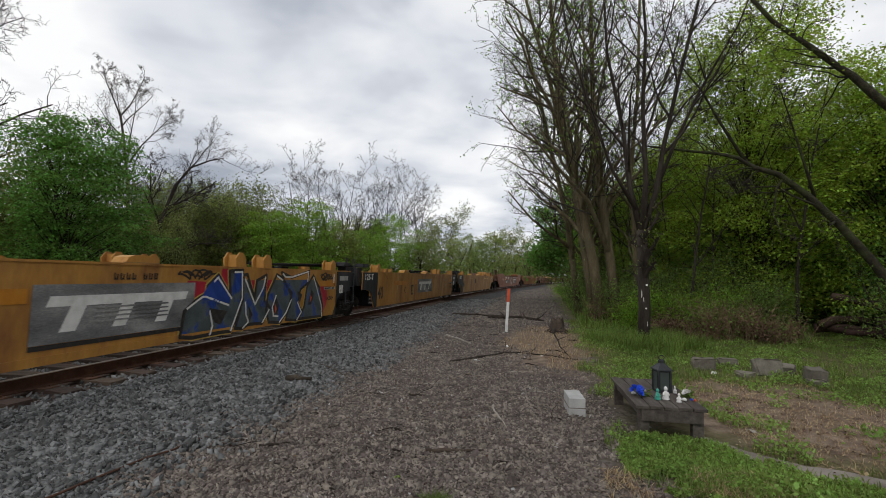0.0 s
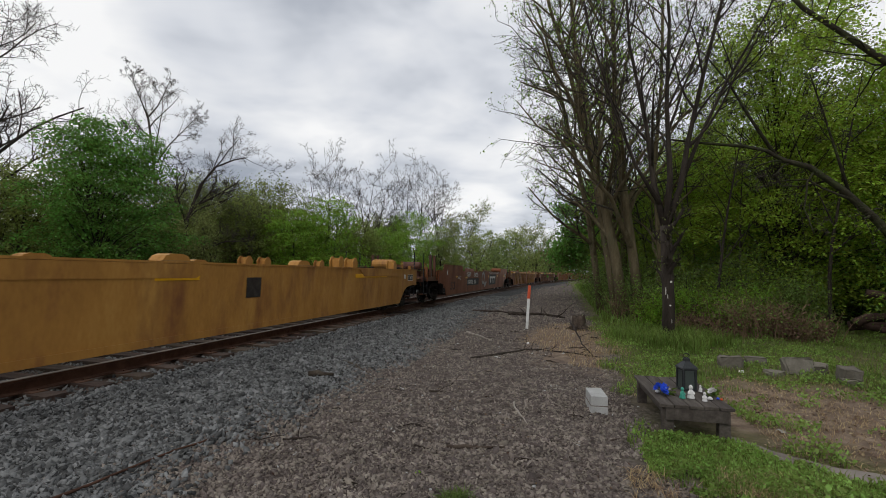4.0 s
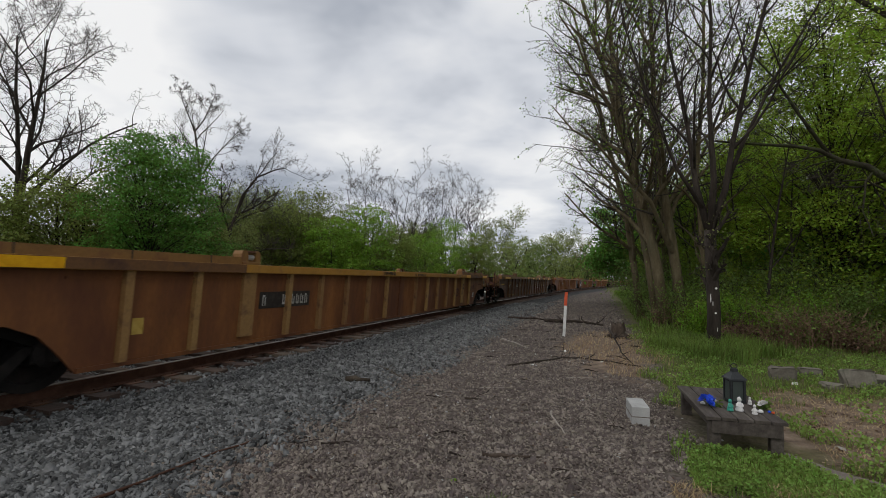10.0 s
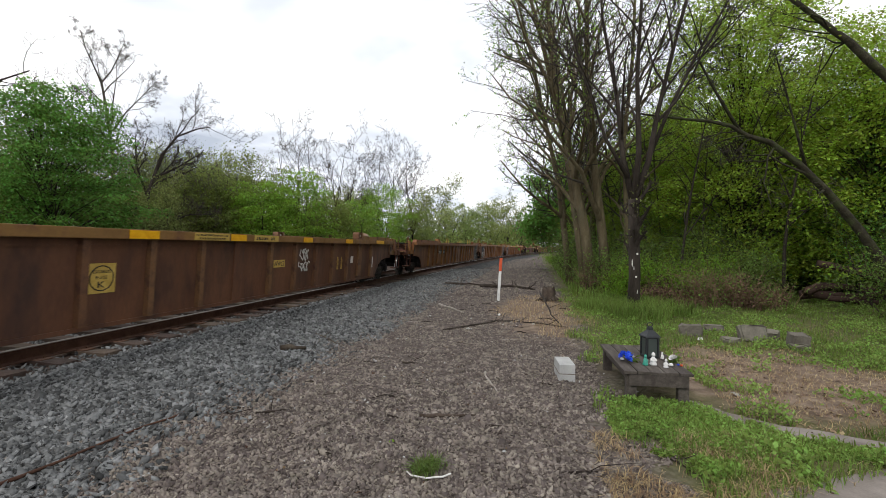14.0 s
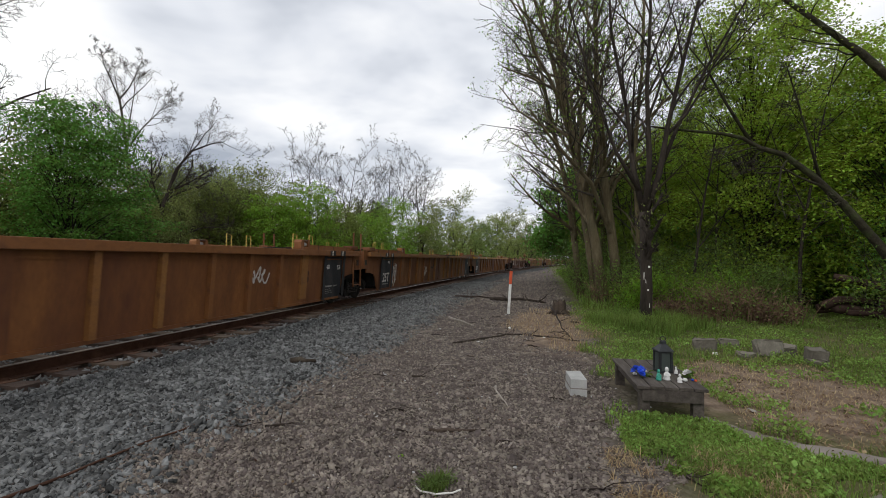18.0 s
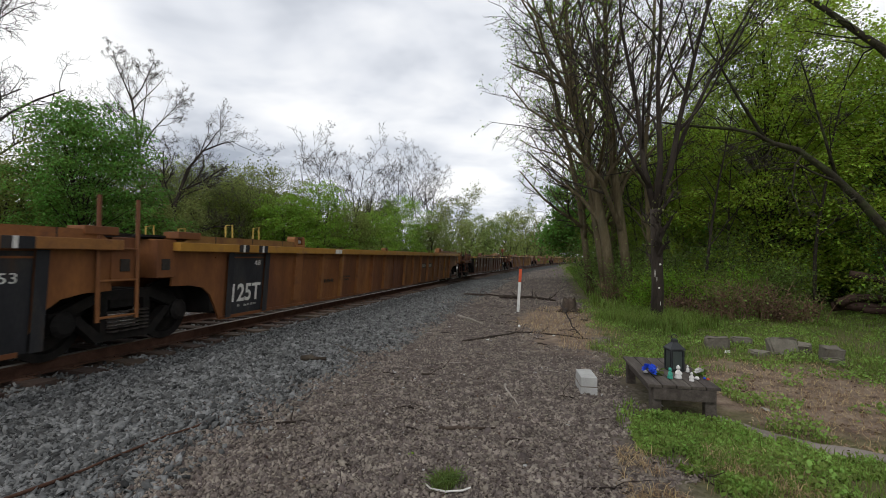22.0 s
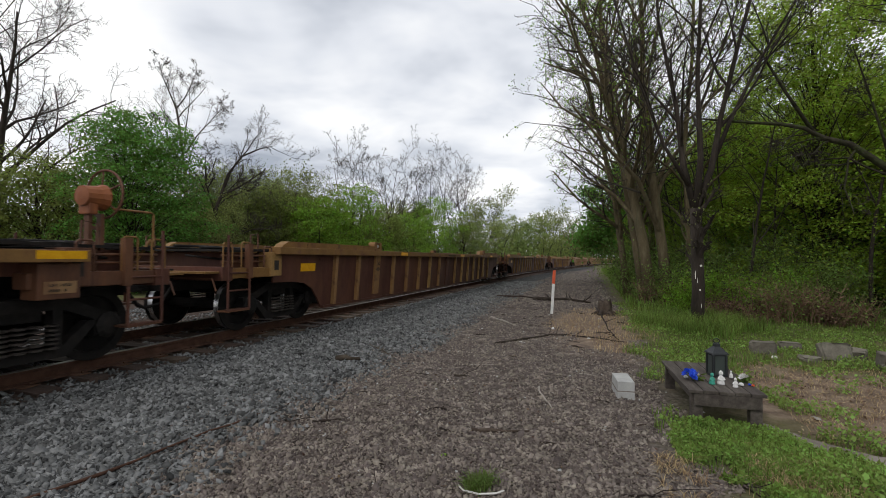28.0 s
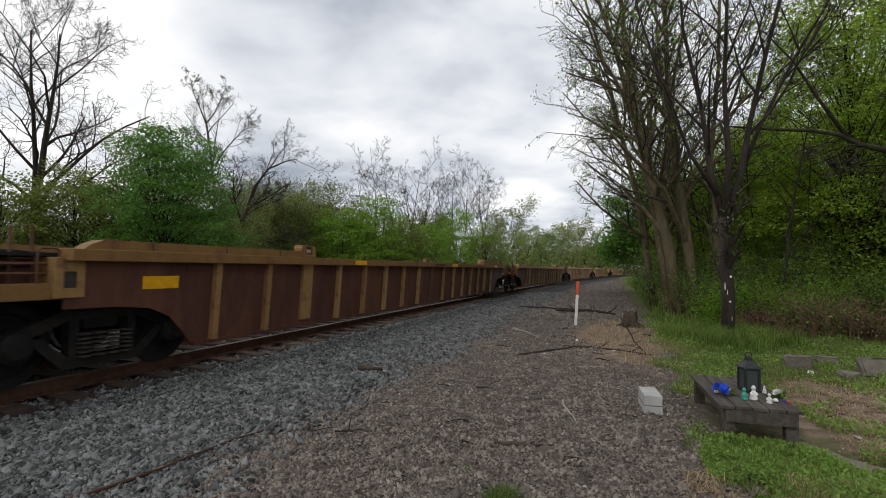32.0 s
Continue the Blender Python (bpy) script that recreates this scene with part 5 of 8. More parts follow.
    mark(c2, "orange_band", 19.3, 19.75, 0.94, 1.12, M_AMBERD, S, label="faded orange repainted band")
    mark(c2, "orange_band", 22.4, 22.7, 0.96, 1.12, M_AMBERD, S, label="faded orange repainted band")
    mark(c1, "orange_band", 2.2, 4.0, 0.92, 1.08, M_AMBERD, S, label="faded orange repainted band")
    scrawl(c1, 10.95, 11.6, 0.92, 1.08, M_RED, S, 6, 10, 0.012)
    scrawl(c1, 11.0, 11.55, 0.62, 0.74, M_INK, S, 7, 10, 0.012)
    # second yellow car
    word(c2, "40", 14.95, 15.45, 0.48, 0.90, M_INK, S, 0.0, 0.02)
    word(c2, "125-T", 13.75, 14.45, 1.12, 1.32, M_WHITE, S, 0.016, 0.02)
    logo(c2, 19.8, 22.3, 0.55, 1.15, S, M_PANEL, M_WHITE)
    word(c2, "C", 17.9, 18.1, 0.6, 0.82, M_INK, S)
    mark(c2, "dark_square", 18.8, 19.1, 0.5, 0.9, M_INK, S, label="dark painted square")
    word(c2, "X", 18.86, 19.04, 0.56, 0.84, M_STENCIL, S, 0.005)
    scrawl(c2, 24.9, 26.0, 0.98, 1.3, M_FAINT, S, 8, 12, 0.012)
    scrawl(c2, 25.1, 25.9, 0.62, 0.9, M_FAINT, S, 9, 12, 0.012)
    mark(c2, "stencil", 26.3, 27.1, 0.62, 0.78, M_OCH, S, "bars", n=5)
    mark(c2, "stencil", 26.3, 27.0, 0.86, 0.92, M_INK, S, "bars", n=6)
    # last yellow car
    word(c3, "40", 30.55, 31.1, 0.55, 0.97, M_INK, S, 0.0, 0.02)
    word(c3, "125-T", 29.4, 30.1, 1.12, 1.32, M_WHITE, S, 0.016, 0.02)
    mark(c3, "reflector", 33.2, 34.0, 1.12, 1.2, M_AMBER, S)
    mark(c3, "dark_square", 35.1, 35.5, 0.8, 1.15, M_INK, S)
    mark(c3, "orange_band", 39.5, 41.8, 1.12, 1.22, M_AMBER, S)
    mark(c3, "notice_plate", 43.45, 43.6, 1.06, 1.2, M_WHITE, S)
    mark(c3, "notice_plate", 43.85, 44.4, 0.98, 1.2, M_WHITE, S)
    mark(c3, "notice_face", 43.88, 44.37, 1.0, 1.18, M_INK, S, lift=0.005)
    for k in range(3):
        mark(c3, "stencil", 43.92 + 0.15 * k, 44.03 + 0.15 * k, 1.03, 1.15, M_GREYP, S, "bars", lift=0.010, n=2)
    # red car
    word(c4, "53", 50.0, 50.95, 0.46, 0.86, M_BRN, S, 0.0, 0.03)
    mark(c4, "notice_plate", 49.3, 49.45, 1.2, 1.42, M_WHITE, S)
    mark(c4, "reflector", 51.0, 51.35, 1.06, 1.14, M_AMBER, S)
    mark(c4, "reflector", 53.1, 53.6, 1.0, 1.09, M_AMBER, S)
    mark(c4, "number_panel", 53.5, 56.7, 0.60, 0.99, M_INK, S, label="dark panel of an unreadable number")
    mark(c4, "number_mark", 53.65, 56.55, 0.68, 0.91, M_WHITE, S, "bars", lift=0.005, n=10, label="row of plain white bars")
    scrawl(c4, 53.4, 54.6, 1.08, 1.36, M_WHITE, S, 11, 14, 0.018)
    scrawl(c4, 55.2, 56.6, 1.08, 1.34, M_WHITE, S, 12, 14, 0.018)
    scrawl(c4, 51.4, 52.1, 0.95, 1.25, M_WHITE, S, 13, 10, 0.013)
    ring = [(58.15 + 0.42 * math.cos(a), 0.98 + 0.34 * math.sin(a)) for a in [0.45 * k for k in range(14)]]
    loops(c4, "swirl", ring, 0.09, M_GREYP, S, 0.002, "grey spray-painted ring")
    loops(c4, "swirl", [(58.5, 0.75), (58.7, 0.55), (59.1, 0.55), (59.3, 0.72), (58.9, 0.62), (58.6, 0.42)], 0.07, M_GREYP, S, 0.003, "grey spray-painted tail")
    loops(c4, "swirl", [(58.15 + 0.53 * math.cos(a), 0.98 + 0.44 * math.sin(a)) for a in [0.45 * k for k in range(15)]], 0.02, M_INK, S, 0.004, "dark outline of a sprayed ring")
    logo(c4, 60.3, 63.0, 0.50, 1.22, S, M_INK, M_WHITE)
    mark(c4, "reflector", 59.95, 60.25, 1.03, 1.14, M_AMBER, S)
    mark(c4, "reflector", 63.7, 64.1, 1.04, 1.14, M_AMBER, S)
    loops(c4, "wave_line", [(60.1 + 0.1 * k, 1.30 + 0.05 * math.sin(0.95 * k)) for k in range(43)], 0.014, M_WHITE, S, 0.017, "wavy white sprayed line")
    mark(c4, "notice_plate", 67.6, 67.8, 1.12, 1.3, M_WHITE, S)
    mark(c4, "notice_plate", 68.0, 68.45, 1.0, 1.28, M_WHITE, S)
    mark(c4, "notice_face", 68.03, 68.42, 1.03, 1.25, M_INK, S, lift=0.005)
    mark(c4, "stencil", 66.2, 66.6, 1.24, 1.34, M_INK, S, "bars", n=3)
    mark(c4, "orange_band", 66.9, 67.5, 1.04, 1.12, M_AMBER, S)
    # ochre ribbed car
    mark(c5, "number_panel", 76.5, 77.9, 0.74, 1.02, M_INK)
    mark(c5, "number_mark", 76.55, 77.85, 0.79, 0.97, M_GREYP, what="bars", lift=0.005, n=10)
    mark(c5, "chord_stencil", 80.85, 81.55, 1.40, 1.49, M_INK, what="bars", lift=0.130, n=9)
    mark(c5, "chord_stencil", 82.95, 83.8, 1.40, 1.47, M_INK, what="bars", lift=0.130, n=8)
    word(c5, "53", 87.2, 87.95, 0.6, 0.92, M_BRN, bold=0.02)
    word(c5, "20", 88.26, 88.44, 1.0, 1.1, M_INK, lift=0.064)
    word(c5, "40", 88.26, 88.44, 0.86, 0.96, M_INK, lift=0.064)
    for a, b in ((72.2, 76.0), (88.52, 92.0)):
        mark(c5, "chord_cover", a, b, 1.382, 1.508, M_OCHC, lift=0.127, label="brown worn length of the top edge")
    for a, b in ((72.3, 73.4), (88.52, 89.1), (91.2, 92.0)):
        mark(c5, "chord_band", a, b, 1.385, 1.50, M_AMBER, lift=0.130, label="worn amber patch")
    mark(c5, "notice_plate", 90.02, 90.24, 0.5, 0.7, M_GREYP)
    mark(c5, "notice_print", 90.05, 90.2, 0.53, 0.58, M_INK, what="bars", lift=0.006, n=4)
    mark(c5, "faded_square", 89.65, 89.86, 0.82, 0.98, M_BRN2)
    mark(c5, "faded_square", 90.0, 90.2, 0.86, 1.04, M_BRN)
    mark(c5, "stencil", 90.9, 91.5, 1.02, 1.07, M_BRN2, what="bars", n=9)
    mark(c5, "notice_plate", 74.3, 74.45, 0.55, 0.75, M_STENCIL)
    # brown ribbed car
    for a, b in ((96.3, 97.6), (103.3, 103.8), (105.4, 105.85), (108.05, 108.5), (110.55, 111.05), (113.2, 114.0)):
        mark(c6, "reflector", a, b, 1.385, 1.50, M_AMBER, lift=0.130, label="amber reflective patch")
    mark(c6, "stencil_plate", 102.85, 103.25, 0.64, 1.02, M_STENCIL)
    c, mid = c6
    ringg = Geo()
    for k in range(20):
        a0, a1 = 0.314 * k, 0.314 * (k + 1)
        ringg.prism([(0.175 * math.cos(a0), 0.165 * math.sin(a0)), (0.175 * math.cos(a1), 0.165 * math.sin(a1)), (0.16 * math.cos(a1), 0.15 * math.sin(a1)), (0.16 * math.cos(a0), 0.15 * math.sin(a0))], 0, 0.003)
    flat_on(c, "stencil_ring", ringg, M_INK, 103.05 - mid, 0.83, lift=0.006)
    word(c6, "EXCEEDS", 102.93, 103.17, 0.895, 0.935, M_INK, lift=0.006)
    word(c6, "PLATE", 102.97, 103.13, 0.82, 0.86, M_INK, lift=0.006)
    word(c6, "K", 103.0, 103.1, 0.71, 0.79, M_INK, lift=0.006)
    mark(c6, "chord_plate", 104.5, 105.35, 1.385, 1.5, M_STENCIL, lift=0.130)
    word(c6, "NON-INTERCHANGE CAR", 104.54, 105.31, 1.45, 1.485, M_INK, lift=0.136)
    mark(c6, "chord_stencil", 104.54, 105.25, 1.4, 1.43, M_INK, what="bars", lift=0.136, n=12)
    mark(c6, "chord_plate", 106.1, 106.95, 1.385, 1.5, M_STENCIL, lift=0.130)
    mark(c6, "chord_stencil", 106.15, 106.9, 1.41, 1.47, M_INK, what="bars", lift=0.136, n=9)
    mark(c6, "stencil_plate", 107.05, 107.5, 0.79, 0.95, M_STENCIL)
    word(c6, "NW12", 107.08, 107.47, 0.82, 0.92, M_INK, lift=0.006)
    scrawl(c6, 108.15, 108.62, 0.92, 1.2, M_WHITE, "rib", 21, 10, 0.016)
    scrawl(c6, 108.15, 108.65, 0.62, 0.88, M_WHITE, "rib", 22, 10, 0.016)
    mark(c6, "number_mark", 99.98, 100.5, 0.84, 1.02, M_WHITE, what="bars", n=4)
    mark(c6, "number_mark", 100.75, 101.35, 0.84, 1.02, M_WHITE, what="bars", n=5)
    mark(c6, "stencil_plate", 100.75, 101.4, 0.68, 0.78, M_STENCIL)
    mark(c6, "stencil", 100.8, 101.35, 0.7, 0.76, M_INK, what="bars", lift=0.005, n=7)
    mark(c6, "stencil", 95.95, 96.75, 0.97, 1.05, M_STENCIL, what="bars", n=8)
    mark(c6, "notice_plate", 97.7, 97.95, 0.5, 0.73, M_WHITE)
    mark(c6, "stencil", 97.65, 98.45, 0.36, 0.42, M_STENCIL, what="bars", n=9)
    mark(c6, "stencil", 97.75, 98.45, 0.27, 0.32, M_STENCIL, what="bars", n=8)
    mark(c6, "stencil_band", 98.85, 99.3, 0.3, 0.4, M_STENCIL, label="yellow painted band")
    word(c6, "53", 97.68, 97.85, 1.05, 1.17, M_STENCIL)
    word(c6, "48", 98.25, 98.42, 1.05, 1.17, M_STENCIL)
    word(c6, "45", 98.88, 99.05, 1.05, 1.17, M_STENCIL)
    for k, (u_, z_) in enumerate(((97.8, 0.88), (98.16, 0.93))):
        seal = Geo().lathe([(0.01, 0), (0.1, 0.001), (0.1, 0.004), (0.01, 0.005)], 18, axis="x")
        flat_on(c6[0], "round_seal", seal, M_WHITE, u_ - c6[1], z_, label="round white painted seal")
        flat_on(c6[0], "seal_centre", Geo().lathe([(0.01, 0), (0.07, 0.001), (0.07, 0.003), (0.01, 0.004)], 14, axis="x"), M_INK if k else M_BRN2, u_ - c6[1], z_, lift=0.004)
    word(c6, "20", 99.7, 99.86, 1.08, 1.18, M_INK, lift=0.064)
    word(c6, "40", 99.7, 99.86, 0.95, 1.05, M_INK, lift=0.064)
    mark(c6, "stencil", 110.3, 110.7, 0.6, 0.95, M_STENCIL, what="bars", n=3)
    mark(c6, "notice_plate", 111.3, 111.5, 0.75, 0.95, M_WHITE)
    mark(c6, "notice_plate", 113.0, 113.3, 0.55, 0.9, M_WHITE)
    # three-pack
    word(c7, "20", 123.42, 123.58, 1.03, 1.12, M_INK, lift=0.064)
    word(c7, "40", 123.42, 123.58, 0.9, 0.99, M_INK, lift=0.064)
    mark(c7, "number_panel", 123.7, 125.3, 0.83, 1.06, M_INK)
    mark(c7, "number_mark", 123.78, 124.35, 0.87, 1.02, M_GREYP, what="bars", lift=0.005, n=4)
    mark(c7, "number_mark", 124.6, 125.25, 0.87, 1.02, M_GREYP, what="bars", lift=0.005, n=6)
    scrawl(c7, 133.9, 134.5, 0.72, 1.08, M_WHITE, "rib", 31, 9, 0.018)
    word(c7, "53", 135.7, 136.2, 0.68, 0.98, M_BRN, bold=0.02)
    for car, a, b in ((c7, 136.98, 138.0), (c8, 141.2, 142.15), (c8, 156.85, 157.9), (c9, 161.1, 162.0)):
        mark(car, "end_panel", a, b, 0.22, 1.31, M_BLK, label="black painted panel", lift=0.004)
        for e_ in (a - 0.06, b + 0.06):
            mark(car, "panel_rib", e_ - 0.07, e_ + 0.07, 0.22, 1.325, M_BLK, lift=0.05)
        for k in range(2):
            mark(car, "chord_band", a + 0.02 + 0.6 * k * (b - a), a + 0.32 * (b - a) + 0.6 * k * (b - a), 1.38, 1.508, M_BLK, lift=0.129)
            mark(car, "white_tick", a + 0.12 + 0.6 * k * (b - a), a + 0.17 + 0.6 * k * (b - a), 1.38, 1.508, M_WHITE, lift=0.135)
    for car, a in ((c7, 136.85), (c8, 156.72)):
        word(car, "48", a + 0.22, a + 0.4, 0.99, 1.1, M_WHITE, lift=0.012)
        word(car, "53", a + 0.85, a + 1.03, 0.97, 1.08, M_WHITE, lift=0.012)
        mark(car, "stencil", a + 0.22, a + 0.92, 0.525, 0.565, M_GREYP, what="bars", lift=0.010, n=12)
        for k in range(3):
            mark(car, "stencil", a + 0.25, a + 0.52 + 0.06 * k, 0.46 - 0.05 * k, 0.48 - 0.05 * k, M_GREYP, what="bars", lift=0.010, n=9)
    for car, a in ((c8, 141.2), (c9, 161.1)):
        word(car, "125T", a + 0.06, a + 0.84, 0.46, 0.78, M_WHITE, lift=0.012, bold=0.02)
        mark(car, "stencil", a + 0.2, a + 0.75, 0.37, 0.41, M_GREYP, what="bars", lift=0.010, n=6)
        word(car, "48", a + 0.62, a + 0.8, 1.1, 1.19, M_WHITE, lift=0.012)
    scrawl(c8, 142.3, 142.9, 0.35, 1.1, M_WHITE, "rib", 33, 14, 0.013)
    scrawl(c8, 146.5, 147.2, 0.5, 0.95, M_WHITE, "rib", 34, 12, 0.013)
    loops(c8, "dark_curve", [(147.5, 1.05), (147.8, 0.9), (148.2, 0.86), (148.45, 1.0)], 0.03, M_INK, "rib", 0.0, "dark sprayed curve")
    mark(c8, "faded_stencil", 150.75, 151.35, 0.75, 0.99, M_BRN2, what="bars", n=3)
    mark(c8, "chord_stencil", 150.6, 151.3, 1.40, 1.48, M_INK, what="bars", lift=0.130, n=8)
    word(c8, "53", 155.6, 156.1, 0.68, 0.98, M_BRN, bold=0.02)
    mark(c9, "stencil", 165.3, 165.9, 0.72, 0.77, M_INK, what="bars", n=9)
    mark(c9, "stencil", 165.35, 165.85, 0.64, 0.69, M_INK, what="bars", n=8)
    mark(c9, "stencil", 164.45, 164.95, 0.63, 0.72, M_INK, what="bars", n=7)
    mark(c9, "chord_plate", 164.7, 165.05, 1.39, 1.49, M_WHITE, lift=0.130)
    mark(c9, "number_panel", 172.7, 173.4, 0.82, 1.0, M_INK)
    mark(c9, "number_panel", 173.6, 174.35, 0.82, 1.0, M_INK)
    mark(c9, "number_mark", 172.75, 173.35, 0.85, 0.97, M_GREYP, what="bars", lift=0.005, n=4)
    mark(c9, "number_mark", 173.65, 174.3, 0.85, 0.97, M_GREYP, what="bars", lift=0.005, n=6)
    word(c9, "53", 175.85, 176.35, 0.62, 0.9, M_BRN, bold=0.02)
    word(c9, "20", 175.55, 175.71, 1.0, 1.09, M_INK, lift=0.064)
    word(c9, "40", 175.55, 175.71, 0.87, 0.96, M_INK, lift=0.064)
    mark(c9, "faded_square", 176.9, 177.1, 0.6, 0.8, M_INK)
    # short brown car
    mark(c10, "number_mark", 185.35, 186.2, 0.65, 0.83, M_WHITE, what="bars", n=4)
    mark(c10, "number_mark", 187.4, 189.9, 0.6, 0.78, M_GREYP, what="bars", n=8)
    mark(c10, "notice_plate", 185.5, 185.62, 0.95, 1.1, M_WHITE)
    for a, b in ((183.7, 184.9), (196.2, 196.9), (199.3, 199.8), (191.5, 192.2)):
        mark(c10, "reflector", a, b, 1.385, 1.5, M_AMBER, lift=0.130, label="amber reflective patch")
    c, mid = c10
    for sd in (1, -1):
        part("end_block", Geo().box(*sorted((sd * 1.2, sd * 1.44)), 199.37 - mid, 199.8 - mid, 0.82, 1.2, 0.01), M_BRN2, c)
    mark(c10, "sign_plate", 199.42, 199.75, 0.88, 1.01, M_TAN, lift=0.075)
    word(c10, "LIFT HERE", 199.47, 199.7, 0.955, 0.985, M_INK, lift=0.081)
    mark(c10, "sign_mark", 199.47, 199.68, 0.9, 0.93, M_INK, what="bars", lift=0.081, n=7)
    g = Geo()
    for k in range(9):
        y0 = 198.35 - mid + 0.07 * k
        z0 = 0.86 - 0.0035 * (20 - (k - 4) ** 2)
        g.tube([(1.42 + (0.01 if k % 2 else -0.01), y0, z0), (1.42 + (0.01 if k % 2 else -0.01), y0 + 0.085, z0)], 0.016, 5)
    part("chain", g, M_DRK, c)
    mark(c10, "chord_plate", 195.3, 195.7, 1.39, 1.49, M_WHITE, lift=0.130)
    mark(c10, "notice_plate", 196.35, 196.6, 0.75, 1.05, M_GREYP)
    mark(c10, "stencil_frame", 194.95, 195.25, 0.45, 0.85, M_STENCIL)
    mark(c10, "stencil_face", 194.98, 195.22, 0.5, 0.8, M_INK, lift=0.005)
    scrawl(c10, 195.85, 196.25, 0.9, 1.02, M_WHITE, "rib", 41, 9, 0.009)
    scrawl(c10, 197.3, 197.45, 0.7, 1.2, M_WHITE, "rib", 42, 8, 0.012)
    mark(c10, "stencil", 195.75, 196.4, 0.68, 0.73, M_STENCIL, what="bars", n=9)
    mark(c10, "stencil", 196.6, 197.1, 0.5, 0.66, M_STENCIL, what="bars", n=6)
    c, mid = c10
    by = 200.25 - mid
    stand = part("brake_stand", Geo().box(0.98, 1.06, by - 0.1, by - 0.05, 1.1, 1.82, 0.006).box(0.98, 1.06, by + 0.05, by + 0.1, 1.1, 1.8, 0.006).box(0.99, 1.05, by - 0.05, by + 0.05, 1.3, 1.34).box(0.99, 1.05, by - 0.05, by + 0.05, 1.6, 1.64).tube([(1.02, by - 0.3, 1.12), (1.02, by - 0.06, 1.5)], 0.025, 6).box(0.94, 1.1, by - 0.12, by + 0.12, 1.10, 1.14, 0.006), M_BRN2, c, "rusty brown brake stand")
    part("brake_housing", Geo().lathe([(0.05, -0.17), (0.12, -0.16), (0.13, -0.06), (0.14, 0.02), (0.165, 0.08), (0.165, 0.1), (0.05, 0.04)], 14, (1.02, by, 2.0), "y").box(0.93, 1.11, by - 0.13, by - 0.02, 1.78, 2.02, 0.015), M_RED, stand, "round rusty brake housing")
    wheel_ = Geo().tube([(0.3 * math.cos(a), 0, 0.3 * math.sin(a)) for a in [6.283 * k / 22 for k in range(23)]], 0.016, 6, False)
    for k in range(5):
        wheel_.tube([(0, -0.04, 0), (0.29 * math.cos(1.257 * k + 0.4), 0, 0.29 * math.sin(1.257 * k + 0.4))], 0.012, 5)
    part("brake_wheel", wheel_, M_BRN2, stand, "spoked brake wheel", at=pose(1.02, by + 0.12, 2.05))
    part("handrail", Geo().tube([(1.2, by + 0.1, 1.86), (1.2, by + 0.62, 1.86), (1.2, by + 0.66, 1.84), (1.2, by + 0.66, 1.1)], 0.016, 6).tube([(1.2, by + 0.35, 1.12), (1.2, by + 0.62, 1.5)], 0.02, 6), M_OCHD, c)
    # last brown cars
    for car, u_ in ((c11, 203.95), (c12, 228.1)):
        mark(car, "reflector", u_ + 0.1, u_ + 0.6, 1.0, 1.16, M_AMBER, label="amber reflective patch")
        for a, b in ((4.8, 5.3), (11.2, 11.8), (17.2, 17.7)):
            mark(car, "reflector", u_ + a, u_ + b, 1.395, 1.49, M_AMBER, lift=0.130, label="amber reflective patch")
        mark(car, "chord_stencil", u_ + 9.5, u_ + 10.5, 1.41, 1.47, M_INK, what="bars", lift=0.130, n=9)
    for u_ in (207.4, 220.0):
        word(c11, "20", u_ - 0.09, u_ + 0.09, 1.08, 1.18, M_INK, lift=0.064)
        word(c11, "40", u_ - 0.09, u_ + 0.09, 0.93, 1.03, M_INK, lift=0.064)
    return cars


CARS = build_train()


# ---------------------------------------------------------------- trees
def branch_line(rr, p, d, length, segs, wander, rise):
    pts = [p.copy()]
    for _ in range(segs):
        d = (d + Vector((rr.gauss(0, wander), rr.gauss(0, wander), rr.gauss(0, wander) + rise))).normalized()
        p = p + d * (length / segs)
        pts.append(p.copy())
    return pts


def along(pts, f):
    k = f * (len(pts) - 1)
    i = min(int(k), len(pts) - 2)
    return pts[i].lerp(pts[i + 1], k - i), (pts[i + 1] - pts[i]).normalized()


def grow(rr, stems, levels, kids, shrink, spread, wander, rise, start=0.3, thin=0.6, min_r=0.004):
    """Limbs out of stems, limbs out of limbs. stems: (points, radius at foot, radius at tip). Returns tubes by level, and the tips."""
    out, tips = [[(pts, r0, r1) for pts, r0, r1 in stems]], []
    for lv in range(levels):
        nxt = []
        for pts, r0, r1 in out[-1]:
            length = sum((b - a).length for a, b in zip(pts, pts[1:]))
            n = kids[lv] if isinstance(kids[lv], int) else max(2, round(kids[lv] * length))
            for k in range(n):
                f = start + (1 - start) * (k + rr.random()) / n
                p, d = along(pts, min(f, 0.999))
                side = d.orthogonal()
                side.rotate(Matrix.Rotation(rr.uniform(0, 6.283), 3, d))
                nd = (d * (1 - spread[lv]) + side.normalized() * spread[lv] + Vector((0, 0, 0.1))).normalized()
                ln_ = length * shrink[lv] * rr.uniform(0.6, 1.2) * (1.15 - 0.5 * f)
                rad = max(min_r, (r0 + (r1 - r0) * f) * thin)
                q = branch_line(rr, p, nd, ln_, 5 if lv == 0 else 4 if lv == 1 else 3, wander * (1 + 0.3 * lv), rise)
                nxt.append((q, rad, max(min_r * 0.7, rad * 0.3)))
                if lv == levels - 1:
                    tips.append(q)
        out.append(nxt)
    return out, tips


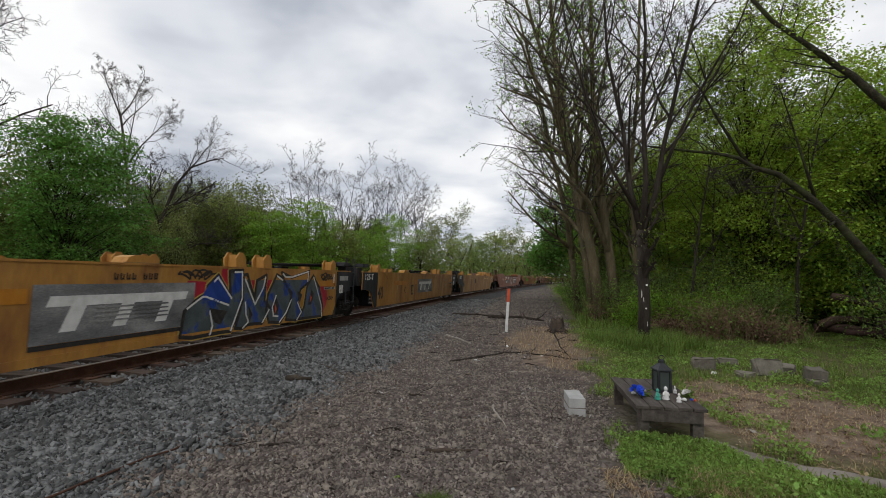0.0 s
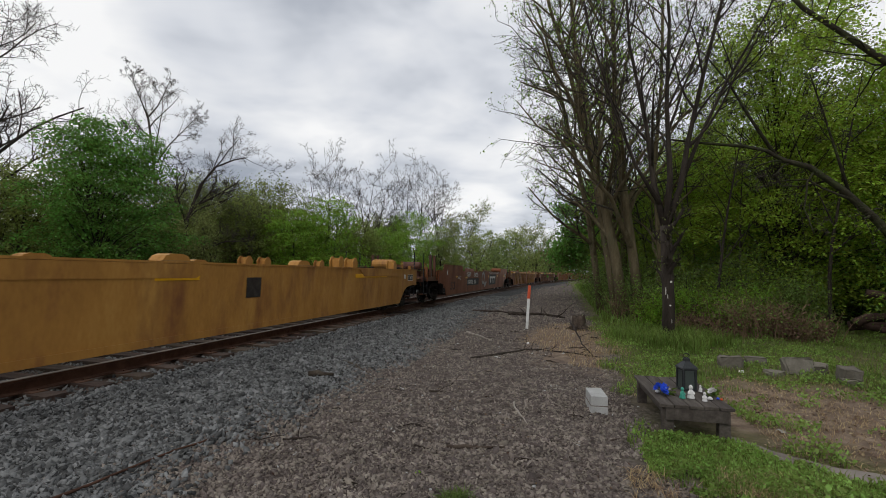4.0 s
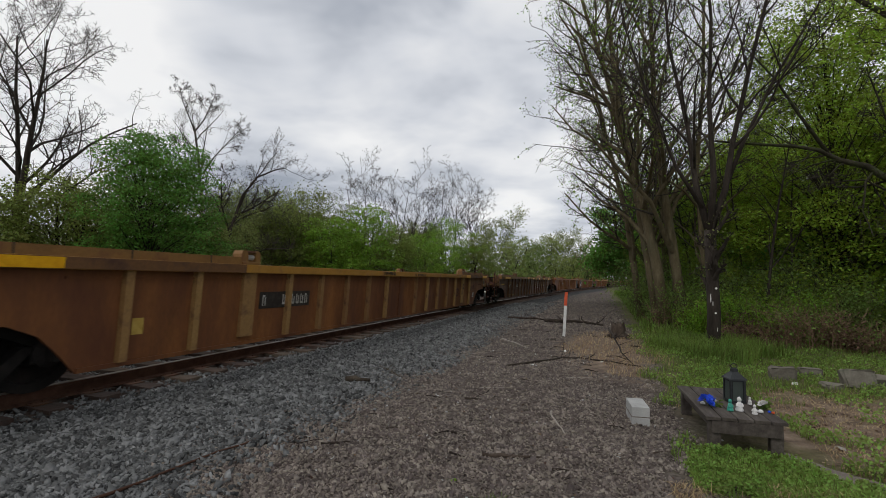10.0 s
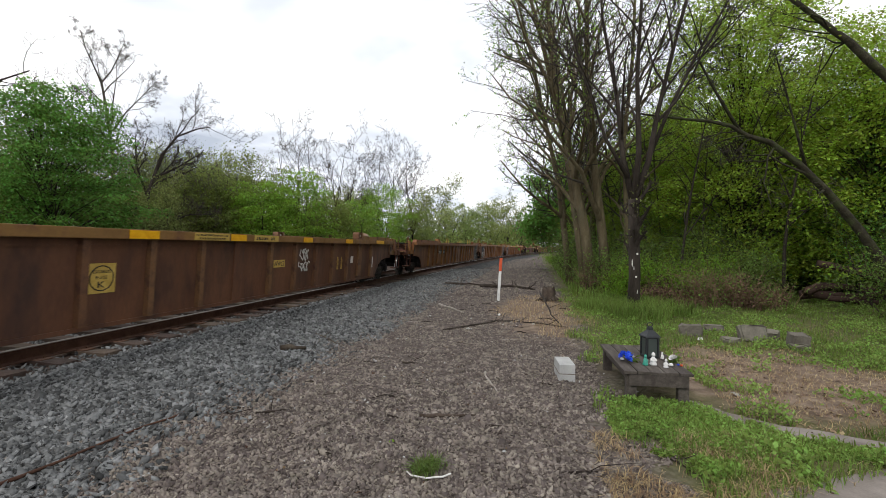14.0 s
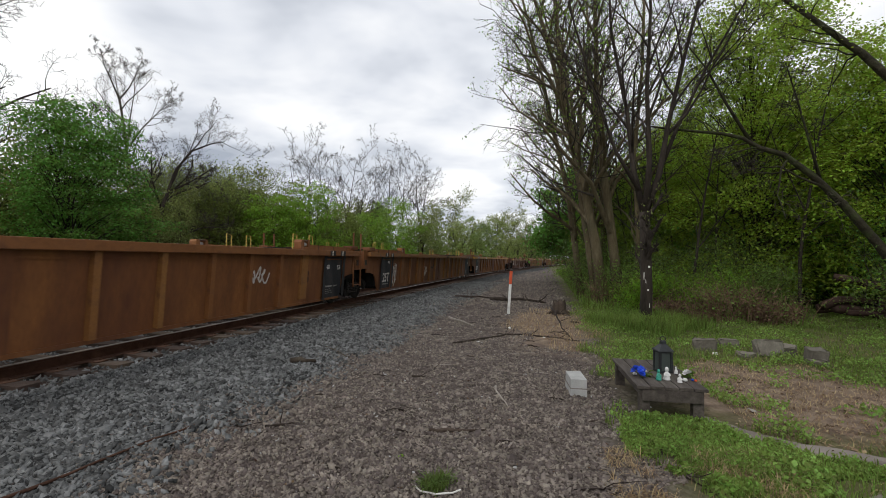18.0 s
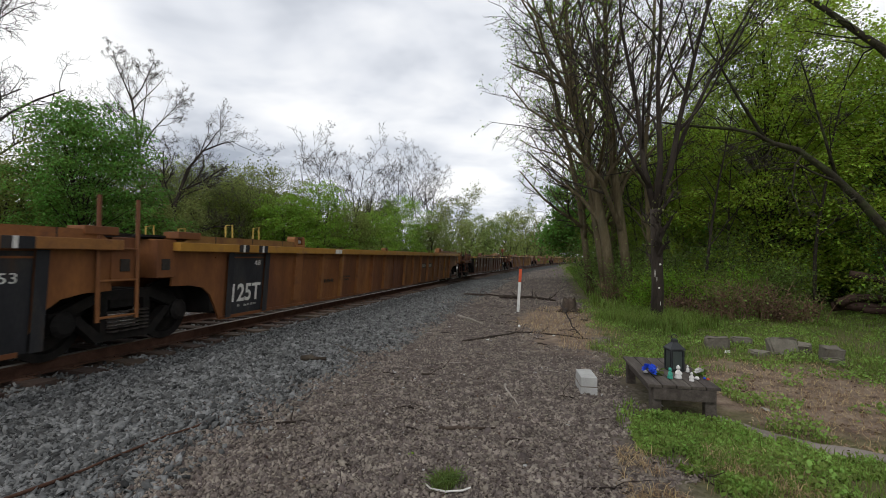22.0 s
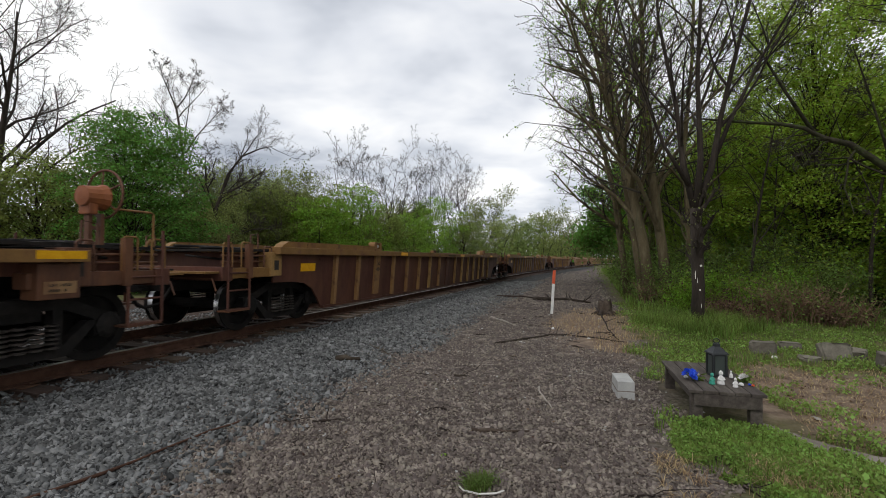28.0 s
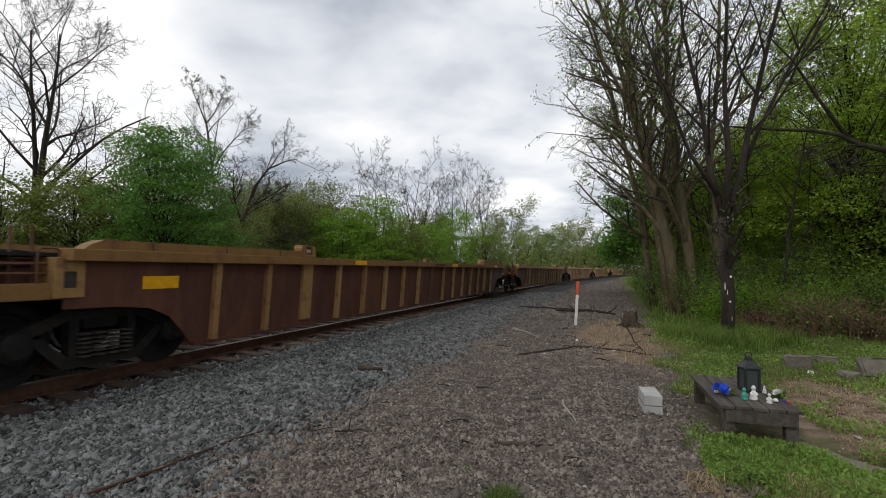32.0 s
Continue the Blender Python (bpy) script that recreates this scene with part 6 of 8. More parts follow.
def tubes(levels, sides):
    g = Geo()
    for lv, rows in enumerate(levels):
        for pts, r0, r1 in rows:
            n = len(pts)
            g.tube(pts, [r0 + (r1 - r0) * (i / (n - 1)) ** 0.8 for i in range(n)], sides[lv], cap=lv == 0)
    return g


def leaf_cloud(rng_, centres, per, spread_, size, droop=0.4):
    """Many small pointed leaves, each a folded pair of faces, round the given points."""
    c = np.repeat(np.asarray(centres, float), per, axis=0)
    n = len(c)
    c = c + rng_.normal(0, spread_, (n, 3)) * np.array([1, 1, 0.8])
    ax = rng_.normal(0, 1, (n, 3))
    ax[:, 2] -= droop
    ax /= np.linalg.norm(ax, axis=1, keepdims=True)
    up = rng_.normal(0, 0.7, (n, 3)) + np.array([0, 0, 1.0])
    sd = np.cross(ax, up)
    sd /= np.linalg.norm(sd, axis=1, keepdims=True) + 1e-9
    nm = np.cross(sd, ax)
    s = size * rng_.uniform(0.6, 1.35, (n, 1))
    base, tip = c, c + ax * s
    mid = c + ax * s * 0.45
    l, r_ = mid + sd * s * 0.36 + nm * s * 0.10, mid - sd * s * 0.36 + nm * s * 0.10
    v = np.stack([base, l, tip, r_], 1).reshape(-1, 3)
    k = 4 * np.arange(n)
    f = np.concatenate([np.stack([k, k + 1, k + 2], 1), np.stack([k, k + 2, k + 3], 1)])
    return v, f


def tree(name, label, at_, height, seed, stems=1, r0=0.16, lean_=(0, 0), levels=3, kids=(9, 7, 5), shrink=(0.42, 0.45, 0.5), spread=(0.5, 0.55, 0.6),
         wander=0.09, rise=0.03, start=0.3, bark=None, twig=None, leaf=None, leaves=0, leaf_size=0.1, leaf_spread=0.2, sides=(9, 6, 4, 3, 3), thin=0.6, lines=None, stem_wander=0.05, fork=0.0, leaf_from=0, min_r=0.004):
    rr = random.Random(seed)
    rg = np.random.default_rng(seed)
    st = []
    if lines:
        for pts, ra, rb in lines:
            st.append(([Vector(p) for p in pts], ra, rb))
    for k in range(0 if lines else stems):
        a = 6.283 * k / max(stems, 1) + rr.uniform(-0.4, 0.4)
        out = (0.16 if stems > 1 else 0.0) * rr.uniform(0.5, 1.2)
        d = Vector((lean_[0] + out * math.cos(a), lean_[1] + out * math.sin(a), 1)).normalized()
        p = Vector((0.16 * math.cos(a), 0.16 * math.sin(a), -0.15)) if stems > 1 else Vector((0, 0, -0.15))
        hh = height * rr.uniform(0.8, 1.0)
        pts = branch_line(rr, p, d, hh, 10, stem_wander, 0.02)
        st.append((pts, r0 * rr.uniform(0.75, 1.1), r0 * 0.12))
    lv, tips = grow(rr, st, levels, kids, shrink, spread, wander, rise, start, thin, min_r)
    ob = thing(name, label, "tree", pose(*at_))
    for stem_ in lv[0]:
        part("trunk", tubes([[stem_]], sides), bark or M_BARK, ob, smooth=True)
    tagged(part("limb_work", tubes([[], lv[1]], sides), bark or M_BARK, ob, smooth=True), kind="stuff")
    if levels > 1:
        tagged(part("twig_work", tubes([[]] * 2 + lv[2:], sides), twig or bark or M_BARK, ob, smooth=True), kind="stuff")
    if leaf:
        cs = [p for q in tips for p in q[leaf_from:]]
        per = max(1, round(leaves / max(1, len(cs))))
        if per * len(cs) > leaves * 1.5:
            cs = rr.sample(cs, max(1, leaves))
        v, f = leaf_cloud(rg, [tuple(p) for p in cs], per, leaf_spread, leaf_size)
        cr = new("crown", np_mesh("crown", v, f, leaf))
        cr.parent = ob
        tagged(cr, kind="stuff")
    return ob


def spray(rg, centres, per, flat_r, thick, size):
    """Leaves in flat sprays, drooping a little at the rim, as broad-leaved twigs carry them."""
    c = np.repeat(np.asarray(centres, float), per, axis=0)
    n = len(c)
    a, r_ = rg.uniform(0, 2 * np.pi, n), np.sqrt(rg.uniform(0, 1, n))
    rad = np.repeat(flat_r * rg.uniform(0.6, 1.3, len(centres)), per) * r_
    c = c + np.stack([rad * np.cos(a), rad * np.sin(a), rg.normal(0, thick, n) - 0.35 * rad * r_], 1)
    ax = np.stack([np.cos(a), np.sin(a), np.full(n, -0.55)], 1) + rg.normal(0, 0.55, (n, 3))
    ax /= np.linalg.norm(ax, axis=1, keepdims=True)
    sd = np.cross(ax, rg.normal(0, 0.45, (n, 3)) + np.array([0, 0, 1.0]))
    sd /= np.linalg.norm(sd, axis=1, keepdims=True) + 1e-9
    nm = np.cross(sd, ax)
    s = size * rg.uniform(0.6, 1.3, (n, 1))
    mid = c + ax * s * 0.45
    v = np.stack([c, mid + sd * s * 0.4 + nm * s * 0.08, c + ax * s, mid - sd * s * 0.4 + nm * s * 0.08], 1).reshape(-1, 3)
    k = 4 * np.arange(n)
    return v, np.concatenate([np.stack([k, k + 1, k + 2], 1), np.stack([k, k + 2, k + 3], 1)])


def leafy_tree(name, label, at_, height, width, seed, leaf, leaves, size, base=0.12, clumps=90, r0=0.15, bark=None, flat=0.2, top=0.62, uneven=0.25, stems=1):
    """A tree in leaf: trunk, limbs that reach out to clumps on an uneven dome, and flat sprays of leaves on each clump."""
    rr, rg = random.Random(seed), np.random.default_rng(seed)
    ob = thing(name, label, "tree", pose(*at_))
    trunks = []
    for k in range(stems):
        a = 6.283 * k / stems + seed
        o = 0.0 if stems == 1 else 0.12 * width
        trunks.append(branch_line(rr, Vector((0.3 * o * math.cos(a), 0.3 * o * math.sin(a), -0.2)), Vector((0.14 * math.cos(a) * (stems > 1), 0.14 * math.sin(a) * (stems > 1), 1)), height * rr.uniform(0.8, 0.92), 9, 0.05, 0.02))
        part("trunk", Geo().tube(trunks[-1], [r0 * (1 - 0.09 * i) for i in range(10)], 8), bark or M_BARKD, ob, smooth=True)
    bump = [rr.uniform(1 - uneven, 1 + uneven) for _ in range(13)]
    g, centres = Geo(), []
    for k in range(clumps):
        f = base + (1 - base) * ((k + rr.random()) / clumps)
        a = k * 2.399 + rr.uniform(-0.5, 0.5)
        lo = min(1.0, 0.55 + 0.45 * (f - base) / max(0.01, top * 0.6 - base)) if f < top * 0.6 else 1.0
        prof = lo if f < top else math.sqrt(max(0.02, 1 - ((f - top) / (1.02 - top)) ** 2))
        q = (a / 6.283 * 7 + f * 9) % 13
        i = int(q)
        edge_ = width * prof * (bump[i] * (1 - q % 1) + bump[(i + 1) % 13] * (q % 1)) * rr.choice((1.0, 1.0, 0.86, 0.62))
        c = Vector((edge_ * math.cos(a), edge_ * math.sin(a), f * height))
        centres.append(c)
        st = trunks[k % stems]
        p, d = along(st, min(0.98, max(0.08, f * 0.82 - 0.1)))
        m_ = p.lerp(c, 0.5) + Vector((rr.gauss(0, 0.1), rr.gauss(0, 0.1), 0.08 * edge_)) * min(1.5, width * 0.4)
        rb = max(0.012, r0 * 0.32 * (1.1 - f))
        pts = [p, p.lerp(m_, 0.5) + Vector((0, 0, 0.04 * edge_)), m_, m_.lerp(c, 0.5), c]
        g.tube(pts, [rb, rb * 0.8, rb * 0.6, rb * 0.4, rb * 0.2], 4, False)
        for _ in range(3):
            t_, dd = along(pts, rr.uniform(0.55, 0.98))
            e_ = t_ + Vector((rr.gauss(0, 1), rr.gauss(0, 1), rr.gauss(0, 0.4))) * width * flat
            g.tube([t_, t_.lerp(e_, 0.5) + Vector((0, 0, 0.04)), e_], [rb * 0.35, rb * 0.25, rb * 0.12], 3, False)
            centres.append(e_)
    tagged(part("limb_work", g, bark or M_BARKD, ob, smooth=True), kind="stuff")
    v, f = spray(rg, [tuple(c) for c in centres], max(1, leaves // len(centres)), width * flat * 1.15, width * flat * 0.22, size)
    tagged(part("crown", np_mesh("crown", v, f, leaf), None, ob), kind="stuff")
    return ob


def toward(az, dist):
    a = radians(az)
    return (dist * math.sin(a), dist * math.cos(a), ground_z(dist * math.sin(a), dist * math.cos(a)))


# tree line beyond the track
def left_wood():
    bare = dict(levels=4, kids=(9, 7, 5, 4), shrink=(0.45, 0.48, 0.5, 0.5), spread=(0.5, 0.55, 0.6, 0.65), bark=M_BARKD, twig=M_BARKD, start=0.25, min_r=0.0095)
    tree("bare_tree", "tall bare dark tree behind the tracks", toward(-60.5, 33), 14.2, 11, r0=0.3, stems=2, wander=0.13, **{**bare, "kids": (11, 8, 6, 4), "start": 0.3})
    leafy_tree("maple_tree", "broad green maple in full leaf beyond the track", toward(-49.6, 26), 8.5, 2.75, 12, M_LEAF, 56000, 0.11, base=0.06, clumps=120, r0=0.18, flat=0.19, top=0.5, uneven=0.2)
    leafy_tree("green_tree", "olive-green spring tree beyond the track", toward(-56.5, 29), 6.6, 2.9, 13, M_LEAFO, 22000, 0.12, base=0.06, clumps=90, r0=0.14, flat=0.2, top=0.5, stems=2)
    leafy_tree("green_tree", "olive-green spring tree beyond the track", toward(-63, 30), 6.0, 3.0, 113, M_LEAFO, 20000, 0.12, base=0.06, clumps=90, r0=0.14, flat=0.2, top=0.5, stems=2)
    tall = [([(0, 0, -0.2), (-0.05, 0, 3.5), (-0.1, 0, 6.7), (-0.47, 0, 10.1), (-0.87, 0, 12.4)], 0.15, 0.075), ([(-0.87, 0, 12.3), (-1.3, 0, 13.3), (-1.8, 0.2, 14.4), (-2.1, 0.3, 15.6)], 0.065, 0.02),
            ([(-0.87, 0, 12.3), (-0.3, 0.1, 13.2), (0.1, 0.2, 14.2), (0.5, 0.3, 15.4)], 0.06, 0.02), ([(-0.15, 0, 9.2), (0.6, 0.3, 10.6), (1.6, 0.5, 11.9), (2.6, 0.6, 13.2)], 0.06, 0.02), ([(-0.5, 0, 10.3), (-1.4, 0.2, 10.9), (-2.3, 0.3, 11.6)], 0.06, 0.02)]
    tree("bare_tree", "slender bare tree with a forked dark crown", toward(-45.3, 38), 14.6, 14, lines=tall, wander=0.14, **{**bare, "kids": (8, 6, 5, 4), "start": 0.35, "shrink": (0.42, 0.52, 0.55, 0.6), "min_r": 0.0085, "bark": M_BARKT, "twig": M_BARKT}).matrix_basis = pose(*toward(-45.3, 38), 0, 0, 45) @ Matrix.Diagonal((0.9, 0.9, 0.99, 1))
    dark = [([(-1.0, 0, -0.2), (-0.9, 0, 2.6), (-0.6, 0, 5.4), (0.1, 0, 7.8), (1.0, 0.1, 9.2), (2.2, 0.2, 9.9), (3.1, 0.3, 10.2)], 0.16, 0.03), ([(-0.7, 0, 5.0), (-1.3, 0.2, 7.0), (-1.4, 0.3, 9.2)], 0.08, 0.025), ([(-0.9, 0, 2.2), (0.3, -0.2, 3.2), (1.8, -0.3, 3.9), (3.4, -0.3, 4.0)], 0.09, 0.03), ([(-0.4, 0, 6.2), (0.9, 0.2, 7.0), (2.4, 0.3, 8.2)], 0.09, 0.03)]
    tree("bare_tree", "wide dark bare tree leaning over shrubs", toward(-41.5, 33), 10.5, 15, lines=dark, wander=0.18, **{**bare, "kids": (9, 7, 5, 4), "start": 0.25, "shrink": (0.36, 0.52, 0.56, 0.6), "min_r": 0.0085, "twig": M_BARKT}).matrix_basis = pose(*toward(-41.5, 33), 0, 0, 41) @ Matrix.Diagonal((0.9, 0.9, 0.9, 1))
    brown = {**bare, "bark": M_BARK, "twig": M_TWIG, "kids": (7, 5, 4, 3), "min_r": 0.011}
    for az, d, h_, sd in ((-44.5, 36, 7.2, 116), (-42.2, 37, 7.6, 117), (-39.8, 38, 7.8, 118), (-37.0, 38, 7.4, 119)):
        tree("thicket_tree", "brown twiggy thicket tree with first leaves", toward(az, d), h_, sd, r0=0.09, stems=5, leaf=M_LEAFB, leaves=6000, leaf_size=0.1, leaf_spread=0.35, **brown)
    tree("thicket_tree", "brown twiggy thicket tree with first leaves", toward(-38.5, 36), 6.8, 16, r0=0.08, stems=4, leaf=M_LEAFO, leaves=5000, leaf_size=0.1, leaf_spread=0.35, **brown)
    tree("thicket_tree", "brown twiggy thicket tree with first leaves", toward(-35.0, 41), 8.0, 17, r0=0.08, stems=4, leaf=M_LEAFO, leaves=5000, leaf_size=0.1, leaf_spread=0.35, **brown)
    tree("bare_tree", "thin bare tree rising over green shrubs", toward(-28.6, 48), 12.2, 19, r0=0.13, stems=2, **{**bare, "start": 0.45, "kids": (8, 5, 4, 3), "min_r": 0.013, "twig": M_BARKT})
    tree("bare_tree", "thin leaning bare tree over green shrubs", toward(-24.6, 50), 12.6, 20, r0=0.14, stems=2, lean_=(0.05, 0), **{**bare, "start": 0.4, "kids": (8, 5, 4, 3), "min_r": 0.013, "twig": M_BARKT})
    tree("thicket_tree", "grey twiggy tree with a rounded bare crown", toward(-22.0, 50), 11.0, 21, r0=0.13, stems=3, **{**bare, "start": 0.3, "kids": (8, 5, 4, 3), "min_r": 0.013, "twig": M_BARKT})
    tree("bare_tree", "group of thin bare poles above green trees", toward(-17.8, 58), 13.8, 25, r0=0.12, stems=4, **{**bare, "start": 0.45, "kids": (8, 5, 4, 3), "min_r": 0.013, "twig": M_BARKT})
    tree("bare_tree", "group of thin bare poles above green trees", toward(-14.2, 62), 13.6, 26, r0=0.12, stems=4, **{**bare, "start": 0.4, "kids": (8, 5, 4, 3), "min_r": 0.013, "twig": M_BARKT})
    for az, d, h_, w_, lf, n, sd in ((-31.3, 36, 6.2, 2.6, M_LEAFY, 17000, 18), (-27.2, 38, 7.6, 2.2, M_LEAFY, 13000, 22), (-33.4, 40, 7.6, 2.2, M_LEAFO, 9000, 23), (-23.6, 42, 6.0, 2.4, M_LEAFO, 12000, 24), (-17.4, 52, 8.6, 2.9, M_LEAFY, 16000, 30),
                                     (-20.5, 46, 6.2, 2.6, M_LEAFY, 12000, 32), (-14.0, 56, 7.0, 2.8, M_LEAFO, 12000, 33), (-36.6, 37, 6.0, 2.4, M_LEAFO, 9000, 34), (-40.5, 36, 5.4, 2.4, M_LEAFO, 9000, 35), (-29.3, 42, 8.4, 2.0, M_LEAFO, 8000, 36), (-44.0, 34, 4.6, 2.2, M_LEAFO, 9000, 37)):
        leafy_tree("young_tree", "young tree with fresh yellow-green leaves" if lf is M_LEAFY else "half-leafed olive-green tree beyond the track", toward(az, d), h_, w_, sd, lf, n, 0.14, base=0.1, clumps=56, r0=0.09, flat=0.22, top=0.45, uneven=0.35, stems=2)
    # receding line, built from a few kinds and repeated
    a = leafy_tree("young_tree", "spring-green tree in the receding line of trees", toward(-20.0, 62), 9.0, 3.2, 27, M_LEAFH, 9000, 0.22, clumps=60, top=0.5, uneven=0.3)
    b = tree("hazy_tree", "half-leafed grey-green tree in the far line of trees", toward(-11.2, 78), 11.8, 28, r0=0.16, stems=2, leaf=M_BUD, leaves=6000, leaf_size=0.24, leaf_spread=0.5, **{**bare, "kids": (9, 6, 4, 3)})
    c = leafy_tree("young_tree", "pale yellow-green tree in the receding line of trees", toward(-8.8, 84), 9.8, 3.0, 29, M_LEAFB, 7000, 0.22, clumps=60, top=0.5, uneven=0.35, stems=3)
    rr = random.Random(77)
    spots = [(-6.6, 92, 1.05), (-5.0, 100, 1.1), (-3.4, 105, 1.0), (-1.9, 118, 1.0), (-0.6, 128, 0.95), (0.6, 140, 0.95), (0.2, 165, 0.9), (4.6, 190, 0.9),
             (-13.0, 70, 0.75), (-15.8, 66, 0.7), (-9.8, 70, 0.7), (-21.5, 60, 0.72), (-23.5, 56, 0.7), (-26.0, 54, 0.75), (-29.5, 50, 0.75), (-32.0, 46, 0.75), (-36.0, 42, 0.65), (-39.5, 40, 0.65), (-43.5, 42, 0.62), (-47.5, 44, 0.6), (-52, 42, 0.6), (-56, 40, 0.6), (-61, 38, 0.62), (-65, 36, 0.65), (-70, 34, 0.7),
             (-50.6, 31, 0.55), (-46, 46, 0.8), (-43, 47, 0.8), (-40.2, 48, 0.82), (-37.4, 48, 0.8), (-34.5, 48, 0.75), (-7.5, 76, 0.62), (-4.2, 88, 0.6), (-2.4, 96, 0.6), (-0.9, 106, 0.6), (-12, 60, 0.5), (-18.5, 48, 0.45), (-34, 36, 0.42), (-41, 31, 0.4), (-45, 30, 0.42), (-49, 30, 0.45), (-54, 32, 0.5)]
    for k, (az, d, s) in enumerate(spots):
        p = toward(az, d)
        copy_thing((a, b, c)[(k * 2 + k // 3) % 3], Matrix.Translation(p) @ Matrix.Rotation(rr.uniform(0, 6.28), 4, "Z") @ Matrix.Scale(s * rr.uniform(0.92, 1.08), 4))


left_wood()


# wood beside the gravel
def right_wood():
    bare = dict(bark=M_BARKD, twig=M_BARKD)
    x0, y0 = 2.47, 11.5
    # the dark tree with pale marks: one short trunk, then several steep leaders
    def line(*pts):
        return [Vector(p) for p in pts]
    lead = [(line((0, 0, -0.2), (0.03, 0, 0.8), (0.0, 0, 1.9), (-0.02, 0, 2.6)), 0.145, 0.115),
            (line((-0.02, 0, 2.5), (-0.25, 0.1, 3.6), (-0.4, 0.1, 5.0), (-0.75, 0.2, 7.0), (-0.9, 0.3, 10.5)), 0.085, 0.02),
            (line((-0.02, 0, 2.5), (0.06, -0.1, 3.7), (0.0, -0.1, 5.4), (0.1, 0.0, 7.4), (-0.1, 0.1, 11.0)), 0.085, 0.02),
            (line((0.0, 0, 2.6), (0.32, 0.1, 3.5), (0.5, 0.1, 4.6), (0.85, 0.1, 6.2), (1.45, 0.2, 8.6), (1.9, 0.2, 10.6)), 0.085, 0.02),
            (line((0.3, 0.1, 3.5), (0.75, 0.3, 4.6), (1.4, 0.4, 6.0), (2.3, 0.5, 7.6), (3.0, 0.5, 9.4)), 0.055, 0.012),
            (line((-0.15, 0, 3.1), (-0.7, -0.2, 4.0), (-1.2, -0.3, 5.4), (-1.7, -0.3, 7.2), (-2.0, -0.4, 9.0)), 0.05, 0.012)]
    t = tree("bare_tree", "dark bare tree with pale scars on its trunk", (x0, y0, ground_z(x0, y0)), 10, 31, lines=lead, levels=4, kids=(9, 6, 5, 4), shrink=(0.32, 0.45, 0.5, 0.5), spread=(0.45, 0.55, 0.6, 0.6), start=0.3, wander=0.12, min_r=0.005, leaf=M_BUD, leaves=900, leaf_size=0.05, leaf_spread=0.08, **bare)
    for x_, z, w, k in ((0.05, 1.33, 0.026, 1.0), (0.03, 0.80, 0.022, 1.0), (-0.06, 1.12, 0.011, 9.0), (-0.02, 1.0, 0.008, 7.0), (0.06, 0.45, 0.007, 8.0)):
        part("pale_scar", Geo().lathe([(0.002, 0), (w, 0.004), (w * 0.7, 0.012), (0.002, 0.014)], 7, (0, 0, 0), "y"), M_WHITE, t, "pale scar on the bark", at=pose(x_, -0.142, z) @ Matrix.Diagonal((1, 1, k, 1)))
    # clump of tall trunks leaning over the gravel
    for k, (bx, by, pts, ra, sd) in enumerate(((2.2, 16.2, ((0, 0, -0.2), (-0.28, 0, 2.06), (-0.66, 0, 3.95), (-1.15, 0, 6.1), (-1.49, 0, 8.4), (-1.65, 0, 10.4), (-1.9, 0, 14.5)), 0.2, 41), (2.05, 16.6, ((0, 0, -0.2), (-0.31, 0, 2.07), (-0.7, 0, 4.65), (-1.21, 0, 6.9), (-1.68, 0, 9.0), (-2.2, 0, 10.7), (-3.0, 0.2, 14.0)), 0.16, 42),
                                               (2.75, 16.4, ((0, 0, -0.2), (-0.26, 0, 2.06), (-0.57, 0, 4.57), (-0.79, 0, 7.06), (-0.86, 0, 10.2), (-0.9, 0, 15.0)), 0.2, 44), (1.75, 19.0, ((0, 0, -0.2), (-0.29, 0, 2.16), (-0.54, 0, 4.1), (-1.2, 0, 6.95), (-1.6, 0, 8.9), (-2.5, 0.1, 12.5)), 0.15, 43),
                                               (3.35, 16.9, ((0, 0, -0.2), (0.05, 0, 2.2), (-0.1, 0, 5.0), (0.15, 0, 8.0), (0.3, 0.1, 13.0)), 0.11, 48), (2.5, 20.5, ((0, 0, -0.2), (-0.3, 0, 3.0), (-0.9, 0, 7.0), (-1.9, 0.1, 13.0)), 0.17, 45), (2.95, 21.5, ((0, 0, -0.2), (-0.1, 0, 4.0), (-0.6, 0, 9.0), (-0.9, 0, 14.0)), 0.16, 46), (2.7, 25.0, ((0, 0, -0.2), (-0.4, 0, 4.0), (-1.2, 0, 9.0), (-1.9, 0, 13.0)), 0.16, 47))):
        tree("tall_tree", "tall slender tree leafing out, leaning over the gravel", (bx, by, ground_z(bx, by)), 14, sd, lines=[(pts, ra, 0.04)], levels=4, kids=(18, 6, 5, 3), shrink=(0.29, 0.52, 0.52, 0.5), spread=(0.55, 0.55, 0.6, 0.6), start=0.2, wander=0.14, min_r=0.006, bark=M_BARK, twig=M_BARKT, leaf=M_LEAFY, leaves=2800, leaf_size=0.07, leaf_spread=0.1)
    for bx, by, sc in ((2.4, 30, 0.86), (4.2, 33, 0.9), (6.3, 43, 1.0)):
        tree("green_tree", "dense green tree beside the gravel", (bx, by, ground_z(bx, by)), 7.5 * sc, int(by), r0=0.14, kids=(16, 7, 5), shrink=(0.47, 0.5, 0.5), spread=(0.7, 0.6, 0.6), start=0.3, leaf=M_LEAF, leaves=15000, leaf_size=0.17, leaf_spread=0.32)
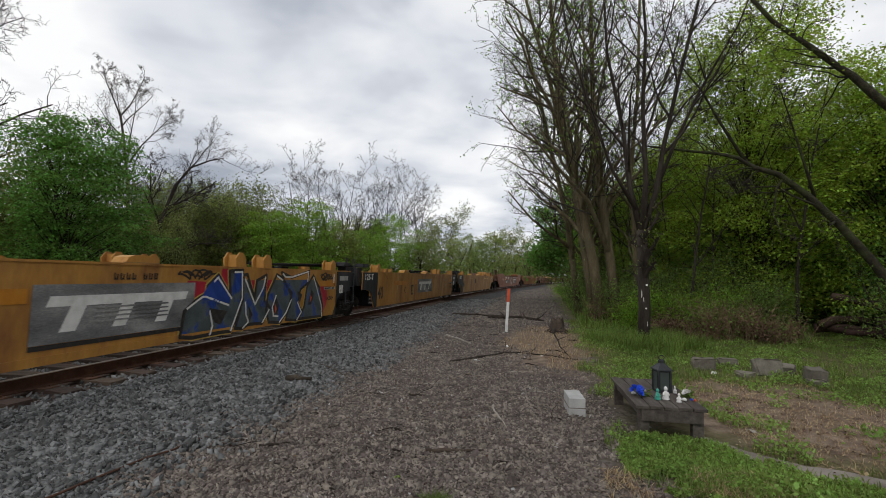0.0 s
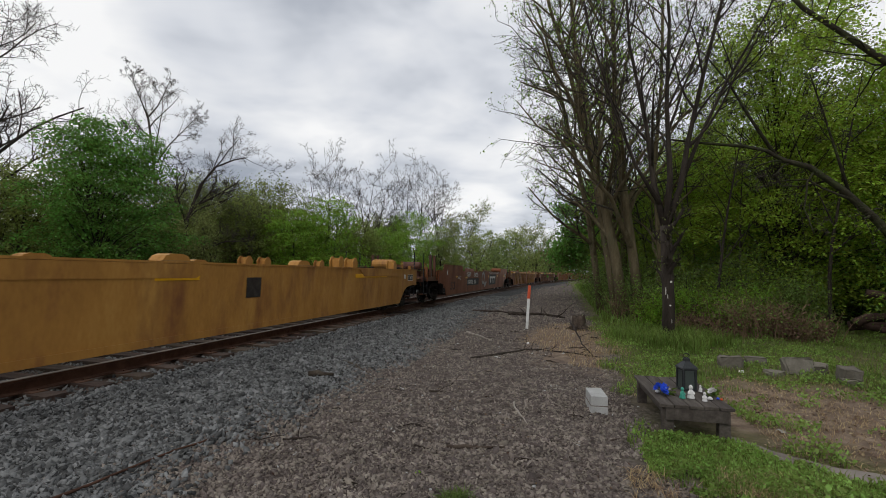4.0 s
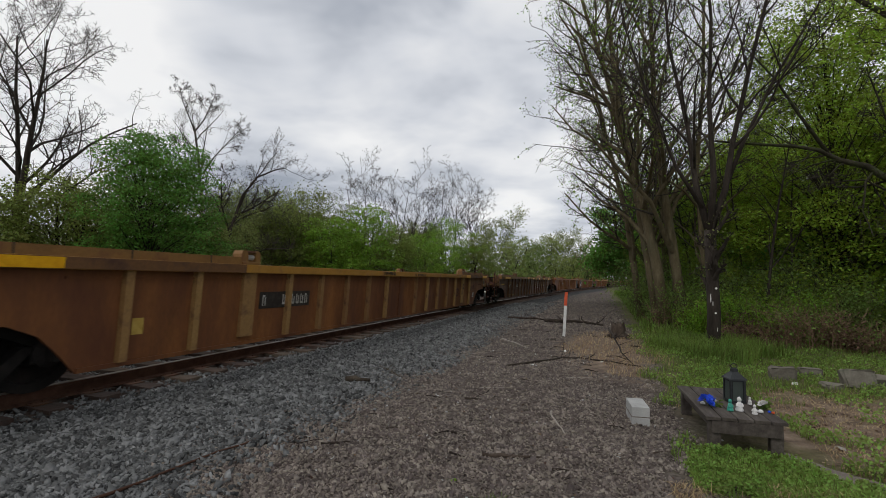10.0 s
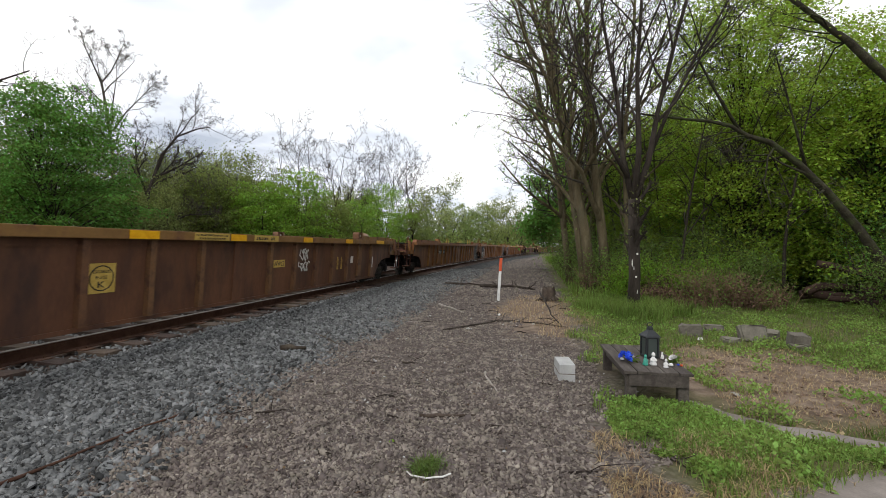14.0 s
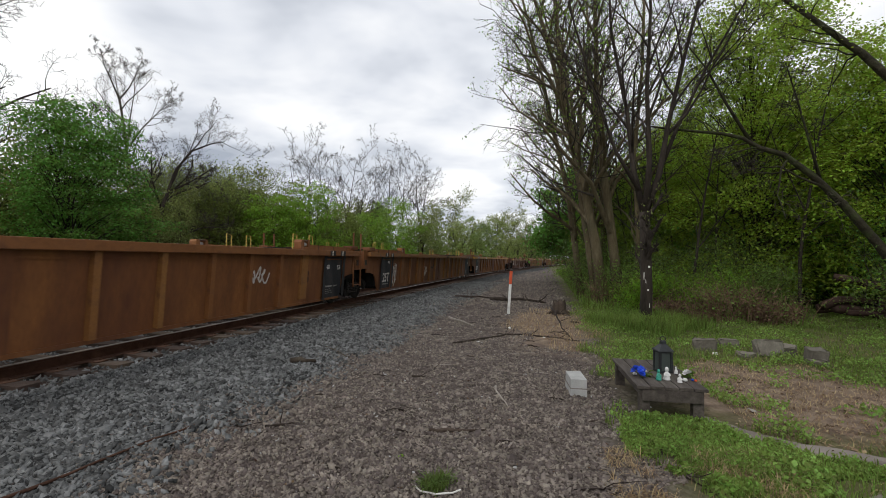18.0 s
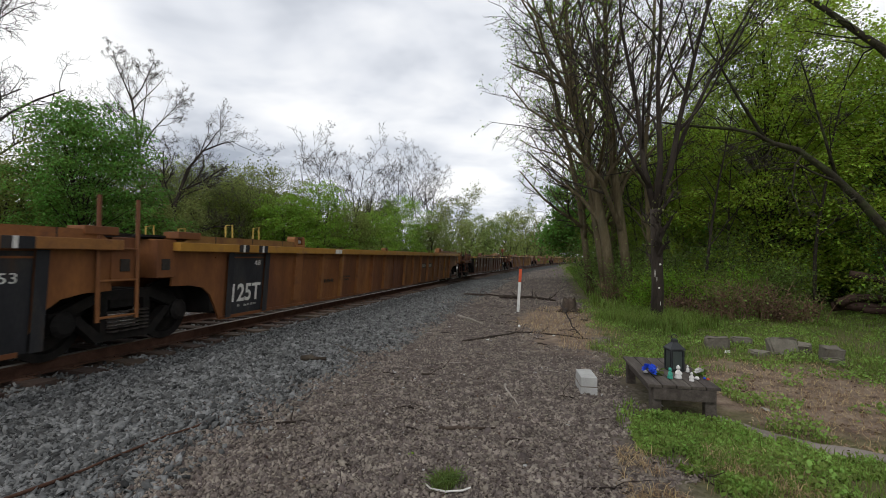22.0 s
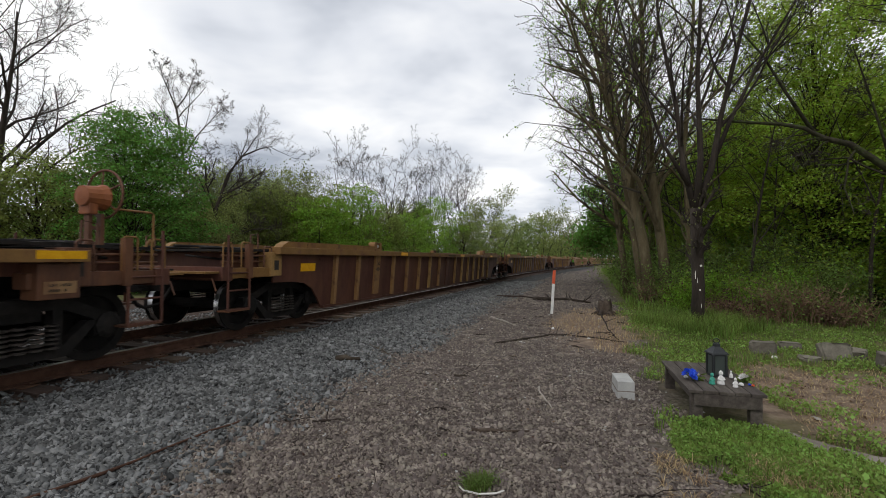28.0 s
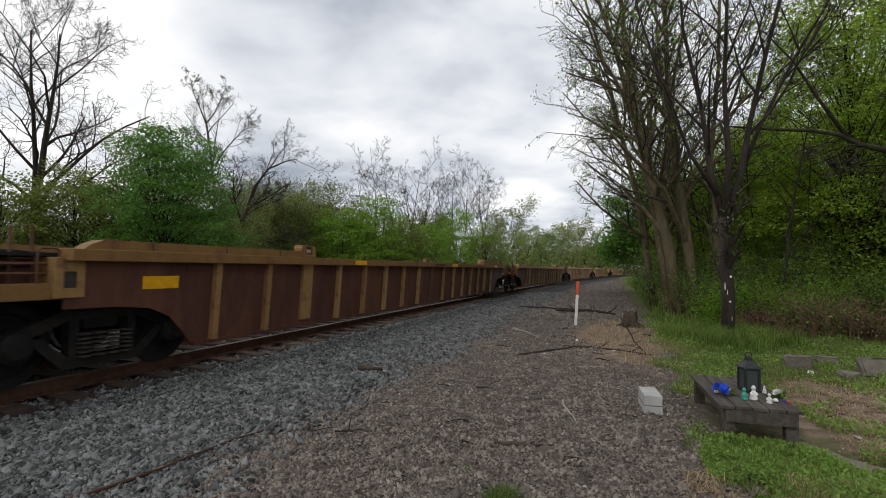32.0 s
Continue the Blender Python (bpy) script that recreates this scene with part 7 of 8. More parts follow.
    # arching trunk and the limb above it
    arch = [(line((8.3, 11.9, -0.2), (7.85, 12.0, 1.2), (7.39, 12.0, 1.92), (6.75, 12.0, 2.77), (6.15, 12.0, 3.43), (5.54, 12.0, 3.95), (5.05, 12.0, 4.12), (4.7, 12.0, 4.36), (4.27, 12.0, 4.48), (3.4, 12.0, 4.6), (2.7, 12.1, 4.75)), 0.125, 0.02),
            (line((4.9, 12.0, 4.2), (4.35, 12.0, 5.2), (3.9, 11.9, 6.0), (3.4, 12.0, 6.8)), 0.045, 0.015), (line((6.3, 12.0, 3.3), (6.0, 11.9, 4.3), (5.75, 11.9, 5.3), (5.5, 11.8, 6.0)), 0.035, 0.012)]
    tree("leaning_tree", "bare dark tree arching low over the clearing", (0, 0, 0), 4, 51, lines=arch, levels=4, kids=(14, 6, 4, 3), shrink=(0.2, 0.5, 0.5, 0.5), spread=(0.6, 0.6, 0.6, 0.6), start=0.3, wander=0.24, rise=-0.03, thin=0.36, min_r=0.005, bark=M_MOSS, twig=M_BARKT)
    arch2 = [(line((8.6, 9.7, -0.2), (8.2, 9.8, 1.8), (7.4, 10.0, 3.6), (6.75, 10.0, 4.5), (6.27, 10.0, 5.0), (5.93, 10.0, 5.39), (5.66, 10.0, 5.62), (5.2, 10.0, 6.05), (4.58, 10.0, 6.6), (4.0, 10.0, 7.4)), 0.12, 0.035)]
    tree("leaning_tree", "thick dark leaning trunk crossing above the clearing", (0, 0, 0), 4, 52, lines=arch2, levels=3, kids=(10, 6, 5), shrink=(0.16, 0.5, 0.5), spread=(0.6, 0.6, 0.6), start=0.5, wander=0.24, thin=0.3, leaf=M_LEAFW, leaves=1500, leaf_size=0.06, leaf_spread=0.2, bark=M_MOSS, twig=M_BARKT)
    # leafy wood behind
    wood = dict(base=0.08, r0=0.16, flat=0.17, top=0.5, uneven=0.3)
    a = leafy_tree("woodland_tree", "leafy woodland tree with bright spring foliage", (7.0, 16.6, 0), 10.4, 3.1, 61, M_LEAFW, 84000, 0.082, clumps=170, **wood)
    b = leafy_tree("woodland_tree", "leafy woodland tree with bright spring foliage", (9.9, 15.2, 0), 8.2, 3.0, 62, M_LEAFW, 66000, 0.08, clumps=150, **wood)
    c = leafy_tree("woodland_tree", "leafy woodland tree with darker green foliage", (12.6, 14.2, 0), 8.6, 3.2, 63, M_LEAF, 60000, 0.08, clumps=150, **wood)
    rr = random.Random(9)
    for k, (x, y, s) in enumerate(((3.9, 24.5, 0.62), (4.4, 19.8, 0.5), (5.2, 29, 0.75), (5.6, 21.5, 0.7), (9.5, 21.5, 0.95), (12, 19.5, 0.95), (6.9, 26, 0.8), (15.5, 15.5, 0.85), (14, 10.5, 0.8), (11.5, 26, 1.05), (18.5, 14, 1.0), (5.6, 33, 0.5), (10, 34, 1.1), (20, 20, 1.1), (7, 45, 0.7), (9, 60, 0.75))):
        copy_thing((a, b, c)[k % 3], pose(x, y, 0, 0, 0, rr.uniform(0, 360)) @ Matrix.Scale(s, 4))
    for k, (x, y) in enumerate(((4.2, 14.2), (5.2, 15.6), (6.9, 14.0), (8.2, 16.5), (3.6, 19.5), (5.0, 19.0))):
        tree("sapling", "thin dark sapling at the wood's edge", (x, y, ground_z(x, y)), 7 + k * 0.6, 70 + k, r0=0.06, kids=(8, 5), levels=2, shrink=(0.3, 0.45), spread=(0.5, 0.6), start=0.25, sides=(6, 4, 3, 3), **bare)


right_wood()


# ---------------------------------------------------------------- shrubs, grass and small plants
def bush(name, label, at_, w, d, h, seed, leaf, leaves, size, stems=14, twig=None):
    rr, rg = random.Random(seed), np.random.default_rng(seed)
    ob = thing(name, label, "shrub", pose(*at_))
    g, pts = Geo(), []
    for _ in range(stems):
        p = Vector((rr.uniform(-w, w) * 0.35, rr.uniform(-d, d) * 0.35, -0.05))
        q = branch_line(rr, p, Vector((p.x * 0.9 / w, p.y * 0.9 / d, 0.8)).normalized(), h * rr.uniform(0.7, 1.15), 5, 0.16, 0.0)
        g.tube(q, [0.012, 0.011, 0.009, 0.007, 0.005, 0.003], 4, False)
        pts += q[1:]
        for _ in range(5):
            a, dd = along(q, rr.uniform(0.25, 0.95))
            s = branch_line(rr, a, (dd + Vector((rr.gauss(0, 0.8), rr.gauss(0, 0.8), rr.gauss(0, 0.4)))).normalized(), h * rr.uniform(0.2, 0.45), 3, 0.2, 0.0)
            g.tube(s, [0.006, 0.005, 0.004, 0.002], 3, False)
            pts += s[1:]
    tagged(part("stem_work", g, twig or M_BARKD, ob), kind="stuff")
    if leaves:
        v, f = leaf_cloud(rg, [tuple(p) for p in pts], max(1, leaves // len(pts)), 0.16 * min(w, h), size)
        cr = new("foliage", np_mesh("foliage", v, f, leaf))
        cr.parent = ob
        tagged(cr, kind="stuff")
    return ob


def undergrowth():
    rr = random.Random(21)
    a = bush("thicket", "dense dark thicket deep in the wood", (9.5, 19.0, 0.2), 4.2, 3.0, 3.6, 90, M_LEAFD, 9000, 0.14, 26)
    b = bush("thicket", "dense dark thicket deep in the wood", (13.0, 16.0, 0.2), 4.2, 3.0, 3.8, 91, M_LEAF, 9000, 0.14, 26)
    for k, (x, y, s) in enumerate(((5.0, 24, 0.9), (7.2, 21.5, 0.9), (11.5, 19.5, 1.1), (14.5, 18.5, 1.2), (16, 14, 1.2), (14.8, 11.5, 1.0), (8.0, 27, 1.3), (12, 25, 1.5), (17, 20, 1.5), (20, 15, 1.5), (18, 10.5, 1.2), (6.2, 34, 1.2), (9.5, 38, 1.7), (15, 31, 1.8), (22, 24, 1.9), (12.6, 13.2, 0.8), (10.3, 16.2, 0.8), (7.9, 18.2, 0.75))):
        copy_thing((a, b)[k % 2], pose(x, y, 0.2, 0, 0, 47 * k) @ Matrix.Scale(s, 4))
    rows = [(3.6, 13.8, 1.2, M_LEAFY), (4.6, 13.6, 1.1, M_LEAFY), (5.5, 13.2, 1.2, M_LEAFD), (7.9, 10.9, 1.3, M_LEAFD), (8.8, 10.2, 1.6, M_LEAFD), (3.2, 15.6, 1.5, M_LEAFD), (4.4, 15.0, 1.9, M_LEAFD), (5.8, 14.9, 2.0, M_LEAFD), (9.0, 12.4, 2.4, M_LEAF), (10.4, 11.0, 2.4, M_LEAF), (11.2, 9.2, 2.2, M_LEAF), (2.9, 17.6, 1.6, M_LEAFD), (3.3, 20, 1.6, M_LEAFD), (3.4, 24, 1.7, M_LEAFY), (3.9, 28, 1.8, M_LEAFD), (4.9, 34, 2, M_LEAFD), (2.6, 42, 0.8, M_LEAFY), (3.0, 14.0, 0.8, M_LEAFY), (2.6, 19.6, 1.9, M_LEAFD), (2.9, 22.5, 2.2, M_LEAFD), (3.4, 26.0, 2.4, M_LEAFD), (3.9, 18.0, 2.6, M_LEAFD), (4.6, 22.0, 3.0, M_LEAFD)]
    for k, (x, y, h, lf) in enumerate(rows):
        bush("shrub", {M_LEAFY: "yellow-green spring shrub at the wood's edge", M_LEAFD: "dark green shrub at the wood's edge", M_LEAF: "dense green shrub under the trees", M_LEAFW: "bright green shrub under the trees"}[lf], (x, y, ground_z(x, y)), h * 1.1, h * 0.9, h, 100 + k, lf, 5200, 0.055, 18)
    for k, (x, y) in enumerate(((3.9, 12.6), (4.7, 12.3), (3.2, 13.0), (2.2, 15.8), (5.4, 12.2), (4.3, 13.4), (3.0, 14.4), (4.2, 12.4), (5.0, 12.6), (5.8, 12.3))):
        hb = (0.55, 1.0, 0.7, 0.9, 0.5, 1.2, 0.8, 0.9, 0.8, 0.7)[k]
        bush("dead_brush", "tangle of dry brown stems", (x, y, ground_z(x, y)), 0.7 + 0.4 * hb, 0.8, hb, 150 + k, (M_LITTER, M_LEAFD)[k % 2], (260, 900)[k % 2], 0.055, 26, M_BRUSH)


undergrowth()


def blades(rng_, spots, h, w, bend=0.5):
    """Grass blades: two faces each, bent over."""
    n = len(spots)
    a = rng_.uniform(0, 2 * np.pi, n)
    d = np.stack([np.cos(a), np.sin(a), np.zeros(n)], 1)
    s = np.stack([-np.sin(a), np.cos(a), np.zeros(n)], 1)
    hh = h * rng_.uniform(0.5, 1.3, (n, 1))
    b = bend * rng_.uniform(0.2, 1.2, (n, 1))
    up = np.array([0, 0, 1.0])
    p0l, p0r = spots - s * w / 2, spots + s * w / 2
    m = spots + up * hh * 0.6 + d * hh * b * 0.3
    tip = spots + up * hh * (1 - 0.25 * b) + d * hh * b
    v = np.stack([p0l, p0r, m + s * w * 0.35, m - s * w * 0.35, tip], 1).reshape(-1, 3)
    k = 5 * np.arange(n)
    f = np.concatenate([np.stack([k, k + 1, k + 2], 1), np.stack([k, k + 2, k + 3], 1), np.stack([k + 3, k + 2, k + 4], 1)])
    return v, f


def stuff(name, label, category, v, f, material):
    return tagged(new(name, np_mesh(name, v, f, material)), label, category, kind="stuff")


def in_patch(x, y):
    return ((x - 2.95) / 1.5) ** 2 + ((y - 5.85) / 1.5) ** 2


def on_path(x, y):
    c = np.interp(x, [1.5, 1.68, 1.87, 2.05, 2.31, 2.5, 2.9, 3.5], [4.72, 4.45, 4.3, 4.17, 4.12, 4.0, 3.86, 3.76])
    return (np.abs(y - c) < 0.13) & (x > 1.5) | ((x > 1.2) & (y < 2.05 + 0.6 * np.minimum(x, 2.4)))


def plants():
    rg = np.random.default_rng(8)

    def edge(x, y):
        return x - (0.82 + 0.019 * y) + wobble(x, y, 0.9, 0.7)
    g1 = scatter(rg, 130000, 0.3, 9.5, 2.6, 17, lambda x, y, o: (edge(x, y) > 0) & (in_patch(x, y) + 2.4 * wobble(x, y, 1.5) > 0.9) & ~on_path(x, y) & ~((np.abs(x - 1.35) < 0.5) & (np.abs(y - 5.3) < 0.75)) & (rg.uniform(0, 1, len(x)) < 0.62 + 1.7 * wobble(x + 9, y, 0.9)))
    g1 = np.concatenate([g1, scatter(rg, 16000, 0.6, 7.5, -5, 2.8, lambda x, y, o: (edge(x, y) > 0) & ~on_path(x, y), False)])
    v, f = blades(rg, g1, 0.085, 0.008, 0.9)
    stuff("meadow_grass", "short rough green grass in the clearing", "grass", v, f, M_GRASS)
    g2 = scatter(rg, 14000, 0.9, 4.6, 9.0, 14, lambda x, y, o: (np.hypot(x - 2.45, (y - 11.3) * 0.8) < 1.1 + wobble(x, y, 1.2, 0.5)))
    v, f = blades(rg, g2, 0.34, 0.011, 0.9)
    stuff("long_grass", "long bright grass round the foot of a tree", "grass", v, f, M_GRASS)
    g3 = scatter(rg, 42000, 0.8, 6.5, 2.8, 10.0, lambda x, y, o: (edge(x, y) > -0.1) & ((in_patch(x, y) + wobble(x, y, 1.5) < 1.35) & (rg.uniform(0, 1, len(x)) < 0.45 + 1.5 * wobble(x + 2, y, 1.6)) | (rg.uniform(0, 1, len(x)) < 0.14)) & ~on_path(x, y) & ~((np.abs(x - 1.35) < 0.5) & (np.abs(y - 5.2) < 0.75)))
    g3[:, 2] += 0.004
    v, f = blades(rg, g3, 0.05, 0.005, 2.4)
    stuff("straw_litter", "dry flattened straw on bare soil", "dry grass", v, f, M_STRAW)
    g4 = scatter(rg, 9000, -1.6, 2.2, 7.0, 15.5, lambda x, y, o: (np.hypot(x - 0.45, (y - 11) * 0.36) + 1.2 * wobble(x, y, 1.3) < 1.0))
    v, f = blades(rg, g4, 0.09, 0.006, 1.2)
    stuff("straw_litter", "thin dry grass on the gravel's edge", "dry grass", v, f, M_STRAW)
    g5 = scatter(rg, 5200, 0.2, 1.7, 2.5, 3.9, lambda x, y, o: (x > 0.5) & ~on_path(x, y) & (wobble(x, y, 2.2, 1.0) > -0.25))
    v, f = blades(rg, g5, 0.07, 0.006, 2.2)
    stuff("straw_litter", "dry straw beside the ivy", "dry grass", v, f, M_STRAW)
    # ground ivy before the table and along the path
    def ivy(x, y, o):
        top = np.interp(x, [0.6, 0.82, 1.5, 1.65, 2.0, 2.5, 3.2], [3.9, 4.6, 4.72, 4.28, 4.04, 3.92, 3.7])
        low = np.interp(x, [0.6, 0.8, 1.07, 1.57, 2.2, 3.2], [3.85, 3.72, 3.55, 3.42, 3.5, 3.6])
        w_ = wobble(x, y, 2.2, 0.4)
        return (x > 0.68) & (y < top + 0.4 * w_) & (y > low + w_) & (wobble(x + 7, y, 2.6, 1.0) > -0.3 - 0.5 * (y - low))
    g6 = scatter(rg, 80000, 0.5, 3.2, 3.2, 5.0, ivy)
    g6[:, 2] += rg.uniform(0.005, 0.07, len(g6)) * (0.55 + 2.0 * wobble(g6[:, 0], g6[:, 1], 3.0, 0.4))
    v, f = leaf_cloud(rg, g6, 1, 0.008, 0.026, droop=-0.1)
    stuff("ground_ivy", "bright green ground ivy before the low table", "plants", v, f, M_IVY)
    g7 = scatter(rg, 2600, -3.0, 4.5, 2.4, 14, lambda x, y, o: (o > -2.4) & (rg.uniform(0, 1, len(x)) < 0.4 + 1.5 * wobble(x, y, 0.6)))
    g7[:, 2] += 0.012
    v, f = leaf_cloud(rg, g7, 1, 0.004, 0.035, droop=0.0)
    v[:, 2] = np.maximum(v[:, 2] * 0.5, 0.002)
    stuff("leaf_litter", "brown leaf litter and bark scraps on gravel", "leaf litter", v, f, M_LITTER)
    g9 = scatter(rg, 130000, 0.5, 9.5, 2.8, 16, lambda x, y, o: (edge(x, y) > 0.1) & (in_patch(x, y) + 3.6 * wobble(x, y, 1.5) > 0.65) & ~on_path(x, y) & ~((np.abs(x - 1.35) < 0.5) & (np.abs(y - 5.2) < 0.75)) & (wobble(x + 4, y, 1.4, 1.0) > -0.03))
    g9[:, 2] += rg.uniform(0.1, 1.0, len(g9)) * np.clip(0.05 + 0.16 * wobble(g9[:, 0] + 4, g9[:, 1], 1.4, 1.0), 0.02, 0.16)
    v, f = leaf_cloud(rg, g9, 1, 0.012, 0.036, droop=-0.1)
    stuff("clearing_weeds", "low broad-leaved weeds among the grass", "plants", v, f, M_IVY)
    g10 = scatter(rg, 9000, 1.3, 5.0, 3.0, 8.2, lambda x, y, o: (in_patch(x, y) + wobble(x, y, 1.5) < 1.5) & ~on_path(x, y) & (wobble(x + 5, y, 1.1, 1.0) > -0.2) & (rg.uniform(0, 1, len(x)) < 0.6))
    g10[:, 2] += 0.01
    v, f = leaf_cloud(rg, g10, 1, 0.006, 0.04, droop=0.0)
    v[:, 2] = np.maximum(v[:, 2] * 0.6, 0.004)
    stuff("leaf_litter", "dry brown and tan litter on the bare patch", "leaf litter", v, f, M_LITTERT)
    # verge far along the gravel and grass under the far tree line
    g8 = scatter(rg, 16000, 1.0, 9, 14, 70, lambda x, y, o: (x > 1.0 + 0.027 * y) & (x < 3.2 + 0.06 * y))
    v, f = blades(rg, g8, 0.3, 0.03, 0.8)
    stuff("verge_grass", "tall green verge grass along the gravel", "grass", v, f, M_GRASS)



def far_thicket():
    """Low woods that close the view under the crowns of the far trees."""
    rg = np.random.default_rng(19)
    n = 5200
    s = 58 + 210 * rg.uniform(0, 1, n)
    x = TRACK_X + 0.5 * BEND * s ** 2 - rg.uniform(5, 14, n)
    pts = np.stack([x, s, rg.uniform(-0.2, 1, n) ** 2 * 4.2], 1)
    az = np.radians(rg.uniform(-74, -18, n))
    d = rg.uniform(50, 62, n)
    low = np.stack([d * np.sin(az), d * np.cos(az), rg.uniform(0, 1, n) * (3.6 + 1.4 * np.sin(az * 23))], 1)
    az = np.radians(rg.uniform(-4, 1.2, 1600))
    d = rg.uniform(190, 260, 1600)
    end = np.stack([d * np.sin(az), d * np.cos(az), rg.uniform(0, 1, 1600) ** 2 * 8], 1)
    v, f = leaf_cloud(rg, np.concatenate([pts, low]), 4, 0.5, 0.42)
    v2, f2 = leaf_cloud(rg, end, 4, 1.0, 0.9)
    v, f = np.concatenate([v, v2]), np.concatenate([f, f2 + len(v)])
    stuff("far_woods", "dense hazy undergrowth below the far trees", "woods", v, f, M_LEAFH)


plants()
far_thicket()
for k, (x, y) in enumerate(((-0.63, 2.88), (-0.60, 2.95))):
    rg = np.random.default_rng(60 + k)
    v, f = blades(rg, np.column_stack([rg.normal(0, 0.035, 260), rg.normal(0, 0.035, 260), np.zeros(260)]), 0.085, 0.006, 1.4)
    ob = tagged(new("weed_tuft", np_mesh("weed_tuft", v, f, M_LEAFD)), "small green weed tuft in the gravel", "weed")
    ob.location = (x, y, ground_z(x, y) - 0.005)
g = Geo().tube([(-0.13, -0.02, 0.01), (-0.08, -0.08, 0.012), (0.02, -0.095, 0.012), (0.12, -0.06, 0.014), (0.16, -0.01, 0.012)], 0.006, 6)
solid("plastic_strip", g, M_WHITE, "thin pale plastic strip beside a weed", "litter", pose(-0.61, 2.9, 0.008))


# ---------------------------------------------------------------- low table and the keepsakes on it
TABLE = pose(1.215, 5.255, ground_z(1.215, 5.255), 0, 0, 1.5)
TOP = 0.295


def build_table():
    t = thing("low_table", "low weathered grey-brown wooden table with plank top", "table", TABLE)
    w, d = 0.62, 1.25
    n = 5
    for k in range(n):
        x0 = -w / 2 + w * k / n
        me = Geo().box(x0 + 0.004, x0 + w / n - 0.004, -d / 2 + 0.006 * (k % 2), d / 2 - 0.008 * (k % 3), TOP - 0.028, TOP + 0.002 * (k % 2), 0.004)
        part("plank", me, M_PLANK, t)
    for s in (-1, 1):
        part("apron", Geo().box(-w / 2 + 0.05, w / 2 - 0.05, *sorted((s * (d / 2 - 0.005), s * (d / 2 - 0.028))), TOP - 0.135, TOP - 0.03, 0.003), M_PLANK, t)
        part("side_rail", Geo().box(*sorted((s * (w / 2 - 0.05), s * (w / 2 - 0.08))), -d / 2 + 0.06, d / 2 - 0.06, TOP - 0.11, TOP - 0.03, 0.003), M_PLANK, t)
        for q in (-1, 1):
            part("leg", Geo().box(*sorted((s * (w / 2 - 0.03), s * (w / 2 - 0.125))), *sorted((q * (d / 2 - 0.03), q * (d / 2 - 0.11))), -0.02, TOP - 0.03, 0.005), M_PLANK, t)
    return t


build_table()


def on_table(x, y, rz=0.0):
    return TABLE @ pose(x, y - 0.05, TOP + 0.003, 0, 0, rz)


def build_lantern():
    L = thing("lantern", "black metal lantern with frosted glass panes on the table", "lantern", on_table(0.09, 0.06, 12))
    s = 0.06
    part("base", Geo().box(-s - 0.012, s + 0.012, -s - 0.012, s + 0.012, 0, 0.022, 0.004), M_LANT, L)
    for x in (-1, 1):
        for y in (-1, 1):
            part("corner_post", Geo().box(x * s - 0.011, x * s + 0.011, y * s - 0.011, y * s + 0.011, 0.02, 0.215, 0.002), M_LANT, L)
    for k in range(4):
        part("pane", Geo().box(-s + 0.012, s - 0.012, -s - 0.002, -s + 0.002, 0.024, 0.212), M_GLASS, L, "frosted glass pane", at=pose(0, 0, 0, 0, 0, 90 * k))
        part("rail", Geo().box(-s, s, -s - 0.008, -s + 0.008, 0.205, 0.222), M_LANT, L, at=pose(0, 0, 0, 0, 0, 90 * k))
    g = Geo()
    rows = [(s + 0.02, 0.22), (s + 0.016, 0.232), (s * 0.62, 0.275), (s * 0.42, 0.29), (s * 0.4, 0.315), (s * 0.3, 0.325)]
    for r_, z in rows:
        g.v += [(-r_, -r_, z), (r_, -r_, z), (r_, r_, z), (-r_, r_, z)]
    for i in range(len(rows) - 1):
        g.f += [(4 * i + k, 4 * i + (k + 1) % 4, 4 * i + 4 + (k + 1) % 4, 4 * i + 4 + k) for k in range(4)]
    g.f += [(3, 2, 1, 0), tuple(range(4 * len(rows) - 4, 4 * len(rows)))]
    part("roof", g, M_LANT, L)
    part("ring", Geo().tube([(0.03 * math.cos(a), 0, 0.345 + 0.022 * math.sin(a)) for a in [6.283 * k / 12 for k in range(13)]], 0.004, 6, False), M_LANT, L)
    part("candle", Geo().lathe([(0.026, 0.02), (0.028, 0.025), (0.028, 0.11), (0.022, 0.115)], 14), M_FIG, L, "pale candle")


build_lantern()


def figurine(name, label, h, material, m, seed):
    """A small plain figure: a turned body with a round head, in one mesh."""
    g = Geo()
    g.lathe([(0.26 * h, 0), (0.27 * h, 0.06 * h), (0.2 * h, 0.3 * h), (0.17 * h, 0.5 * h), (0.12 * h, 0.62 * h), (0.07 * h, 0.66 * h)], 12)
    g.lathe([(0.05 * h, 0.64 * h), (0.125 * h, 0.7 * h), (0.15 * h, 0.8 * h), (0.12 * h, 0.92 * h), (0.04 * h, h)], 12)
    for s in (-1, 1):
        g.tube([(s * 0.16 * h, 0, 0.52 * h), (s * 0.24 * h, -0.06 * h, 0.36 * h), (s * 0.08 * h, -0.2 * h, 0.34 * h)], 0.055 * h, 6)
    return solid(name, g, material, label, "figurine", m, smooth=True, group="figurines on the table")


figurine("figurine", "small white plaster figurine", 0.125, M_FIG, on_table(0.03, -0.29, 10), 1)
figurine("figurine", "small white plaster figurine", 0.085, M_FIG, on_table(0.125, -0.37, -20), 2)
figurine("figurine", "small teal glazed figurine", 0.105, M_TEAL, on_table(-0.05, -0.31, 30), 3)
figurine("figurine", "small white plaster figurine", 0.07, M_FIG, on_table(0.2, 0.0, 30), 4)


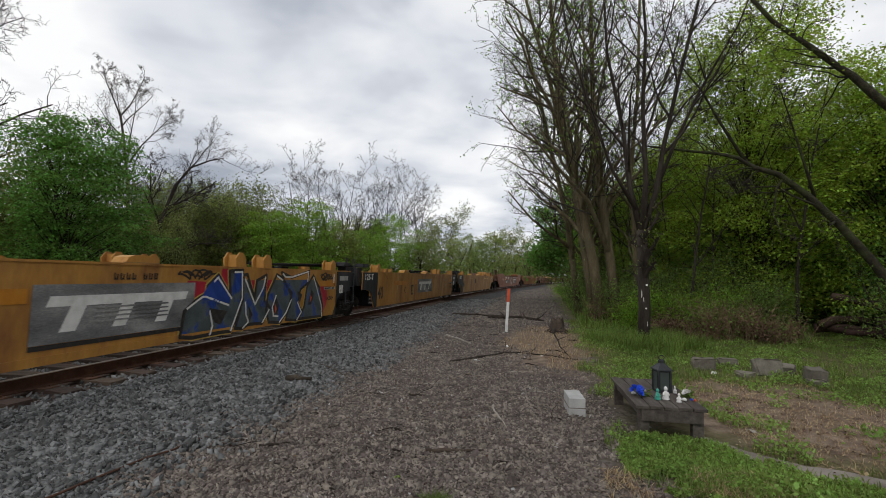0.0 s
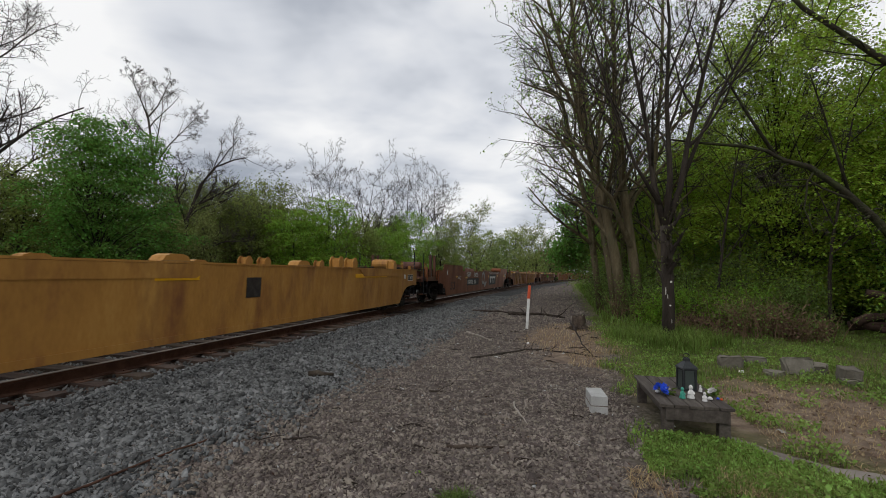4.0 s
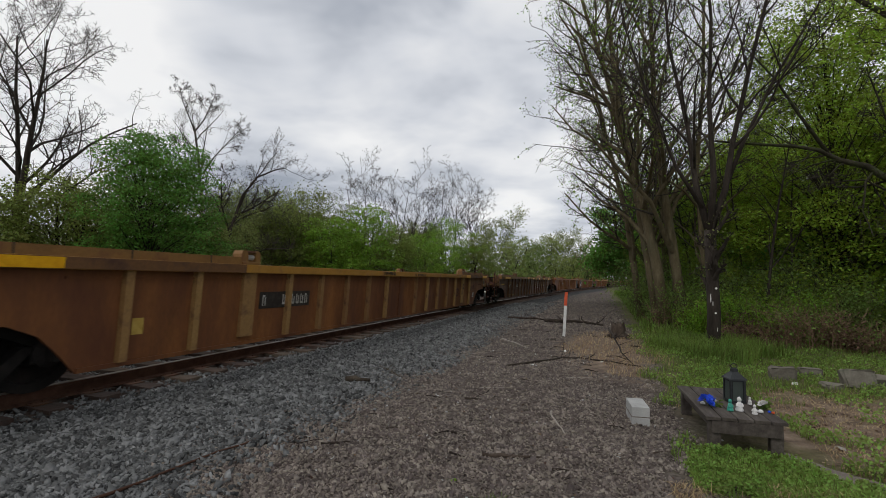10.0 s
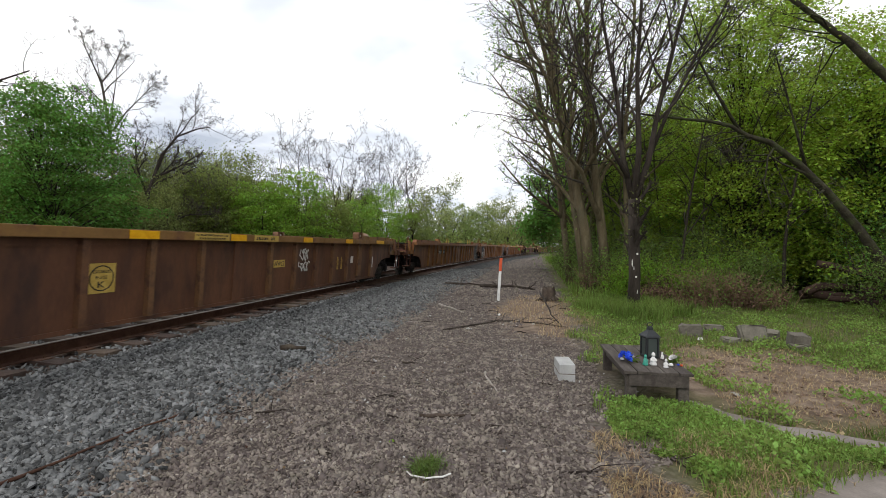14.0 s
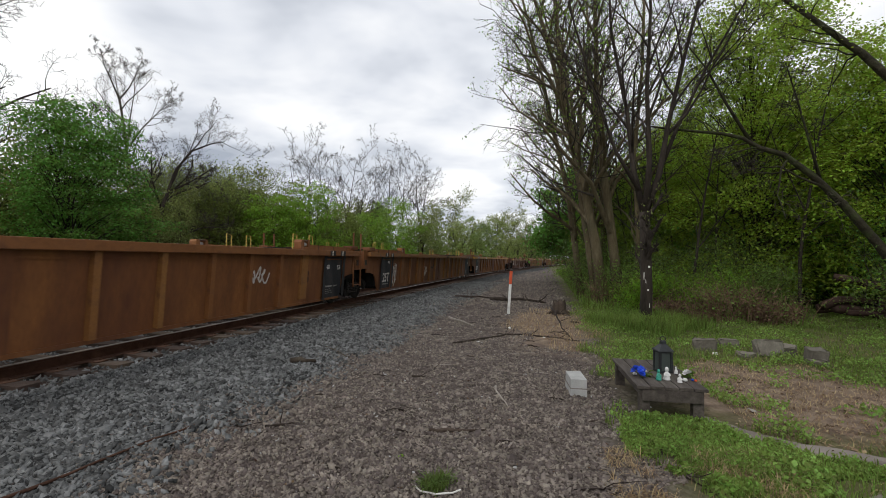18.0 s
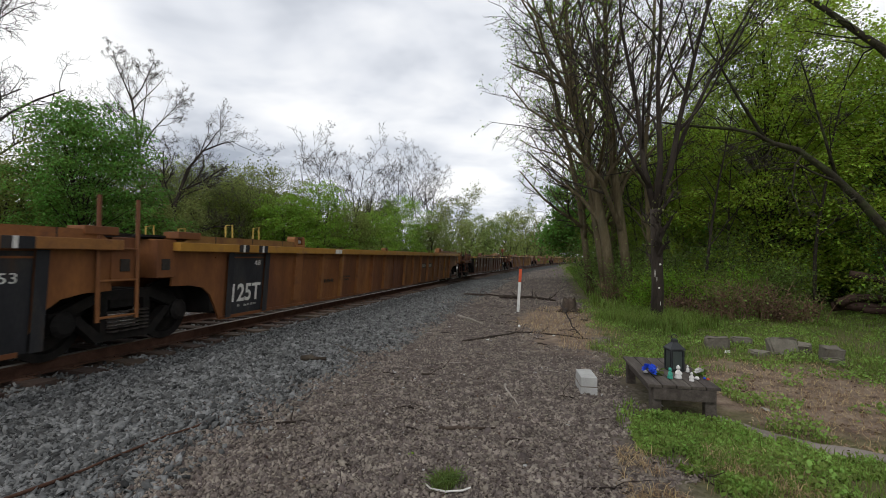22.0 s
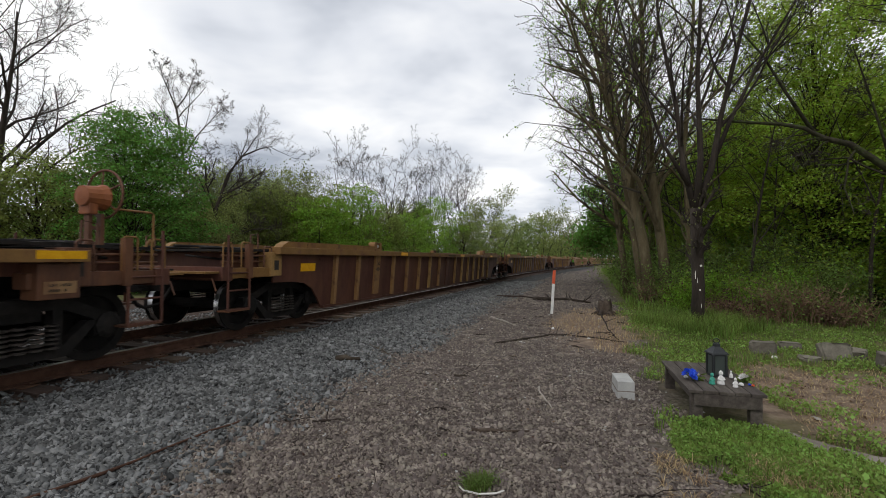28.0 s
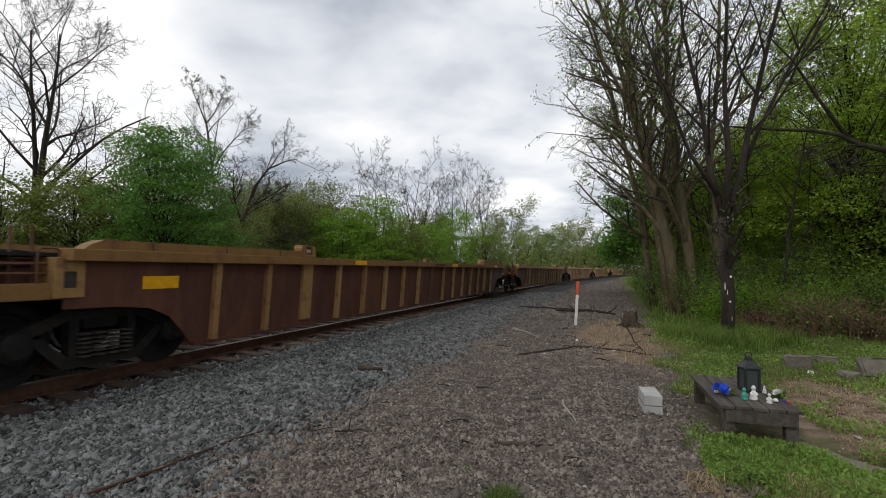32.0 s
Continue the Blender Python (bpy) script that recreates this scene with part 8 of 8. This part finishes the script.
def flower_bunch(label, m, material, n, r_, seed):
    rr = random.Random(seed)
    ob = thing("silk_flowers", label, "flowers", m)
    stem = Geo()
    for k in range(n):
        x, y, z = rr.uniform(-r_, r_), rr.uniform(-r_, r_), rr.uniform(0.035, 0.085)
        g = Geo()
        for ring, (ra, zz) in enumerate(((0.032, 0.0), (0.022, 0.012), (0.012, 0.02))):
            for q in range(6):
                a = q * 1.047 + ring * 0.5
                c, s = math.cos(a), math.sin(a)
                i = len(g.v)
                g.v += [(0, 0, zz - 0.006), (ra * 0.8 * math.cos(a - 0.5), ra * 0.8 * math.sin(a - 0.5), zz + 0.004), (ra * 1.15 * c, ra * 1.15 * s, zz + 0.012), (ra * 0.8 * math.cos(a + 0.5), ra * 0.8 * math.sin(a + 0.5), zz + 0.004)]
                g.f.append((i, i + 1, i + 2, i + 3))
        part("blossom", g, material, ob, at=pose(x, y, z, rr.uniform(-50, 50), rr.uniform(-50, 50), rr.uniform(0, 360)))
        stem.tube([(x, y, z - 0.005), (x * 0.4 + 0.06, y * 0.4 + 0.02, 0.012), (0.1, 0.03, 0.006)], 0.003, 4, False)
    tagged(part("stem_work", stem, M_LEAFD, ob), kind="stuff")
    v, f = leaf_cloud(np.random.default_rng(seed), [(0.07, 0.02, 0.03), (0.1, 0.03, 0.025), (0.05, 0.05, 0.03)], 10, 0.02, 0.045)
    tagged(part("foliage", np_mesh("foliage", v, f, M_LEAFD), None, ob), kind="stuff")


flower_bunch("bunch of bright blue silk flowers lying on the table", on_table(-0.2, -0.22, 0), M_BLUE, 9, 0.055, 5)
flower_bunch("small white and red artificial flowers on the table", on_table(0.24, -0.22, 40), M_FIG, 3, 0.03, 6)
for k, (x, y, s, mt, lb) in enumerate(((-0.235, -0.15, 0.02, M_FIG, "small white shell on the table"), (0.29, -0.3, 0.014, M_POSTO, "small red trinket on the table"), (0.27, -0.27, 0.013, M_BLUE, "small blue trinket on the table"), (0.19, -0.31, 0.022, M_FIG, "small white cup lying on the table"), (0.11, 0.05, 0.018, M_FIG, "small white pebble on the table"), (-0.1, -0.02, 0.02, M_GREYP, "crumpled grey wrapper on the table"))):
    g = Geo().lathe([(0.2 * s, 0), (s, 0.25 * s), (1.05 * s, 0.7 * s), (0.6 * s, 1.3 * s), (0.15 * s, 1.45 * s)], 9)
    solid("trinket", g, mt, lb, "trinket", on_table(x, y, 40 * k), "trinkets on the table", smooth=True)


# ---------------------------------------------------------------- things on the gravel and in the clearing
def rough_block(name, label, m, sx, sy, sz, seed, material, category="block", group="", amp=0.012):
    rr = random.Random(seed)
    bm = bmesh.new()
    bmesh.ops.create_cube(bm, size=1)
    bmesh.ops.scale(bm, vec=(sx, sy, sz), verts=bm.verts)
    bmesh.ops.translate(bm, vec=(0, 0, sz / 2), verts=bm.verts)
    bmesh.ops.bevel(bm, geom=bm.edges[:], offset=0.012, segments=2, affect="EDGES")
    bmesh.ops.subdivide_edges(bm, edges=bm.edges[:], cuts=1)
    for v in bm.verts:
        v.co += Vector((rr.gauss(0, amp), rr.gauss(0, amp), rr.gauss(0, amp * 0.7)))
    me = bpy.data.meshes.new(name)
    bm.to_mesh(me)
    bm.free()
    me.materials.append(material)
    ob = new(name, me)
    ob.matrix_basis = m
    return tagged(ob, label, category, group)


blk = thing("concrete_block", "pale grey concrete block lying end-on on gravel", "concrete block", pose(0.435, 5.36, ground_z(0.435, 5.36), 0, 0, 5))
part("shell", Geo().box(-0.084, 0.084, -0.19, 0.19, 0.086, 0.185, 0.006), M_CONC, blk)
part("shell", Geo().box(-0.086, 0.086, -0.19, 0.19, -0.01, 0.08, 0.006), M_CONC, blk)
part("mortar_line", Geo().box(-0.088, 0.088, -0.19, 0.19, 0.08, 0.09), M_SLAB, blk)

px, py = -0.725, 12.55
post = thing("marker_post", "white marker post with an orange-red top, slightly tilted", "marker post", pose(px, py, ground_z(px, py), 0, 3.2, 0))
part("post_shaft", Geo().box(-0.035, 0.035, -0.035, 0.035, -0.2, 0.80, 0.006), M_POSTW, post)
part("post_top", Geo().box(-0.037, 0.037, -0.037, 0.037, 0.80, 1.15, 0.006), M_POSTO, post, "orange-red painted top")

for k, (x, y, sx, sy, sz, rz, tilt) in enumerate(((2.72, 8.4, 0.32, 0.2, 0.2, -8, 0), (3.22, 8.8, 0.28, 0.18, 0.15, -10, 0), (3.16, 7.95, 0.26, 0.16, 0.08, 20, 4), (3.55, 8.1, 0.4, 0.13, 0.26, 12, -18), (3.86, 8.2, 0.17, 0.12, 0.2, -25, 18), (3.93, 7.62, 0.22, 0.3, 0.11, -14, 0), (3.94, 7.64, 0.21, 0.28, 0.235, -10, 4), (3.7, 8.3, 0.16, 0.1, 0.22, 5, 20))):
    rough_block("stone", "weathered sandstone block in a rough row in the grass", pose(x, y, ground_z(x, y) - 0.02, tilt, 0, rz), sx, sy, sz, 200 + k, M_ROCK, "stone", "row of stones in the grass")

PATH_MID = [(1.45, 4.78), (1.56, 4.62), (1.68, 4.45), (1.87, 4.3), (2.05, 4.17), (2.31, 4.12), (2.5, 4.0), (2.9, 3.86), (3.5, 3.76)]


def strip(points, half, z):
    g = Geo()
    rr = random.Random(3)
    fine = []
    for (a, b), (c, d) in zip(points, points[1:]):
        fine += [(a + (c - a) * k / 4, b + (d - b) * k / 4) for k in range(4)]
    fine.append(points[-1])
    for i, (x, y) in enumerate(fine):
        x1, y1 = fine[min(i + 1, len(fine) - 1)]
        x0, y0 = fine[max(i - 1, 0)]
        d = Vector((x1 - x0, y1 - y0, 0)).normalized()
        nrm = Vector((-d.y, d.x, 0))
        for q, zz in ((-half, -0.05), (-half, z), (half, z), (half, -0.05)):
            w_ = q * rr.uniform(0.88, 1.1)
            g.v.append((x + nrm.x * w_, y + nrm.y * w_, zz + ground_z(x, y)))
        if i:
            k = 4 * i
            g.f += [(k - 4 + j, k - 4 + (j + 1) % 4, k + (j + 1) % 4, k + j) for j in range(4)]
    g.f += [(3, 2, 1, 0), tuple(range(len(g.v) - 4, len(g.v)))]
    return g


solid("path", strip(PATH_MID, 0.115, 0.008), M_SLAB, "narrow worn concrete path curving through the clearing", "path", kind="structure")
solid("path", strip([(1.15, 2.55), (1.45, 2.85), (1.8, 3.05), (2.2, 3.25), (2.6, 3.42), (3.2, 3.5)], 0.2, 0.008), M_SLAB, "worn concrete path edge at the clearing", "path", kind="structure")


def stick(label, pts, r_, material, seed, twigs=0, name="stick"):
    rr = random.Random(seed)
    pp = [Vector((x, y, ground_z(x, y) + z + r_ * 0.6)) for x, y, z in pts]
    fine = []
    for a, b in zip(pp, pp[1:]):
        fine += [a.lerp(b, k / 3) + Vector((rr.gauss(0, r_ * 0.5), rr.gauss(0, r_ * 0.5), rr.gauss(0, r_ * 0.2))) for k in range(3)]
    fine.append(pp[-1])
    n = len(fine)
    g = Geo().tube(fine, [r_ * (1 - 0.6 * i / (n - 1)) * rr.uniform(0.85, 1.15) for i in range(n)], 7)
    for _ in range(twigs):
        a, d = along(fine, rr.uniform(0.2, 0.95))
        q = branch_line(rr, a, (d + Vector((rr.gauss(0, 1), rr.gauss(0, 1), rr.uniform(0, 0.7)))).normalized(), rr.uniform(0.15, 0.5), 4, 0.25, 0)
        g.tube(q, [r_ * 0.4, r_ * 0.35, r_ * 0.3, r_ * 0.2, r_ * 0.1], 4)
    return solid(name, g, material, label, "stick", smooth=True)


stick("bleached grey stick on the gravel", [(-0.45, 5.3, 0), (-0.38, 5.0, 0.01), (-0.26, 4.62, 0)], 0.014, M_PALEWOOD, 1)
stick("pale weathered stick lying on the gravel", [(-2.13, 11.3, 0), (-1.7, 10.6, 0.02), (-1.32, 10.0, 0)], 0.03, M_PALEWOOD, 2)
stick("long dark fallen branch across the gravel", [(-1.4, 7.9, 0), (-1.0, 8.4, 0.01), (-0.55, 9.15, 0.0), (-0.1, 9.2, 0.0), (0.3, 8.9, 0.02), (0.78, 8.7, 0)], 0.02, M_LOGD, 3, 14)
stick("dark curled twig beside a stump", [(0.35, 11.6, 0.3), (0.42, 10.6, 0.25), (0.5, 9.6, 0.1), (0.66, 8.9, 0)], 0.02, M_LOGD, 4, 9)
stick("flat dark piece of wood on the gravel", [(-0.85, 3.82, 0), (-0.65, 3.85, 0.0), (-0.4, 3.92, 0)], 0.022, M_LOG, 5)
stick("dark piece of wood on the ballast", [(-3.25, 5.83, 0.02), (-2.93, 5.9, 0.02)], 0.05, M_LOGD, 6)
stick("thin dead branch on the ballast", [(-3.3, 7.0, 0.02), (-2.9, 6.6, 0.03), (-2.6, 6.3, 0.02)], 0.012, M_LOG, 7, 3)
stick("dark fallen log behind the marker post", [(-1.6, 16.5, 0), (-0.6, 16.3, 0.05), (0.3, 15.8, 0.0)], 0.07, M_LOGD, 8, 7, "log")
stick("dark fallen branch on the gravel", [(-3.0, 17.5, 0), (-2.0, 17.0, 0.05), (-1.2, 16.8, 0.0)], 0.04, M_LOG, 9, 4)
stick("rusty cable lying along the ballast edge", [(-3.2, 1.6, 0.02), (-2.95, 2.3, 0.03), (-2.9, 2.9, 0.025), (-2.78, 3.5, 0.02), (-2.7, 4.0, 0.0)], 0.013, M_RAIL, 10, 0, "cable")
rr = random.Random(31)
for k in range(34):
    x, y, a, l = rr.uniform(-2.6, 1.0), 3.0 + 12 * rr.random() ** 1.4, rr.uniform(-60, 60), rr.uniform(0.08, 0.3)
    c, s = math.cos(radians(a)) * l / 2, math.sin(radians(a)) * l / 2
    stick("scrap of dark bark or twig on the gravel", [(x - c, y - s, 0), (x, y, 0.006), (x + c, y + s, 0)], rr.uniform(0.006, 0.016), M_LOGD, 400 + k, 1 if l > 0.2 else 0)
for k, (x, y, a, l) in enumerate(((-1.3, 6.3, 20, 0.35), (-0.9, 6.9, -30, 0.3), (-2.0, 8.6, 10, 0.4), (-1.1, 4.9, 60, 0.25), (0.1, 6.1, -10, 0.25), (-1.9, 5.3, 80, 0.2), (-0.2, 7.4, 15, 0.4), (0.55, 4.4, 35, 0.2))):
    c, s = math.cos(radians(a)) * l / 2, math.sin(radians(a)) * l / 2
    stick("short dry stick on the gravel", [(x - c, y - s, 0), (x, y, 0.006), (x + c, y + s, 0)], 0.008, M_LOG if k % 2 else M_PALEWOOD, 20 + k)

st = Geo()
st.lathe([(0.30, -0.1), (0.26, 0.05), (0.21, 0.25), (0.2, 0.42), (0.17, 0.46), (0.05, 0.44)], 11)
for k in range(6):
    a = k * 1.05
    st.tube([(0.18 * math.cos(a), 0.18 * math.sin(a), 0.12), (0.36 * math.cos(a), 0.36 * math.sin(a), 0.03), (0.5 * math.cos(a + 0.3), 0.5 * math.sin(a + 0.3), -0.04)], [0.07, 0.05, 0.02], 6)
rr = random.Random(12)
st.v = [(0.8 * x * (1 + rr.uniform(-0.16, 0.16)), y * (1 + rr.uniform(-0.16, 0.16)), 0.75 * z + (rr.uniform(-0.13, 0.1) if z > 0.4 else rr.uniform(-0.02, 0.02))) for x, y, z in st.v]
solid("tree_stump", st, M_LOG, "weathered old tree stump at the gravel's edge", "stump", pose(0.62, 13.0, ground_z(0.62, 13.0)), smooth=True)
for k, (x, y, z, rz, l, r_, up) in enumerate(((8.5, 13.7, 0.15, -12, 2.6, 0.14, 4), (8.8, 14.0, 0.45, 8, 3.2, 0.12, -6), (9.7, 13.3, 0.2, -20, 2.6, 0.15, 3), (9.0, 13.5, 0.7, -14, 3.0, 0.10, 9), (9.5, 13.8, 0.95, 5, 2.8, 0.09, -8), (8.3, 13.1, 0.09, 14, 2.0, 0.08, 2), (9.2, 13.0, 0.4, 24, 2.2, 0.07, 14), (8.7, 13.4, 0.3, -32, 1.8, 0.06, -16), (9.9, 13.9, 0.6, -8, 2.4, 0.11, 6))):
    rr = random.Random(500 + k)
    line_ = [Vector((l * (i / 8 - 0.5), rr.gauss(0, 0.05), rr.gauss(0, 0.04))) for i in range(9)]
    g = Geo().tube(line_, [r_ * (1 - 0.05 * i) * rr.uniform(0.85, 1.15) for i in range(9)], 9)
    for _ in range(4):
        p_, d_ = along(line_, rr.uniform(0.2, 0.9))
        q = branch_line(rr, p_, (d_ + Vector((rr.gauss(0, 0.6), rr.gauss(0, 1), rr.uniform(0, 1)))).normalized(), rr.uniform(0.3, 0.9), 4, 0.2, 0)
        g.tube(q, [r_ * 0.4, r_ * 0.34, r_ * 0.28, r_ * 0.2, r_ * 0.1], 5)
    solid("fallen_log", g, M_LOGR, "reddish-brown broken limb in a heap at the wood's edge", "log", pose(x, y, ground_z(x, y) + z, 0, up, rz), "heap of broken limbs", smooth=True)
for k, (x, y, s, mt, lb) in enumerate(((2.05, 5.05, 0.05, M_GREYP, "crushed grey can lying beside the table"), (1.62, 3.62, 0.045, M_TEAL, "small teal plastic scrap in the ivy"), (1.56, 3.66, 0.04, M_FIG, "small white plastic scrap in the ivy"), (2.75, 8.05, 0.06, M_FIG, "white paper scrap in the grass"), (-0.55, 9.9, 0.06, M_FIG, "white scrap on the gravel"), (-1.0, 8.2, 0.04, M_FIG, "white scrap on the gravel"), (-5.1, 5.35, 0.05, M_FIG, "white scrap on the ballast"), (4.0, 7.55, 0.05, M_FIG, "white scrap in the grass"), (-0.95, 3.3, 0.03, M_LEAFY, "pale yellow leaf scrap on the gravel"), (0.15, 9.0, 0.04, M_FIG, "white scrap beside a branch"))):
    rr = random.Random(300 + k)
    g = Geo()
    ring = [(s * rr.uniform(0.6, 1.2) * math.cos(a), s * rr.uniform(0.5, 1.0) * math.sin(a)) for a in [0.9 * q for q in range(7)]]
    g.v = [(x_, y_, 0.0) for x_, y_ in ring] + [(x_ * 0.75, y_ * 0.7, s * rr.uniform(0.2, 0.6)) for x_, y_ in ring]
    g.f = [tuple(range(6, -1, -1)), tuple(range(7, 14))] + [(i, (i + 1) % 7, 7 + (i + 1) % 7, 7 + i) for i in range(7)]
    solid("litter_scrap", g, mt, lb, "litter", pose(x, y, ground_z(x, y), 0, 0, 50 * k))


# ---------------------------------------------------------------- far white house where the gravel ends
def far_house(x, y, w, d, h, rz):
    ob = thing("house", "small white house far down the line", "house", pose(x, y, 0, 0, 0, rz))
    part("wall", Geo().box(-w / 2, w / 2, -d / 2, d / 2, -0.3, h), M_HOUSE, ob)
    part("roof", Geo().prism([(-w / 2 - 0.4, h), (w / 2 + 0.4, h), (0, h + w * 0.36)], -d / 2 - 0.3, d / 2 + 0.3, "y"), M_ROOF, ob)
    for zz in (0.9, 3.4):
        for q in range(3):
            xx = -w / 2 + w * (q + 0.5) / 3
            part("window", Geo().box(xx - 0.45, xx + 0.45, -d / 2 - 0.03, -d / 2 + 0.02, zz, zz + 1.3), M_WIN, ob)


far_house(5.3, 150, 4.6, 7, 4.4, -8)
far_house(8.6, 170, 6, 7, 3.2, 5)


# ---------------------------------------------------------------- what moves
def motions():
    times = [0.5 * k for k in range(65)]
    for car, u0, u1 in CARS:
        rows = []
        for t in times:
            a, _ = on_track(u0 - SPEED * t + 1.4, 0, RAIL_Z)
            b, _ = on_track(u1 - SPEED * t - 1.4, 0, RAIL_Z)
            d = b - a
            mid = (a + b) / 2
            rows.append((t, pose(mid.x, mid.y, mid.z, 0, 0, -math.degrees(math.atan2(d.x, d.y)))))
        walk(car, rows)
    # wheels roll without slipping
    step = 2 / 30
    spin = math.degrees(SPEED * step / WHEEL_R)
    near = {c.name for c, u0, u1 in CARS if u0 < 250}
    for ax, car, y in WHEELSETS:
        if car.name in near:
            n = round(32 / step)
            walk(ax, [(k * step, pose(0, y, WHEEL_R, 0, 0, 0) @ Matrix.Rotation(radians(spin * k), 4, "X")) for k in range(n + 1)])


motions()
